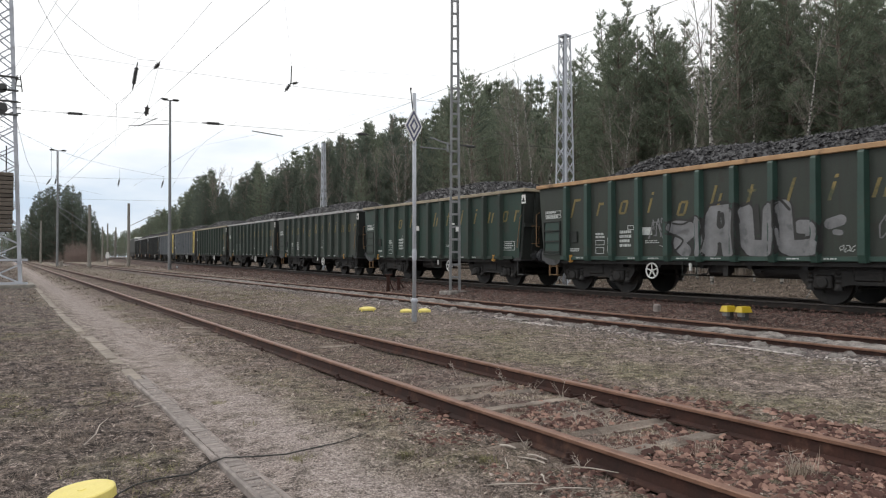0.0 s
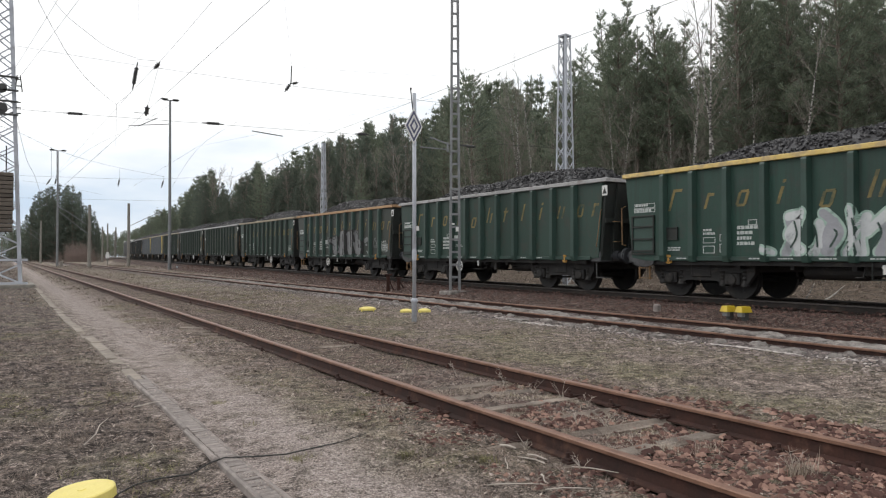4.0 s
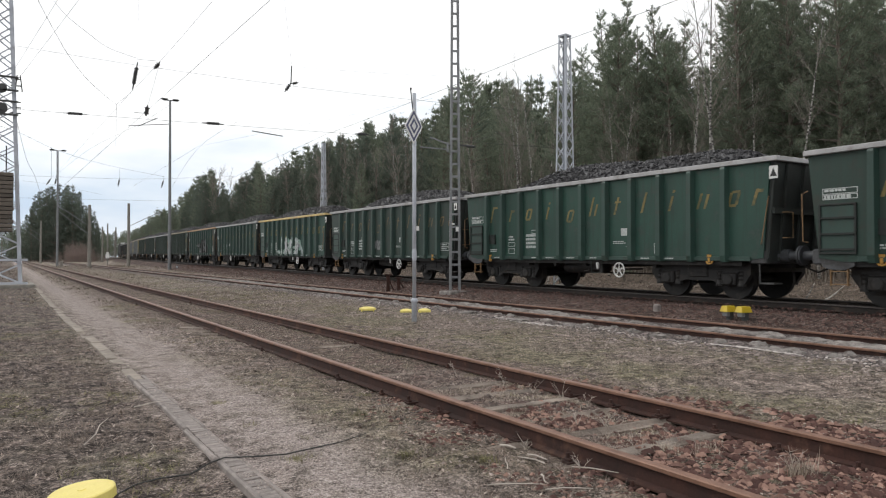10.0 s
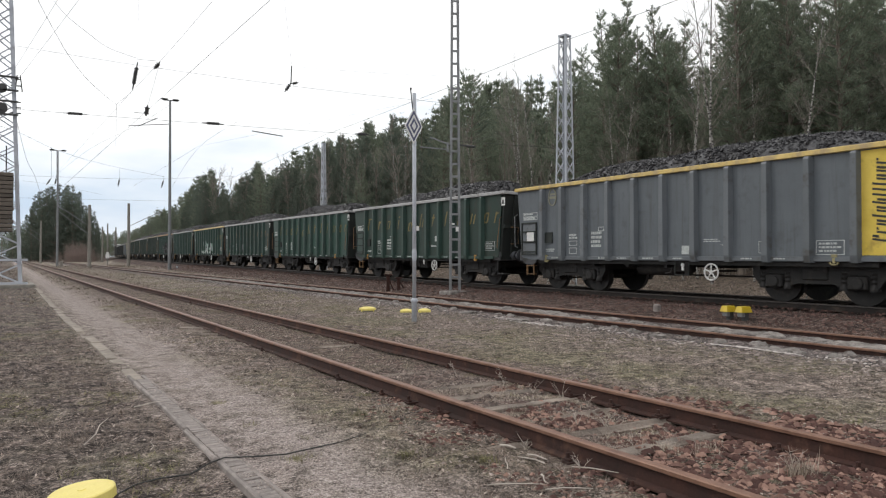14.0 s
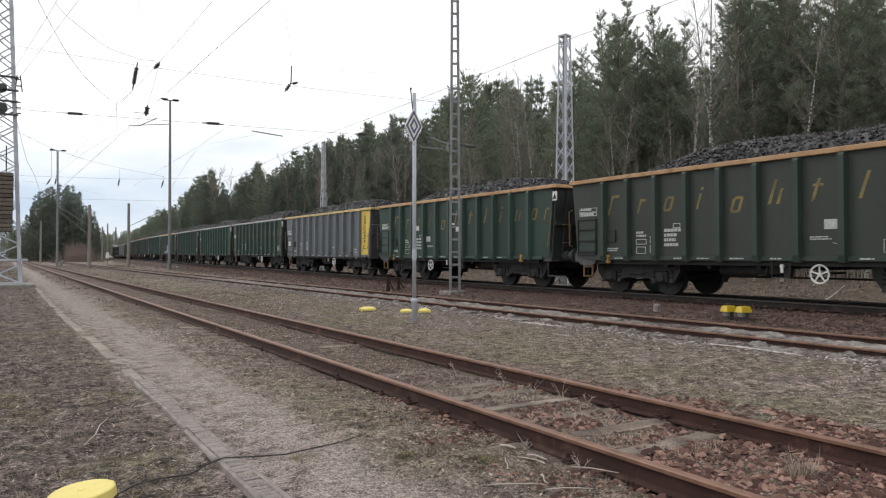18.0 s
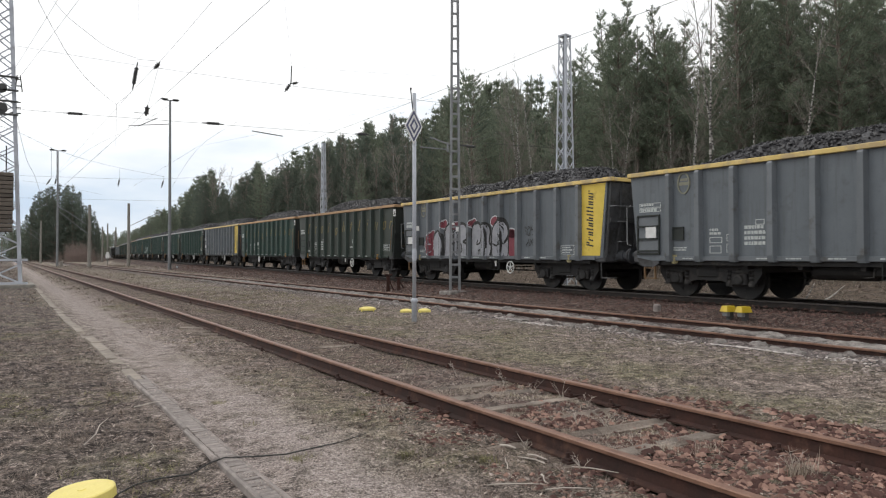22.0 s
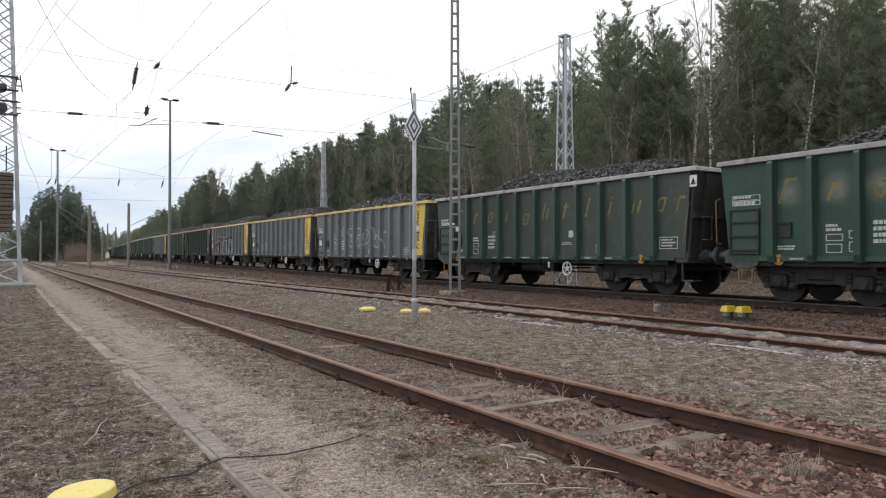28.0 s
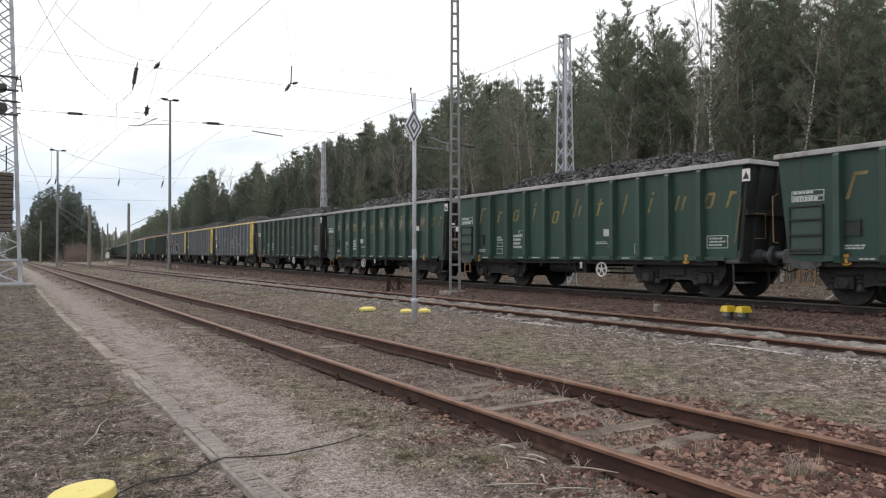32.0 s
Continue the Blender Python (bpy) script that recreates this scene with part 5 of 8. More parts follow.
def consist():
    COALS.extend(coal_mesh(i) for i in range(4))
    plan = []
    for k in range(13, 4, -1):
        if k in (9, 10):
            plan.append((k, WGREY, DUSTYRIM, "y", {}))
        else:
            plan.append((k, BLACKISH if k > 10 else OLIVE if k != 5 else DULLGREEN, DUSTYRIM if k in (5, 8) else RIMGREY, "g", {"posts": BLACKISH if k > 10 else OLIVEPOST, "skip": (0, 1, 4) if k % 2 else ()}))
    plan += [
        (4, OLIVE, ORANGE, "g", {"wheel": 1.45, "piece": silver_piece, "tags": [(SILVER, (7, -4.15, -4.62, 1.35, 1.80, 3, 0.014)), (SILVER, (3, 1.50, 0.95, 1.45, 1.98, 4, 0.014)), (MARK, (21, -4.95, -5.50, 1.15, 1.66, 3, 0.013)), (MARK, (23, -3.40, -3.72, 1.09, 1.24, 3, 0.007))]}),
        (3, DULLGREEN, RIMGREY, "g", {"wheel": 1.45}),
        (2, GREEN, RIMYELLOW, "g", {"piece": mint_piece}),
        (1, DULLGREEN, RIMGREY, "g", {"letters": DIMLETTER, "tags": [(SILVER, (3, 1.0, 0.2, 1.28, 1.64, 5, 0.05))]}),
        (0, GREEN, RIMGREY, "g", {}),
        (-1, DULLGREEN, RIMGREY, "g", {}),
        (-2, WGREY, RIMYELLOW, "y", {}),
        (-3, DULLGREEN, ORANGE, "g", {"wheel": 1.45}),
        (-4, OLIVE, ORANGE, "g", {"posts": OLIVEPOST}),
        (-5, WGREY, RIMYELLOW, "y", {"piece": bubble_piece, "tags": [(BLACK, (17, -2.3, -2.9, 1.65, 1.95, 4, 0.011)), (BLACK, (18, -2.35, -2.95, 1.32, 1.56, 4, 0.010))]}),
        (-6, WGREY, RIMYELLOW, "y", {"tags": [(MARK, (11, -2.2, -3.0, 1.2, 1.8, 6, 0.013))]}),
        (-7, WGREY, RIMYELLOW, "y", {"piece": line_signs}),
        (-8, GREYGREEN, RIMGREY, "g", {}),
        (-9, GREEN, RIMGREY, "g", {"wheel": 1.45, "patches": (0, 1, 2, 3, 5, 6, 7, 8, 9)}),
        (-10, GREEN, RIMGREY, "g", {}),
        (-11, GREEN, RIMGREY, "g", {}),
        (-12, GREEN, RIMGREY, "g", {}),
    ]
    for k, body, rim, look_of, extra in plan:
        rimname = {"dusty_yellow_rim_paint": "dusty yellow", "faded_orange_paint": "faded orange", "pale_grey_rim_paint": "pale grey", "dusty_pale_rim_paint": "dusty pale"}[rim.name]
        base = "grey coal wagon, yellow end panel" if look_of == "y" else {"faded_olive_wagon_paint": "faded olive open coal wagon", "dusty_grey_green_wagon_paint": "dusty grey-green open coal wagon", "blackish_wagon_paint": "near-black open coal wagon", "dull_green_wagon_paint": "dull green open coal wagon"}.get(body.name, "green open coal wagon")
        lab = f"{base}, {rimname} rim, coal load"
        if "tags" in extra or "piece" in extra:
            lab += ", graffiti"
        TRAIN.append((k, build_wagon(body, rim, look_of, lab, k + 40, extra)))


consist()


def build_loco():
    m = thing("diesel_locomotive", "dark diesel locomotive with pale cab roof", "locomotive")
    L = 10.2
    body = Shape().box(-1.30, 1.30, -L + 2.6, L - 2.6, 1.15, 3.75, 0.12)
    part("body", body, [BLACKISH], m)
    part("roof_grille", Shape().box(-0.9, 0.9, -4.0, 3.0, 3.75, 3.90, 0.05), [DUSTY], m)
    part("footplate", Shape().box(-1.32, 1.32, -L, L, 0.95, 1.15, 0.03), [DUSTY], m)
    for s in (-1, 1):
        cab = Shape()
        prof = [(1.15, L - 2.58), (3.70, L - 2.58), (3.70, L - 0.7), (2.5, L - 0.15), (1.15, L - 0.05)]
        cab.plate([(-1.30, s * y, z) for z, y in prof], (2.60, 0, 0))
        cb = part("cab", cab, [WGREY], m, "grey cab")
        part("cab_roof", Shape().box(-1.325, 1.325, min(s * (L - 2.6), s * (L - 0.65)), max(s * (L - 2.6), s * (L - 0.65)), 3.46, 3.86, 0.10), [WHITE], cb, "pale cab roof")
        part("windscreen", Shape().plate([(-1.1, s * (L - 0.63), 3.50), (1.1, s * (L - 0.63), 3.50), (1.1, s * (L - 0.19), 2.60), (-1.1, s * (L - 0.19), 2.60)], (0, s * 0.03, 0)), [BLACK], cb)
        part("cab_window", Shape().box(-1.315, -1.295, min(s * (L - 2.4), s * (L - 0.85)), max(s * (L - 2.4), s * (L - 0.85)), 2.3, 3.40), [BLACK], cb)
        part("end_panel", Shape().box(-1.25, 1.25, min(s * (L - 0.04), s * L), max(s * (L - 0.04), s * L), 1.2, 2.3), [YELLOW], cb, "yellow cab front")
        part("buffers", buffer_shape_at(s, L), [UNDER], m)
        bg_ = part("bogie", Shape().box(-1.15, 1.15, -2.2, 2.2, 0.45, 0.95, 0.08), [UNDER], m, at=pose(0, s * 6.2, 0))
        for a in (-1.8, 0, 1.8):
            part("wheelset", wheelset_shape(), [UNDER], bg_, at=pose(0, a, WHEEL_R))
    part("fuel_tank", Shape().box(-1.25, 1.25, -3.4, 3.4, 0.35, 0.95, 0.15), [UNDER], m)
    return m


def buffer_shape_at(s, y):
    sh = Shape()
    for x in (-0.875, 0.875):
        sh.disc((x, s * (y + 0.25), 1.03), (0, 1, 0), 0.12, 0.25, 12)
        sh.disc((x, s * (y + 0.48), 1.03), (0, 1, 0), 0.22, 0.02, 16)
    return sh


LOCO = build_loco()
# ---- things beside the line ----
def lattice_mast(name, label, x, y, z0, h, w0, w1, panels, mat, turn=0.0, chord=0.07, brace=0.035):
    """A square lattice mast: four chords and crossed braces on each face."""
    m = thing(name, label, "catenary mast", at=pose(x, y, z0, 0, 0, turn), group="catenary masts")

    def half(z):
        return (w0 + (w1 - w0) * z / h) / 2

    for sx in (-1, 1):
        for sy in (-1, 1):
            sh = Shape()
            for dx, dy, wx, wy in ((0, -sy * chord / 2, chord, 0.012), (-sx * chord / 2, 0, 0.012, chord)):
                rings = []
                for z in (0, h):
                    cx, cy = sx * half(z) - (sx * chord / 2 if wx > wy else 0), sy * half(z) - (sy * chord / 2 if wy > wx else 0)
                    rings.append([(cx - wx / 2, cy - wy / 2, z), (cx + wx / 2, cy - wy / 2, z), (cx + wx / 2, cy + wy / 2, z), (cx - wx / 2, cy + wy / 2, z)])
                sh.ring_sweep(rings)
            part("chord", sh, [mat], m)
    for face in range(4):
        for i in range(panels):
            za, zb = h * i / panels, h * (i + 1) / panels
            a, b = half(za), half(zb)
            for (u0, v0), (u1, v1) in [((-a, za), (b, zb)), ((a, za), (-b, zb))]:
                k0, k1 = half(v0) - 0.008, half(v1) - 0.008
                if face == 0:
                    p, q = (u0, -k0, v0), (u1, -k1, v1)
                elif face == 1:
                    p, q = (k0, u0, v0), (k1, u1, v1)
                elif face == 2:
                    p, q = (-u0, k0, v0), (-u1, k1, v1)
                else:
                    p, q = (-k0, -u0, v0), (-k1, -u1, v1)
                part("brace", Shape().beam(p, q, brace, brace * 0.5), [mat], m)
    cap = Shape().box(-w1 / 2 - 0.02, w1 / 2 + 0.02, -w1 / 2 - 0.02, w1 / 2 + 0.02, h, h + 0.06)
    part("head_plate", cap, [mat], m)
    return m


def footing(x, y, w, h, label="concrete mast footing set in the ground"):
    sh = Shape().box(-w / 2, w / 2, -w / 2, w / 2, -0.4, h, 0.03)
    thing("mast_footing", label, "concrete footing", at=pose(x, y, ground_z(x, y)), shape=sh, mats=[CONC])


def insulator(name, p, q, r=0.055, n=7, label="dark ribbed insulator on a wire"):
    """A ribbed insulator between two points."""
    p, q = Vector(p), Vector(q)
    sh = Shape()
    sh.tube([p, q], r * 0.3, 6)
    sh.tube([p.lerp(q, 0.18), p.lerp(q, 0.25), p.lerp(q, 0.75), p.lerp(q, 0.82)], [r * 0.35, r * 0.7, r * 0.7, r * 0.35], 8)
    d = (q - p).normalized()
    for i in range(n):
        c = p.lerp(q, 0.25 + 0.5 * i / max(1, n - 1))
        sh.disc(c, d, r, (q - p).length / n * 0.13, 10)
    return thing(name, label, "insulator", shape=sh, mats=[DARKSTEEL], group="insulators on the wires")


def tension_mast():
    x, y = -0.30, 38.0
    footing(x, y, 2.9, 0.16)
    z = ground_z(x, y) + 0.16
    m = lattice_mast("tension_mast", "pale lattice mast with weights and pulleys", x, y, z, 13.5, 1.85, 0.95, 15, PALESTEEL, 0.0, 0.12, 0.085)
    st = part("weight_stack", Shape().tube([(0.30, -0.92, 2.25), (0.30, -0.92, 6.2)], 0.03, 6), [DARKSTEEL], m, "rod carrying stacked tension weights")
    r = random.Random(4)
    wsh = Shape()
    wsh.box(-0.55, 0.55, -0.30, 0.30, 0, 0.165, 0.02)
    wm = wsh.mesh("weight", surface("rust_stained_concrete_weight", (0.07, 0.058, 0.050), (0.16, 0.135, 0.11), 2.0, 30, 0.9, relief=0.4, vary=0.5))
    for i in range(14):
        part("weight", wm, None, st, at=pose(0.02 + r.uniform(-0.02, 0.02), -0.92 + r.uniform(-0.02, 0.02), 2.35 + i * 0.19, 0, 0, r.uniform(-2, 2)))
    for k, (px, pz, pr) in enumerate(((0.10, 7.9, 0.24), (0.12, 8.8, 0.20))):
        sh = Shape()
        sh.disc((px, -0.80, pz), (0, 1, 0), pr, 0.06, 20)
        sh.disc((px, -0.80, pz), (0, 1, 0), pr * 0.4, 0.14, 12)
        part("pulley_wheel", sh, [DARKSTEEL], m)
    sh = Shape()
    for zz in (7.6, 8.2, 8.7, 9.3):
        sh.box(-0.4, 0.75, -0.86, -0.74, zz, zz + 0.07)
    part("pulley_bracket", sh, [DARKSTEEL], m)
    sh = Shape()
    for zz in (7.75, 8.0, 8.25, 9.0, 9.3):
        sh.tube([(0.45, -0.6, zz), (0.85, -0.55, zz + 0.02)], 0.03, 6)
    sh.tube([(0.62, -0.6, 8.7), (0.70, -0.6, 9.5), (0.82, -0.6, 9.5), (0.90, -0.6, 8.75)], 0.025, 6)
    part("wire_anchor", sh, [DARKSTEEL], m)
    part("base_beam", Shape().box(-1.2, 1.15, -1.08, -0.96, 0.0, 0.10).box(-1.2, 1.15, -1.06, -0.98, 1.05, 1.15), [PALESTEEL], m)


tension_mast()
for mx, my, mh, mw in ((18.86, 21.26, 9.95, 0.66), (19.30, 47.39, 9.1, 0.40)):
    footing(mx, my, 1.1, 0.25)
    lattice_mast("lattice_mast", "slender galvanised lattice mast behind the train", mx, my, ground_z(mx, my) + 0.25, mh - 0.1, mw, mw * 0.52, 16, PALESTEEL, 12.0, 0.07 if my < 30 else 0.06, 0.032 if my < 30 else 0.026)


def batten_mast():
    x, y = 13.09, 20.36
    z = 0.22
    sh = Shape().box(-0.42, 0.42, -0.38, 0.38, -0.5, 0.02, 0.03)
    thing("mast_footing", "pale concrete footing pad on the ballast", "concrete footing", at=pose(x, y, z), shape=sh, mats=[LIME])
    m = thing("batten_mast", "grey steel mast of two channels joined by rungs", "catenary mast", at=pose(x, y, z, 0, 0, -28), group="catenary masts")
    h = 12.0

    def half(zz):
        return 0.19 - 0.07 * zz / h

    for s in (-1, 1):
        sh = Shape()
        for (dx, dy, wx, wy) in ((0, 0, 0.012, 0.17), (-s * 0.035, 0.08, 0.07, 0.012), (-s * 0.035, -0.08, 0.07, 0.012)):
            rings = []
            for zz in (0.05, h):
                cx = s * half(zz) + dx
                rings.append([(cx - wx / 2, dy - wy / 2, zz), (cx + wx / 2, dy - wy / 2, zz), (cx + wx / 2, dy + wy / 2, zz), (cx - wx / 2, dy + wy / 2, zz)])
            sh.ring_sweep(rings)
        part("channel", sh, [STEEL], m)
    zz = 0.45
    while zz < h - 0.1:
        w = half(zz)
        part("rung", Shape().box(-w, w, -0.092, -0.078, zz, zz + 0.075), [STEEL], m)
        zz += 0.43
    sh = Shape()
    sh.beam((0.15, 0, 5.02), (0.72, 0.1, 4.98), 0.05, 0.05)
    sh.tube([(0.40, 0.05, 5.0), (0.66, 0.09, 4.98)], 0.05, 8)
    part("steady_arm", sh, [DARKSTEEL], m)
    sh = Shape()
    sh.beam((-0.15, 0, 5.02), (-0.85, -0.1, 5.26), 0.045, 0.045)
    sh.beam((-0.15, 0, 4.86), (-1.2, -0.1, 4.93), 0.035, 0.035)
    sh.box(-0.28, -0.22, -0.05, 0.03, 4.78, 5.10)
    part("steady_arm", sh, [STEEL], m)
    part("mast_tag", Shape().box(0.02, 0.12, -0.105, -0.095, 2.05, 2.20), [WHITE], m)
    part("mast_tag", Shape().box(-0.12, -0.02, -0.105, -0.095, 2.28, 2.33), [WHITE], m)


batten_mast()


def diamond_sign():
    m = thing("diamond_sign", "white and blue nested diamond sign on grey post", "railway sign", at=pose(7.48, 13.25, ground_z(7.48, 13.25)))
    sh = Shape()
    sh.tube([(0, 0, 0.45), (0, 0, 4.92)], 0.042, 12)
    part("post", sh, [PALESTEEL], m, smooth=True)
    sh = Shape()
    sh.tube([(0, 0, -0.3), (0, 0, 0.40), (0, 0, 0.44), (0, 0, 0.50)], [0.058, 0.058, 0.088, 0.05], 12)
    part("post_socket", sh, [PALESTEEL], m, smooth=True)
    sh = Shape()
    sh.tube([(0, 0, 1.30), (0, 0, 1.36), (0, 0, 1.50), (0, 0, 1.56)], [0.043, 0.05, 0.05, 0.043], 12)
    part("collar", sh, [PALESTEEL], m)
    tip = Shape().tube([(-0.05, -0.02, 4.55), (-0.10, -0.02, 4.95), (-0.10, -0.02, 5.02)], [0.012, 0.012, 0.025], 6)
    part("bracket", tip, [DARKSTEEL], m)
    part("small_tag", Shape().box(0.03, 0.09, -0.05, -0.035, 1.95, 2.05), [WHITE], m)
    blue = surface("dark_blue_enamel", (0.065, 0.07, 0.125), (0.095, 0.10, 0.175), 5, 60, 0.35, relief=0.05)
    for i, (k, mat) in enumerate(((1.0, WHITE), (0.88, blue), (0.66, WHITE), (0.46, blue), (0.25, WHITE))):
        hw, hh = 0.215 * k, 0.385 * k
        y0 = -0.055 - 0.004 * i
        sh = Shape().plate([(-0.045 - hw, y0, 4.20), (-0.045, y0, 4.20 - hh), (-0.045 + hw, y0, 4.20), (-0.045, y0, 4.20 + hh)], (0, 0.012 if i else 0.03, 0))
        part("diamond" if i else "sign_board", sh, [mat], m)


diamond_sign()


def shaft_lid(x, y, r, top, label, tilt=0.0, dome=True):
    """A round yellow cover on a short shaft."""
    m = thing("marker_cap", label, "yellow cap", at=pose(x, y, ground_z(x, y), 0, tilt, 0), group="yellow caps")
    sh = Shape()
    d = 0.03 if dome else 0.0
    sh.tube([(0, 0, top - 0.055), (0, 0, top - 0.03), (0, 0, top - 0.006), (0, 0, top), (0, 0, top + d * 0.8 + 0.001), (0, 0, top + d + 0.002)], [r, r, r * 0.985, r * 0.93, r * 0.6, r * 0.2], 40)
    sh.tube([(0, 0, top + d - 0.004), (0, 0, top + d + 0.006)], [0.03, 0.02], 10)
    part("lid", sh, [PLASTIC], m)
    part("shaft", Shape().tube([(0, 0, -0.1), (0, 0, top - 0.05)], r * 0.86, 24), [CONC], m)
    for a in (20, 95, 200, 290):
        c, s = math.cos(radians(a)), math.sin(radians(a))
        part("clip", Shape().box(c * r - 0.012, c * r + 0.012, s * r - 0.012, s * r + 0.012, top - 0.09, top - 0.03), [PLASTIC], m)


shaft_lid(0.375, 4.36, 0.172, 0.115, "round pale yellow plastic cap in dead grass", -6.0, False)
shaft_lid(7.79, 16.2, 0.21, 0.10, "round pale yellow plastic cap in gravelly grass")
shaft_lid(8.44, 15.35, 0.16, 0.06, "round yellow cap beside the sign post")
shaft_lid(8.84, 15.15, 0.16, 0.06, "round yellow cap beside the sign post")


def counter_box(x, y, turn):
    m = thing("trackside_box", "yellow-hooded grey trackside box on ballast", "trackside box", at=pose(x, y, ground_z(x, y) + 0.02, 0, 0, turn) @ Matrix.Scale(0.78, 4), group="trackside boxes")
    sh = Shape()
    rings = []
    for z, a, b in ((0.19, 0.175, 0.13), (0.20, 0.175, 0.13), (0.29, 0.15, 0.105), (0.335, 0.14, 0.095), (0.345, 0.125, 0.08)):
        rings.append([(-a, -b, z), (a, -b, z), (a, b, z), (-a, b, z)])
    sh.ring_sweep(rings)
    part("hood", sh, [surface("yellow_hood", (0.45, 0.32, 0.02), (0.60, 0.44, 0.03), 5, 60, 0.4, relief=0.1)], m)
    part("box_body", Shape().box(-0.13, -0.03, -0.09, 0.09, 0.07, 0.19, 0.01), [STEEL], m)
    part("foot", Shape().box(-0.025, 0.12, -0.07, 0.07, -0.05, 0.19, 0.01), [DARKSTEEL], m)


counter_box(12.74, 9.34, -8)
counter_box(12.76, 9.00, -10)
thing("concrete_stub", "short grey concrete marker stub on ballast", "marker stub", at=pose(12.94, 11.4, ground_z(12.94, 11.4)), shape=Shape().box(-0.075, 0.075, -0.075, 0.075, -0.2, 0.16, 0.03), mats=[PAVEBRICK])


def rusty_stub(x, y, h, label):
    m = thing("rail_stub", label, "rusty post", at=pose(x, y, ground_z(x, y)), group="rusty posts")
    part("post", Shape().box(-0.07, 0.07, -0.03, 0.03, -0.2, h, 0.01), [RUST], m)
    part("head_plate", Shape().box(-0.13, 0.16, -0.05, 0.05, h, h + 0.06, 0.01), [RUST], m)
    part("stay", Shape().beam((0.0, 0, h * 0.9), (0.30, 0, -0.05), 0.05, 0.03), [RUST], m)


rusty_stub(12.45, 24.1, 0.62, "rusty steel buffer post with a bent stay")
rusty_stub(12.80, 23.9, 0.42, "low rusty steel post beside the ballast")


def yard_lamp(x, y, h, arm, label):
    m = thing("yard_lamp", label, "yard lamp", at=pose(x, y, ground_z(x, y)), group="yard lamps")
    part("pole", Shape().tube([(0, 0, -0.3), (0, 0, h * 0.5), (0, 0, h)], [0.17, 0.13, 0.10], 10), [STEEL], m)
    part("crossbar", Shape().box(-arm, arm, -0.05, 0.05, h - 0.02, h + 0.06), [DARKSTEEL], m)
    for s in (-1, 1):
        part("lamp_head", Shape().box(s * arm * 0.75 - 0.30, s * arm * 0.75 + 0.30, -0.2, 0.2, h + 0.06, h + 0.17, 0.04), [DARKSTEEL], m)


yard_lamp(13.42, 71.7, 16.3, 0.7, "tall slim grey yard lamp with two flat heads")
yard_lamp(6.20, 113.5, 16.4, 1.0, "distant tall yard lamp with a crossbar")


def far_pole(x, y, h, arm, label):
    m = thing("catenary_pole", label, "catenary pole", at=pose(x, y, ground_z(x, y)), group="distant catenary poles")
    part("pole", Shape().tube([(0, 0, -0.3), (0, 0, h)], [0.24, 0.17], 10), [CONC], m)
    if arm:
        s = Shape()
        s.tube([(0, 0, h * 0.66), (arm, 0, h * 0.98)], 0.05, 6)
        s.tube([(0, 0, h * 0.52), (arm, 0, h * 0.90)], 0.05, 6)
        part("cantilever_arm", s, [STEEL], m)


for spec in ((14.8, 108.5, 8.9, 0.0), (9.06, 100.2, 8.0, -3.6), (6.3, 172.0, 9.0, -4.0), (21.0, 199.0, 9.0, 0.0), (23.3, 209.0, 10.2, -3.0), (28.6, 236.0, 9.6, 0.0), (33.0, 275.0, 9.8, 0.0)):
    far_pole(*spec, "distant grey concrete catenary pole beside the line")


def signal_box(x, y):
    m = thing("track_signal", "small white lineside signal on a thin post", "signal", at=pose(x, y, ground_z(x, y)))
    part("post", Shape().tube([(0, 0, -0.2), (0, 0, 1.25)], 0.06, 8), [STEEL], m)
    part("board", Shape().box(-0.30, 0.30, -0.05, 0.05, 1.10, 1.80, 0.03), [WHITE], m)
    part("cap", Shape().box(-0.18, 0.18, -0.05, 0.05, 1.80, 2.12, 0.03), [WHITE], m)


signal_box(14.6, 131.0)
sh = Shape().tube([(0, 0, 0), (0, 0, 0.08), (0, 0, 0.17), (0, 0, 0.26), (0, 0, 0.3)], [0.05, 0.10, 0.12, 0.10, 0.03], 14)
thing("white_marker", "round white marker beside the running line", "marker", at=pose(13.7, 69.6, ground_z(13.7, 69.6)) @ Matrix.Scale(0.85, 4), shape=sh, mats=[PALESTEEL])
sh = Shape().box(-0.2, 0.2, -0.2, 0.2, -0.2, 0.75, 0.05)
thing("concrete_post", "low pale concrete post in the distance", "concrete post", at=pose(6.6, 112.0, ground_z(6.6, 112.0)), shape=sh, mats=[CONC])


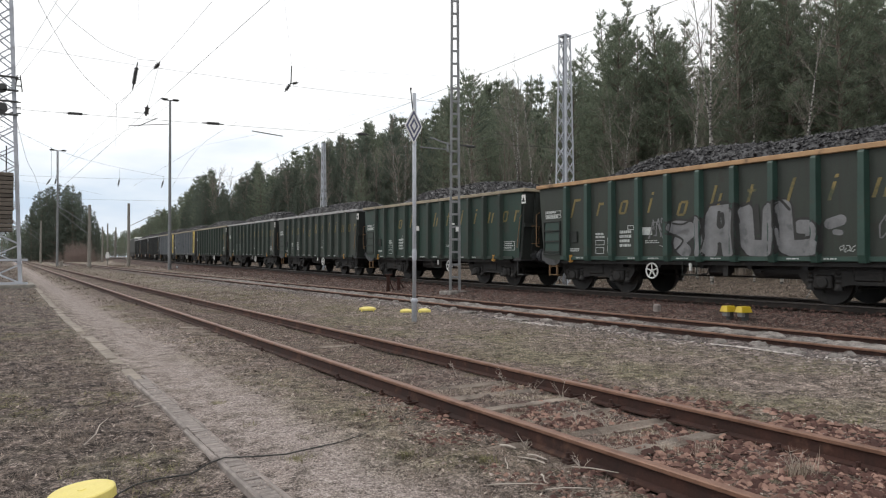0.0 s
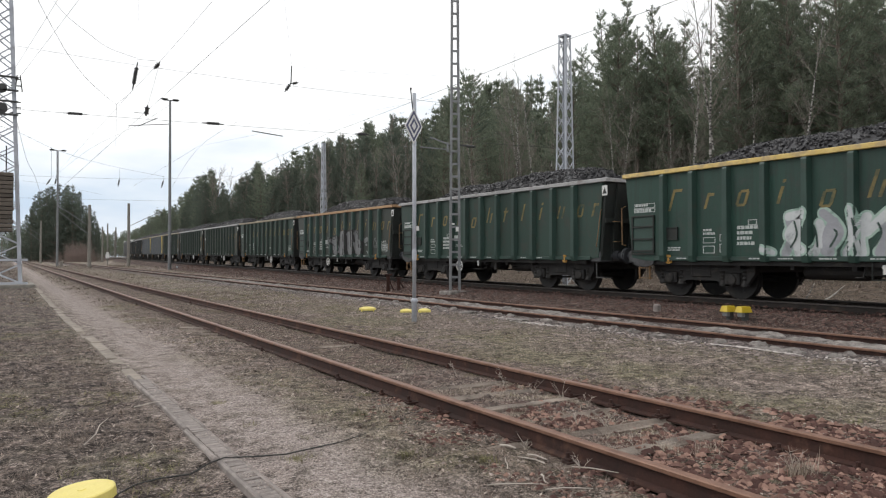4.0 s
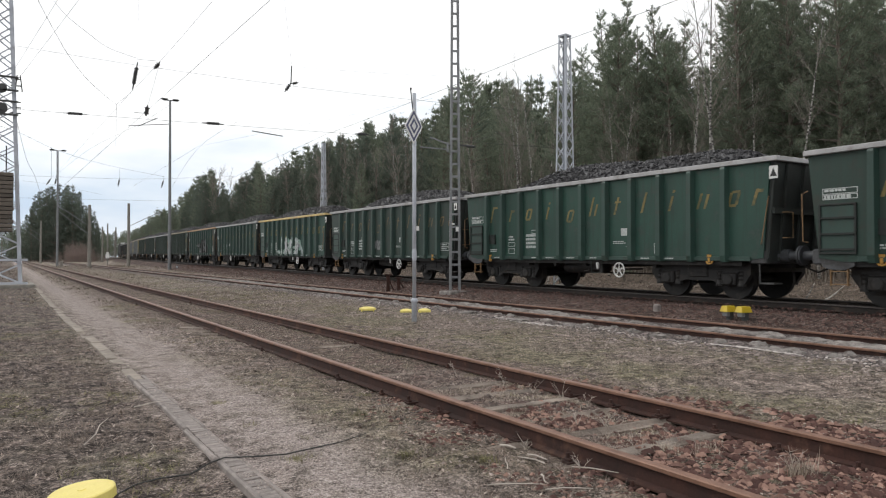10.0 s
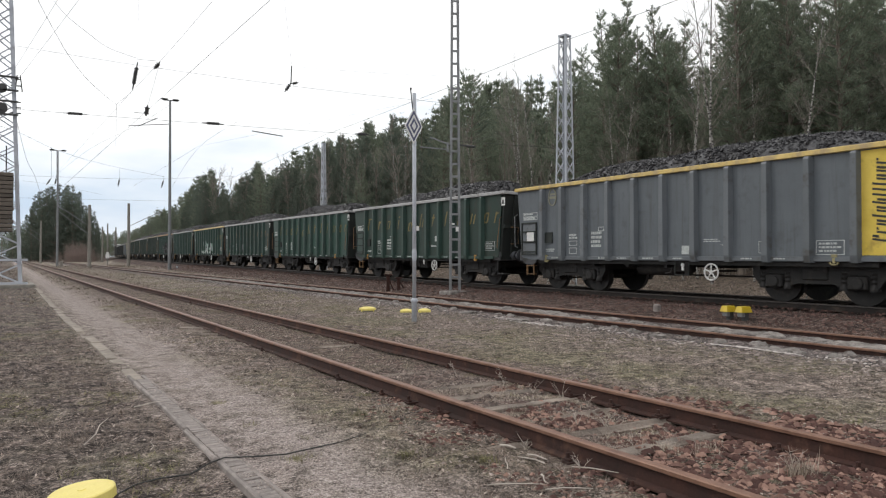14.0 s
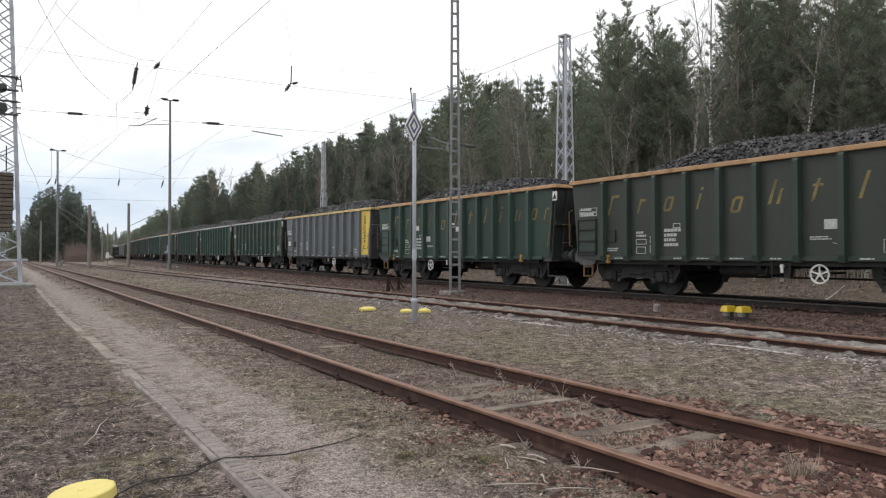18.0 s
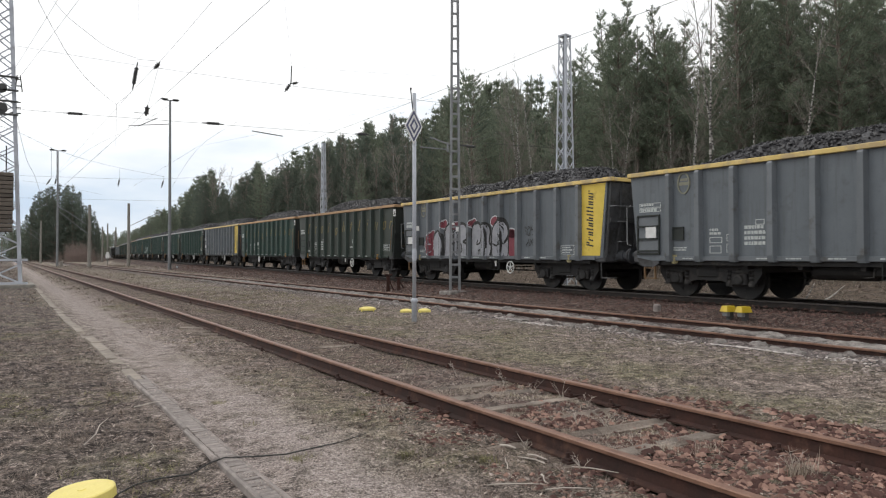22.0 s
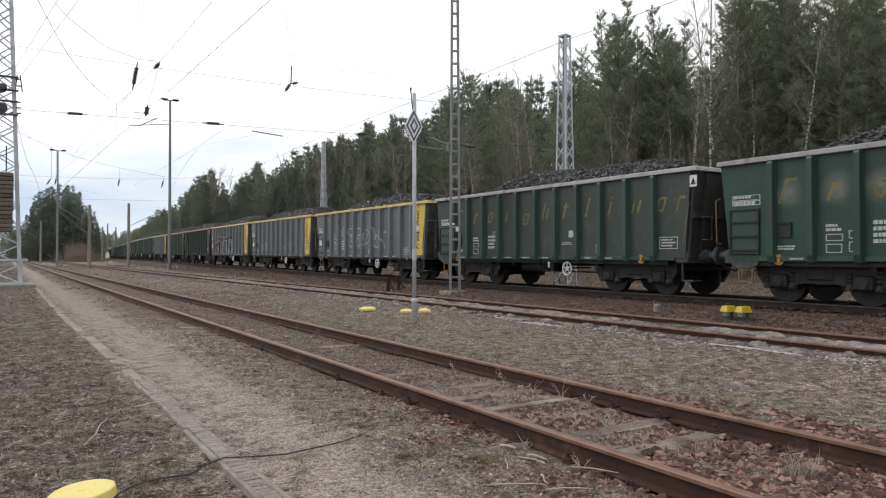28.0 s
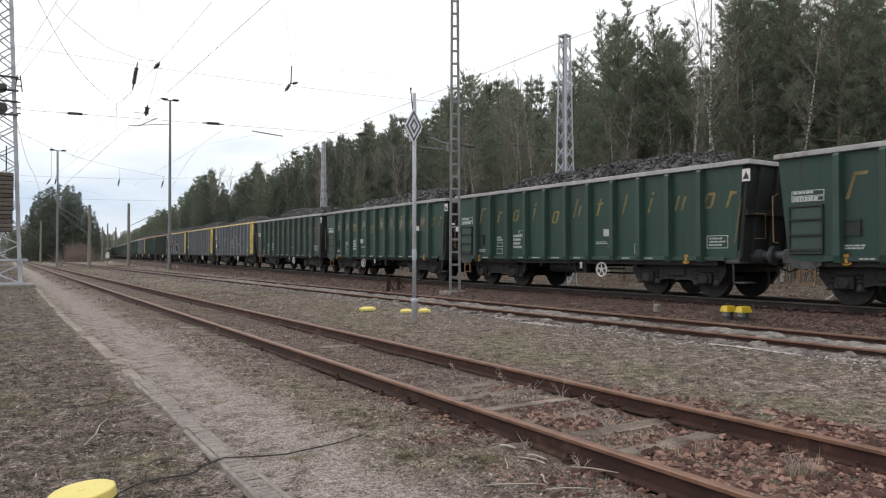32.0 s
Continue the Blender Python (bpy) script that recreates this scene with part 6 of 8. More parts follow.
# ---- edging of the gravel path ----
def build_edging():
    ed = thing("path_edging", "worn block and slab edging along gravel path", "path edging", kind="structure")
    r = random.Random(12)
    blocks = []
    for i in range(6):
        sh = Shape().box(-0.053, 0.053, -0.031, 0.031, -0.10, 0.0, 0.004)
        sh.v = [(x + r.uniform(-0.005, 0.005), y + r.uniform(-0.004, 0.004), z + r.uniform(-0.002, 0.002)) for x, y, z in sh.v]
        blocks.append(sh.mesh("edging_block", PAVEBRICK))
    y = 2.4
    while y < 8.4:
        part("edging_block", blocks[r.randrange(6)], None, ed, at=pose(1.284 + r.uniform(-0.004, 0.004), y, 0.048 + r.uniform(-0.004, 0.003), r.uniform(-2.0, 2.0), r.uniform(-1.5, 1.5), r.uniform(-1.5, 1.5)))
        y += 0.0657
    kerbs = []
    for i in range(3):
        sh = Shape().box(-0.019, 0.019, -0.49, 0.49, -0.15, 0.0, 0.010)
        sh.v = [(x + r.uniform(-0.004, 0.004), y_, z + r.uniform(-0.005, 0.004)) for x, y_, z in sh.v]
        kerbs.append(sh.mesh("kerb_slab", PAVEBRICK))
    for k in range(7):
        for x in (1.208, 1.362):
            part("kerb_slab", kerbs[r.randrange(3)], None, ed, at=pose(x + r.uniform(-0.006, 0.006), 2.3 + k * 1.0, (0.060 if x < 1.3 else 0.046) + r.uniform(-0.008, 0.006), r.uniform(-0.6, 0.6), 0, r.uniform(-0.6, 0.6)))
    slabs = []
    for i in range(4):
        sh = Shape().box(-0.072, 0.072, -0.485, 0.485, -0.15, 0.0, 0.012)
        sh.v = [(x + r.uniform(-0.010, 0.010), y_, z + r.uniform(-0.008, 0.006)) for x, y_, z in sh.v]
        slabs.append(sh.mesh("edging_slab", EDGESLAB))
    for k in range(30):
        y = 8.9 + k * 1.0
        part("edging_slab", slabs[r.randrange(4)], None, ed, at=pose(1.268 - 0.0155 * min(k, 9) + r.uniform(-0.015, 0.015), y, 0.050 + r.uniform(-0.026, 0.008), r.uniform(-0.8, 0.8), r.uniform(-2, 2), r.uniform(-1, 1)))


build_edging()


def ground_cable():
    pts = [(0.50, 4.42), (0.67, 4.60), (0.82, 4.65), (1.0, 4.66), (1.14, 4.72), (1.25, 4.79), (1.46, 4.76), (1.65, 4.72), (1.89, 4.77), (2.13, 4.87), (2.42, 5.04), (2.76, 5.31), (3.0, 5.44), (3.2, 5.55)]
    sh = Shape().tube([(x, y, max(ground_z(x, y) + 0.016 - 0.016 * smooth01(1.85, 2.2, x), 0.060 if 1.13 < x < 1.40 else 0)) for x, y in pts], [0.0052 - 0.0020 * smooth01(1.8, 2.3, x) for x, y in pts], 7)
    thing("ground_cable", "thin black cable lying across the path", "cable", shape=sh, mats=[BLACK])


ground_cable()
# ---- overhead wires ----
def wire(p, q, sag=0.0, r=0.008, n=10, label="thin dark wire high over the tracks"):
    p, q = Vector(p), Vector(q)
    pts = []
    for i in range(n + 1):
        t = i / n
        c = p.lerp(q, t)
        c.z -= 4 * sag * t * (1 - t)
        pts.append(c)
    return thing("overhead_wire", label, "overhead wire", shape=Shape().tube(pts, r * 0.55, 5), mats=[WIRE], group="overhead wires")


def bar(p, q, r, label="thin steel registration arm under the wires"):
    return thing("registration_arm", label, "registration arm", shape=Shape().tube([p, q], r, 6), mats=[DARKSTEEL], group="registration arms")


def wire_path(points, r, label):
    """A wire along points, smoothed between them."""
    pts = [Vector(p) for p in points]
    out = []
    for i in range(len(pts) - 1):
        a, b, c, d = pts[max(i - 1, 0)], pts[i], pts[i + 1], pts[min(i + 2, len(pts) - 1)]
        for k in range(4):
            t = k / 4
            out.append(0.5 * (2 * b + (c - a) * t + (2 * a - 5 * b + 4 * c - d) * t * t + (3 * b - a - 3 * c + d) * t ** 3))
    out.append(pts[-1])
    return thing("overhead_wire", label, "overhead wire", shape=Shape().tube(out, r, 5), mats=[WIRE], group="overhead wires")


# contact wire and its carrier over the siding
wire((4.55, -6, 6.17), (3.76, 31, 6.17), 0.0, 0.009, 8, "taut contact wire over the siding")
wire((3.76, 31, 6.17), (2.2, 104, 6.17), 0.0, 0.015, 8, "taut contact wire over the siding")
wire_path(((5.58, 20.07, 9.56), (5.46, 22.49, 9.41), (5.24, 29.69, 9.26), (5.02, 39.23, 9.32), (4.7, 51.2, 9.31), (4.01, 70.44, 9.09)), 0.006, "second taut wire over the siding")
# feeder along the lattice masts
wire((18.86, -30, 10.0), (18.86, 21.3, 10.0), 0.25, 0.017, 12, "feeder wire along the lattice masts")
wire((18.86, 21.3, 10.0), (19.3, 47.4, 10.1), 0.06, 0.017)
wire((19.3, 47.4, 10.1), (24.0, 110, 10.8), 0.1, 0.02)
# cross spans between the tension mast and the lattice mast
wire((0.33, 37.44, 8.11), (18.57, 21.43, 5.72), 0.03, 0.013, 12, "cross-span wire between the masts")
wire((0.33, 37.44, 11.0), (18.57, 21.43, 7.11), 0.25, 0.011, 14, "upper cross-span wire between the masts")
for p, q in (((2.15, 35.84, 7.86), (3.05, 35.05, 7.75)), ((7.20, 31.42, 7.21), (7.95, 30.76, 7.11)), ((12.35, 26.89, 6.53), (12.80, 26.50, 6.48))):
    insulator("span_insulator", p, q, 0.062, 7, "long dark insulator in the cross-span wire")
# wires that end at the tension mast
wire((0.30, 37.4, 9.25), (1.95, 20.0, 8.6), 0.0, 0.010)
wire((0.28, 37.4, 9.9), (1.45, 20.0, 8.6), 0.0, 0.010)
# sagging carriers over the siding
wire_path(((0.49, 20.87, 8.53), (0.73, 22.48, 8.5), (1.38, 25.61, 8.42), (1.8, 27.12, 8.25), (2.53, 29.61, 8.14), (3.3, 31.48, 8.01), (3.98, 32.82, 7.88)), 0.007, "sagging carrier wire over the siding")
wire((3.98, 32.82, 7.9), (3.96, 32.9, 6.12), 0.0, 0.009, 3, "short dropper wire below a carrier")
wire_path(((0.64, 20.78, 8.53), (1.12, 22.83, 8.68), (1.57, 24.32, 8.74), (2.24, 26.25, 8.92), (2.89, 27.61, 8.94), (3.36, 28.5, 9.03), (3.98, 29.53, 9.19), (4.38, 30.22, 9.3)), 0.007, "sagging carrier wire over the siding")
wire((4.40, 30.2, 9.26), (5.2, 29.8, 9.20), 0.0, 0.012, 3)
wire((5.2, 29.8, 9.20), (4.9, 31.5, 7.3), 0.0, 0.011, 4, "short dropper wire below a carrier")
wire((4.44, 30.2, 12.5), (4.42, 30.2, 9.24), 0.0, 0.006, 3, "short dropper wire below a carrier")
wire((4.25, 30.3, 8.0), (3.98, 32.82, 7.9), 0.0, 0.010, 3)
insulator("hanging_insulator", (4.42, 30.2, 9.15), (4.25, 30.3, 8.05), 0.085, 6, "dark insulator string hanging below a carrier wire")
insulator("hanging_insulator", (4.98, 29.9, 8.87), (5.18, 29.8, 9.16), 0.09, 3, "small dark insulator on a carrier wire")
insulator("wire_clamp", (5.05, 32.2, 7.40), (5.10, 32.1, 7.85), 0.11, 2, "dark clamp where wires meet")
bar((4.75, 32.3, 6.95), (5.45, 31.8, 7.30), 0.016)
bar((4.60, 32.3, 7.52), (5.10, 32.05, 7.50), 0.012)
# further spans beyond
bar((9.75, 71.9, 13.75), (13.3, 71.7, 14.2), 0.035, "long thin steel arm beside the yard lamp")
bar((11.84, 39.72, 8.55), (13.33, 38.79, 8.25), 0.03)
insulator("hanging_insulator", (8.23, 23.13, 7.32), (8.05, 23.24, 7.02), 0.06, 3, "dark insulator where hanger and wire meet")
insulator("hanging_insulator", (8.25, 23.12, 7.30), (8.45, 23.0, 7.34), 0.05, 3, "dark insulator where hanger and wire meet")
bar((8.25, 23.12, 7.90), (8.23, 23.13, 7.30), 0.02)
wire((8.25, 23.12, 7.90), (3.0, 10.0, 9.2), 0.05, 0.004)
wire((8.25, 23.12, 7.90), (12.9, 20.4, 7.6), 0.05, 0.004)
insulator("hanging_insulator", (12.75, 22.5, 6.45), (12.35, 22.8, 6.15), 0.075, 5, "dark insulator beside the batten mast")
bar((12.75, 22.5, 6.45), (12.75, 22.5, 7.0), 0.03)
# contact wire and carrier of the running line
for side, z, r in ((0.0, 6.0, 0.012),):
    wire((X_C, -20, z), (X_C + 0.1, 45, z), 0.03, 0.007)
    wire((X_C + 0.1, 45, z), (X_C + 3.2, 100, z), 0.03, 0.008)
# wires of the next spans in the distance
wire_path(((-2.04, 71.83, 13.16), (0.98, 72.32, 12.31), (3.6, 75.4, 11.59), (6.67, 78.21, 11.09), (10.07, 80.8, 10.75), (15.24, 84.66, 10.49)), 0.012, "thin wire of a distant span")
wire_path(((0.42, 39.73, 7.93), (1.03, 48.76, 7.21), (1.7, 57.76, 7.2), (2.41, 69.08, 7.02)), 0.01, "thin wire of a distant span")
wire_path(((-2.03, 89.48, 10.16), (4.6, 85.37, 9.92), (12.41, 81.71, 9.79), (21.76, 78.27, 10.32)), 0.01, "thin wire of a distant span")
wire_path(((-2.71, 119.3, 9.8), (4.09, 115.09, 9.72), (19.73, 105.4, 9.32), (23.81, 102.88, 9.64)), 0.012, "thin wire of a distant span")
wire((26.27, 43.9, 12.9), (18.49, 82.62, 13.94), 0.0, 0.012, 4, "thin wire of a distant span")
wire((18.49, 82.62, 13.94), (19.9, 140.58, 14.4), 0.0, 0.018, 4, "thin wire of a distant span")
wire_path(((11.16, 40.14, 9.11), (11.1, 49.58, 8.81), (12.25, 62.99, 7.88), (13.81, 73.78, 7.84)), 0.007, "thin wire of a distant span")
wire_path(((7.89, 42.16, 10.04), (7.2, 49.65, 9.97), (5.62, 61.22, 9.89), (4.29, 79.68, 9.63)), 0.007, "thin wire of a distant span")
wire_path(((15.72, 113.77, 6.02), (15.84, 101.93, 6.49), (15.72, 89.07, 6.78)), 0.04, "thin wire of a distant span")
wire_path(((2.05, 116.35, 12.2), (7.49, 124.75, 12.4), (13.89, 132.55, 11.96)), 0.012, "thin wire of a distant span")
bar((4.63, 97.11, 14.52), (4.63, 97.11, 10.92), 0.015)
insulator("hanging_insulator", (4.63, 97.11, 10.92), (4.11, 97.43, 10.04), 0.10, 6, "distant dark insulator hanging from wires")
bar((5.15, 96.79, 14.25), (5.15, 96.79, 10.99), 0.015)
insulator("hanging_insulator", (5.15, 96.79, 10.99), (4.98, 96.9, 10.04), 0.10, 6, "distant dark insulator hanging from wires")
bar((11.63, 92.78, 12.14), (11.63, 92.78, 10.85), 0.015)
insulator("hanging_insulator", (11.63, 92.78, 10.85), (11.45, 92.89, 9.83), 0.10, 6, "distant dark insulator hanging from wires")
bar((16.14, 89.99, 11.06), (16.14, 89.99, 10.72), 0.015)
insulator("hanging_insulator", (16.14, 89.99, 10.72), (15.91, 90.13, 9.7), 0.10, 6, "distant dark insulator hanging from wires")
# ---- the wood beside the line ----
def tuft(sh, c, d, size, r, n=9, wide=0.075):
    """A tuft of needles: narrow blades fanning out from a twig tip."""
    a = d.cross(Vector((r.uniform(-1, 1), r.uniform(-1, 1), r.uniform(-1, 1)))).normalized()
    b = d.cross(a)
    for i in range(n):
        t = 2 * math.pi * (i + r.random()) / n
        out = (d * r.uniform(0.3, 1.3) + (a * math.cos(t) + b * math.sin(t)) * r.uniform(0.35, 0.9)).normalized() * size * r.uniform(0.7, 1.2)
        side = out.cross(d).normalized() * size * wide
        m = c + out * 0.25
        k = len(sh.v)
        sh.v += [tuple(m + side), tuple(c + out), tuple(m - side)]
        sh.f.append((k, k + 1, k + 2))
        sh.mi.append(0)


def pine(seed, h, base, spread, dense=14.0, size=0.17, sparse=0.0, blades=7, wide=0.075, step=0.46):
    """Trunk and crown of a pine: whorls of rising boughs, shorter towards the leader. base: where the crown begins, as a share of the height."""
    r = random.Random(seed)
    trunk, crown = Shape(), Shape()
    lean = (r.uniform(-0.25, 0.25), r.uniform(-0.25, 0.25))
    pts = [Vector((lean[0] * (z / h) ** 2 * 1.5 + 0.08 * math.sin(z * 0.7 + seed), lean[1] * (z / h) ** 2 * 1.5, z)) for z in [h * i / 8 for i in range(9)]]
    r0 = 0.009 * h + 0.02
    trunk.tube([p - Vector((0, 0, 0.4 if i == 0 else 0)) for i, p in enumerate(pts)], [r0 * (1 - 0.93 * i / 8) for i in range(9)], 8)

    def axis(z):
        t = min(7.999, z / h * 8)
        i = int(t)
        return pts[i].lerp(pts[i + 1], t - i)

    heavy = r.uniform(0, 6.28)
    z = h * base
    while z < h * 0.97:
        f = (z - h * base) / (h * (1 - base))
        length = spread * min(1.0, 0.45 + 2.2 * f) * (1 - f) ** 0.88 * r.uniform(0.7, 1.2) + 0.20
        n = 5 if f < 0.8 else 4
        off = r.uniform(0, 6.28)
        for i in range(n):
            if r.random() < 0.10 + sparse * (1 - f):
                continue
            t = off + 2 * math.pi * i / n + r.uniform(-0.35, 0.35)
            ln = length * r.uniform(0.55, 1.2) * (1 + 0.22 * math.cos(t - heavy))
            rise = 0.10 + 1.0 * f ** 1.3 + r.uniform(-0.15, 0.2)
            d = Vector((math.cos(t), math.sin(t), rise)).normalized()
            o = axis(z)
            tip = o + d * ln
            tip.z += 0.18 * ln
            bow = o.lerp(tip, 0.55) - Vector((0, 0, 0.07 * ln))
            trunk.tube([o, bow, tip], [0.016 + 0.012 * ln, 0.013, 0.004], 3)
            across = Vector((-d.y, d.x, 0)).normalized()
            m = max(4, int(ln * dense))
            for j in range(m):
                q = 0.22 + 0.78 * (j + r.random()) / m
                p = (o.lerp(bow, q / 0.55) if q < 0.55 else bow.lerp(tip, (q - 0.55) / 0.45))
                side = across * r.uniform(-1, 1) * ln * 0.42 * (1.06 - q) ** 0.7
                p = p + side + Vector((0, 0, r.uniform(-0.05, 0.05) + 0.25 * side.length * 0.4))
                tuft(crown, p, (d + Vector((0, 0, 0.35 + 0.5 * f)) + side * 1.2).normalized(), size * r.uniform(0.7, 1.25), r, blades, wide)
        z += step * r.uniform(0.75, 1.25) * (1.15 - 0.3 * f)
    for k in range(3):
        tuft(crown, pts[-1] - Vector((0, 0, size * 1.2 * k)), Vector((0, 0, 1)), size * 0.8, r, 4, wide)
    # dead snags below the crown
    for i in range(12):
        zz = h * base * r.uniform(0.3, 1.0)
        t = r.uniform(0, 6.28)
        o = axis(zz)
        trunk.tube([o, o + Vector((math.cos(t), math.sin(t), r.uniform(-0.2, 0.15))) * r.uniform(0.5, 1.6)], [0.014, 0.004], 3)
    return trunk, crown


def bare_tree(seed, h, twig=1.0, forks=2):
    """A leafless tree: trunk with limbs, and its fine twigs."""
    r = random.Random(seed)
    trunk, twigs = Shape(), Shape()

    def stem(p, d, ln, rad, depth):
        pts = [p]
        n = (6, 4, 2, 2)[depth]
        dd = d.copy()
        for i in range(n):
            dd = (dd + Vector((r.uniform(-1, 1), r.uniform(-1, 1), r.uniform(-0.2, 0.6))) * (0.05, 0.2, 0.3, 0.3)[depth]).normalized()
            pts.append(pts[-1] + dd * ln / n)
        (trunk if depth < 1 else twigs).tube(pts, [rad * (1 - 0.8 * i / n) for i in range(n + 1)], 7 if depth == 0 else 4 if depth == 1 else 3)
        if depth == 3:
            return
        count = (int(19 * twig), int(7 * twig), int(5 * twig))[depth]
        for i in range(count):
            q = r.uniform(0.42, 0.98) ** 0.8 if depth == 0 else r.uniform(0.2, 0.98)
            k = min(n - 1, int(q * n))
            o = pts[k].lerp(pts[k + 1], q * n - k)
            t = r.uniform(0, 6.28)
            out = (dd * 0.9 + Vector((math.cos(t), math.sin(t), 0.25)) * r.uniform(0.5, 0.9)).normalized()
            stem(o, out, ln * (r.uniform(0.12, 0.25) * (1.2 - q * 0.6) if depth == 0 else r.uniform(0.25, 0.45)), rad * (0.19 if depth == 0 else 0.5), depth + 1)

    d0 = Vector((r.uniform(-0.1, 0.1), r.uniform(-0.1, 0.1), 1)).normalized()
    stem(Vector((0, 0, -0.3)), d0, h, 0.0052 * h + 0.008, 0)
    if forks == 3:
        stem(d0 * h * 0.42, (d0 + Vector((0.09, -0.12, 0))).normalized(), h * 0.55, 0.0034 * h, 0)
    elif forks == 2:
        stem(Vector((0.15, 0.1, 0.1)), (d0 + Vector((r.uniform(-0.16, 0.16), r.uniform(-0.16, 0.16), 0))).normalized(), h * 0.9, 0.0045 * h + 0.006, 0)
    return trunk, twigs


def keep_tree(trunk, crown, bark, leaf, name):
    return trunk.mesh(name + "_trunk", bark), crown.mesh(name + "_crown", leaf)


PINES = [keep_tree(*pine(20 + i, 13.0 + 0.6 * (i % 3), (0.28, 0.46, 0.52, 0.36, 0.44, 0.20, 0.55, 0.40)[i], (2.9, 2.3, 2.2, 2.9, 2.4, 3.2, 2.0, 2.6)[i], 27.0, 0.21, 0.08 * (i % 3)), BARK, NEEDLES, "pine") for i in range(8)]
LOWPINES = [keep_tree(*pine(140 + i, 13.0, (0.22, 0.32, 0.14)[i], (2.5, 2.1, 2.9)[i], 17.0, 0.31, 0.05, 7, 0.085, 0.55), BARK, DARKNEEDLES, "pine") for i in range(3)]
CLUMPPINES = [keep_tree(*pine(160 + i, 13.0, 0.03, (3.0, 2.6)[i], 9.0, 0.42, 0.0, 7, 0.09, 0.6), BARK, DARKNEEDLES, "pine") for i in range(2)]
BIRCHES = [keep_tree(*bare_tree(60 + i, 11.0 + i * 0.7, 1.0, (1, 3, 1, 2, 1)[i]), BIRCH, TWIGS, "birch") for i in range(5)]
BARES = [keep_tree(*bare_tree(80 + i, 9.0 + i, 1.1, 1), BARK, TWIGS, "bare") for i in range(4)]
YOUNG = [keep_tree(*pine(40 + i, 4.5 + i, 0.12, 1.4, 11.0, 0.20), BARK, NEEDLES, "young_pine") for i in range(3)]


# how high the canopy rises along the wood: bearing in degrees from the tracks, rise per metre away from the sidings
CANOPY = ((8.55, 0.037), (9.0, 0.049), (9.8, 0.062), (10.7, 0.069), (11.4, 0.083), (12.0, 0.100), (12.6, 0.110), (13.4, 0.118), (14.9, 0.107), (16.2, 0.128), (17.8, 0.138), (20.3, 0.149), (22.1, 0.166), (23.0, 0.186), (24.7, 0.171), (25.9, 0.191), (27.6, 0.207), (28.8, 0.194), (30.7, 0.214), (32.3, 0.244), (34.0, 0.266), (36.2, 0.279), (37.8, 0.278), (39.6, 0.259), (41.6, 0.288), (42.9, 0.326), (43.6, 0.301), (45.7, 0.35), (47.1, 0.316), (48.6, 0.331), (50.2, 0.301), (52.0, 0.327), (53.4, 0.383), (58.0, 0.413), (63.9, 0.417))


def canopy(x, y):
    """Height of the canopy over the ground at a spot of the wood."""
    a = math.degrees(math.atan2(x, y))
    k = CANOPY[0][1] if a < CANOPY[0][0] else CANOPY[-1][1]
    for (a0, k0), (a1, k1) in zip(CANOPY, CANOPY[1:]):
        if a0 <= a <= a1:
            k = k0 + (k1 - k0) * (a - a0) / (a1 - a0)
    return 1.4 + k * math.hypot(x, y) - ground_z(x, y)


def plant(kind, meshes, x, y, scale, turn, label, category, group):
    t = thing(kind, label, category, at=pose(x, y, ground_z(x, y) - 0.05, 0, 0, turn) @ Matrix.Scale(scale, 4), group=group)
    part("trunk", meshes[0], None, t)
    part("crown", meshes[1], None, t)
    return t


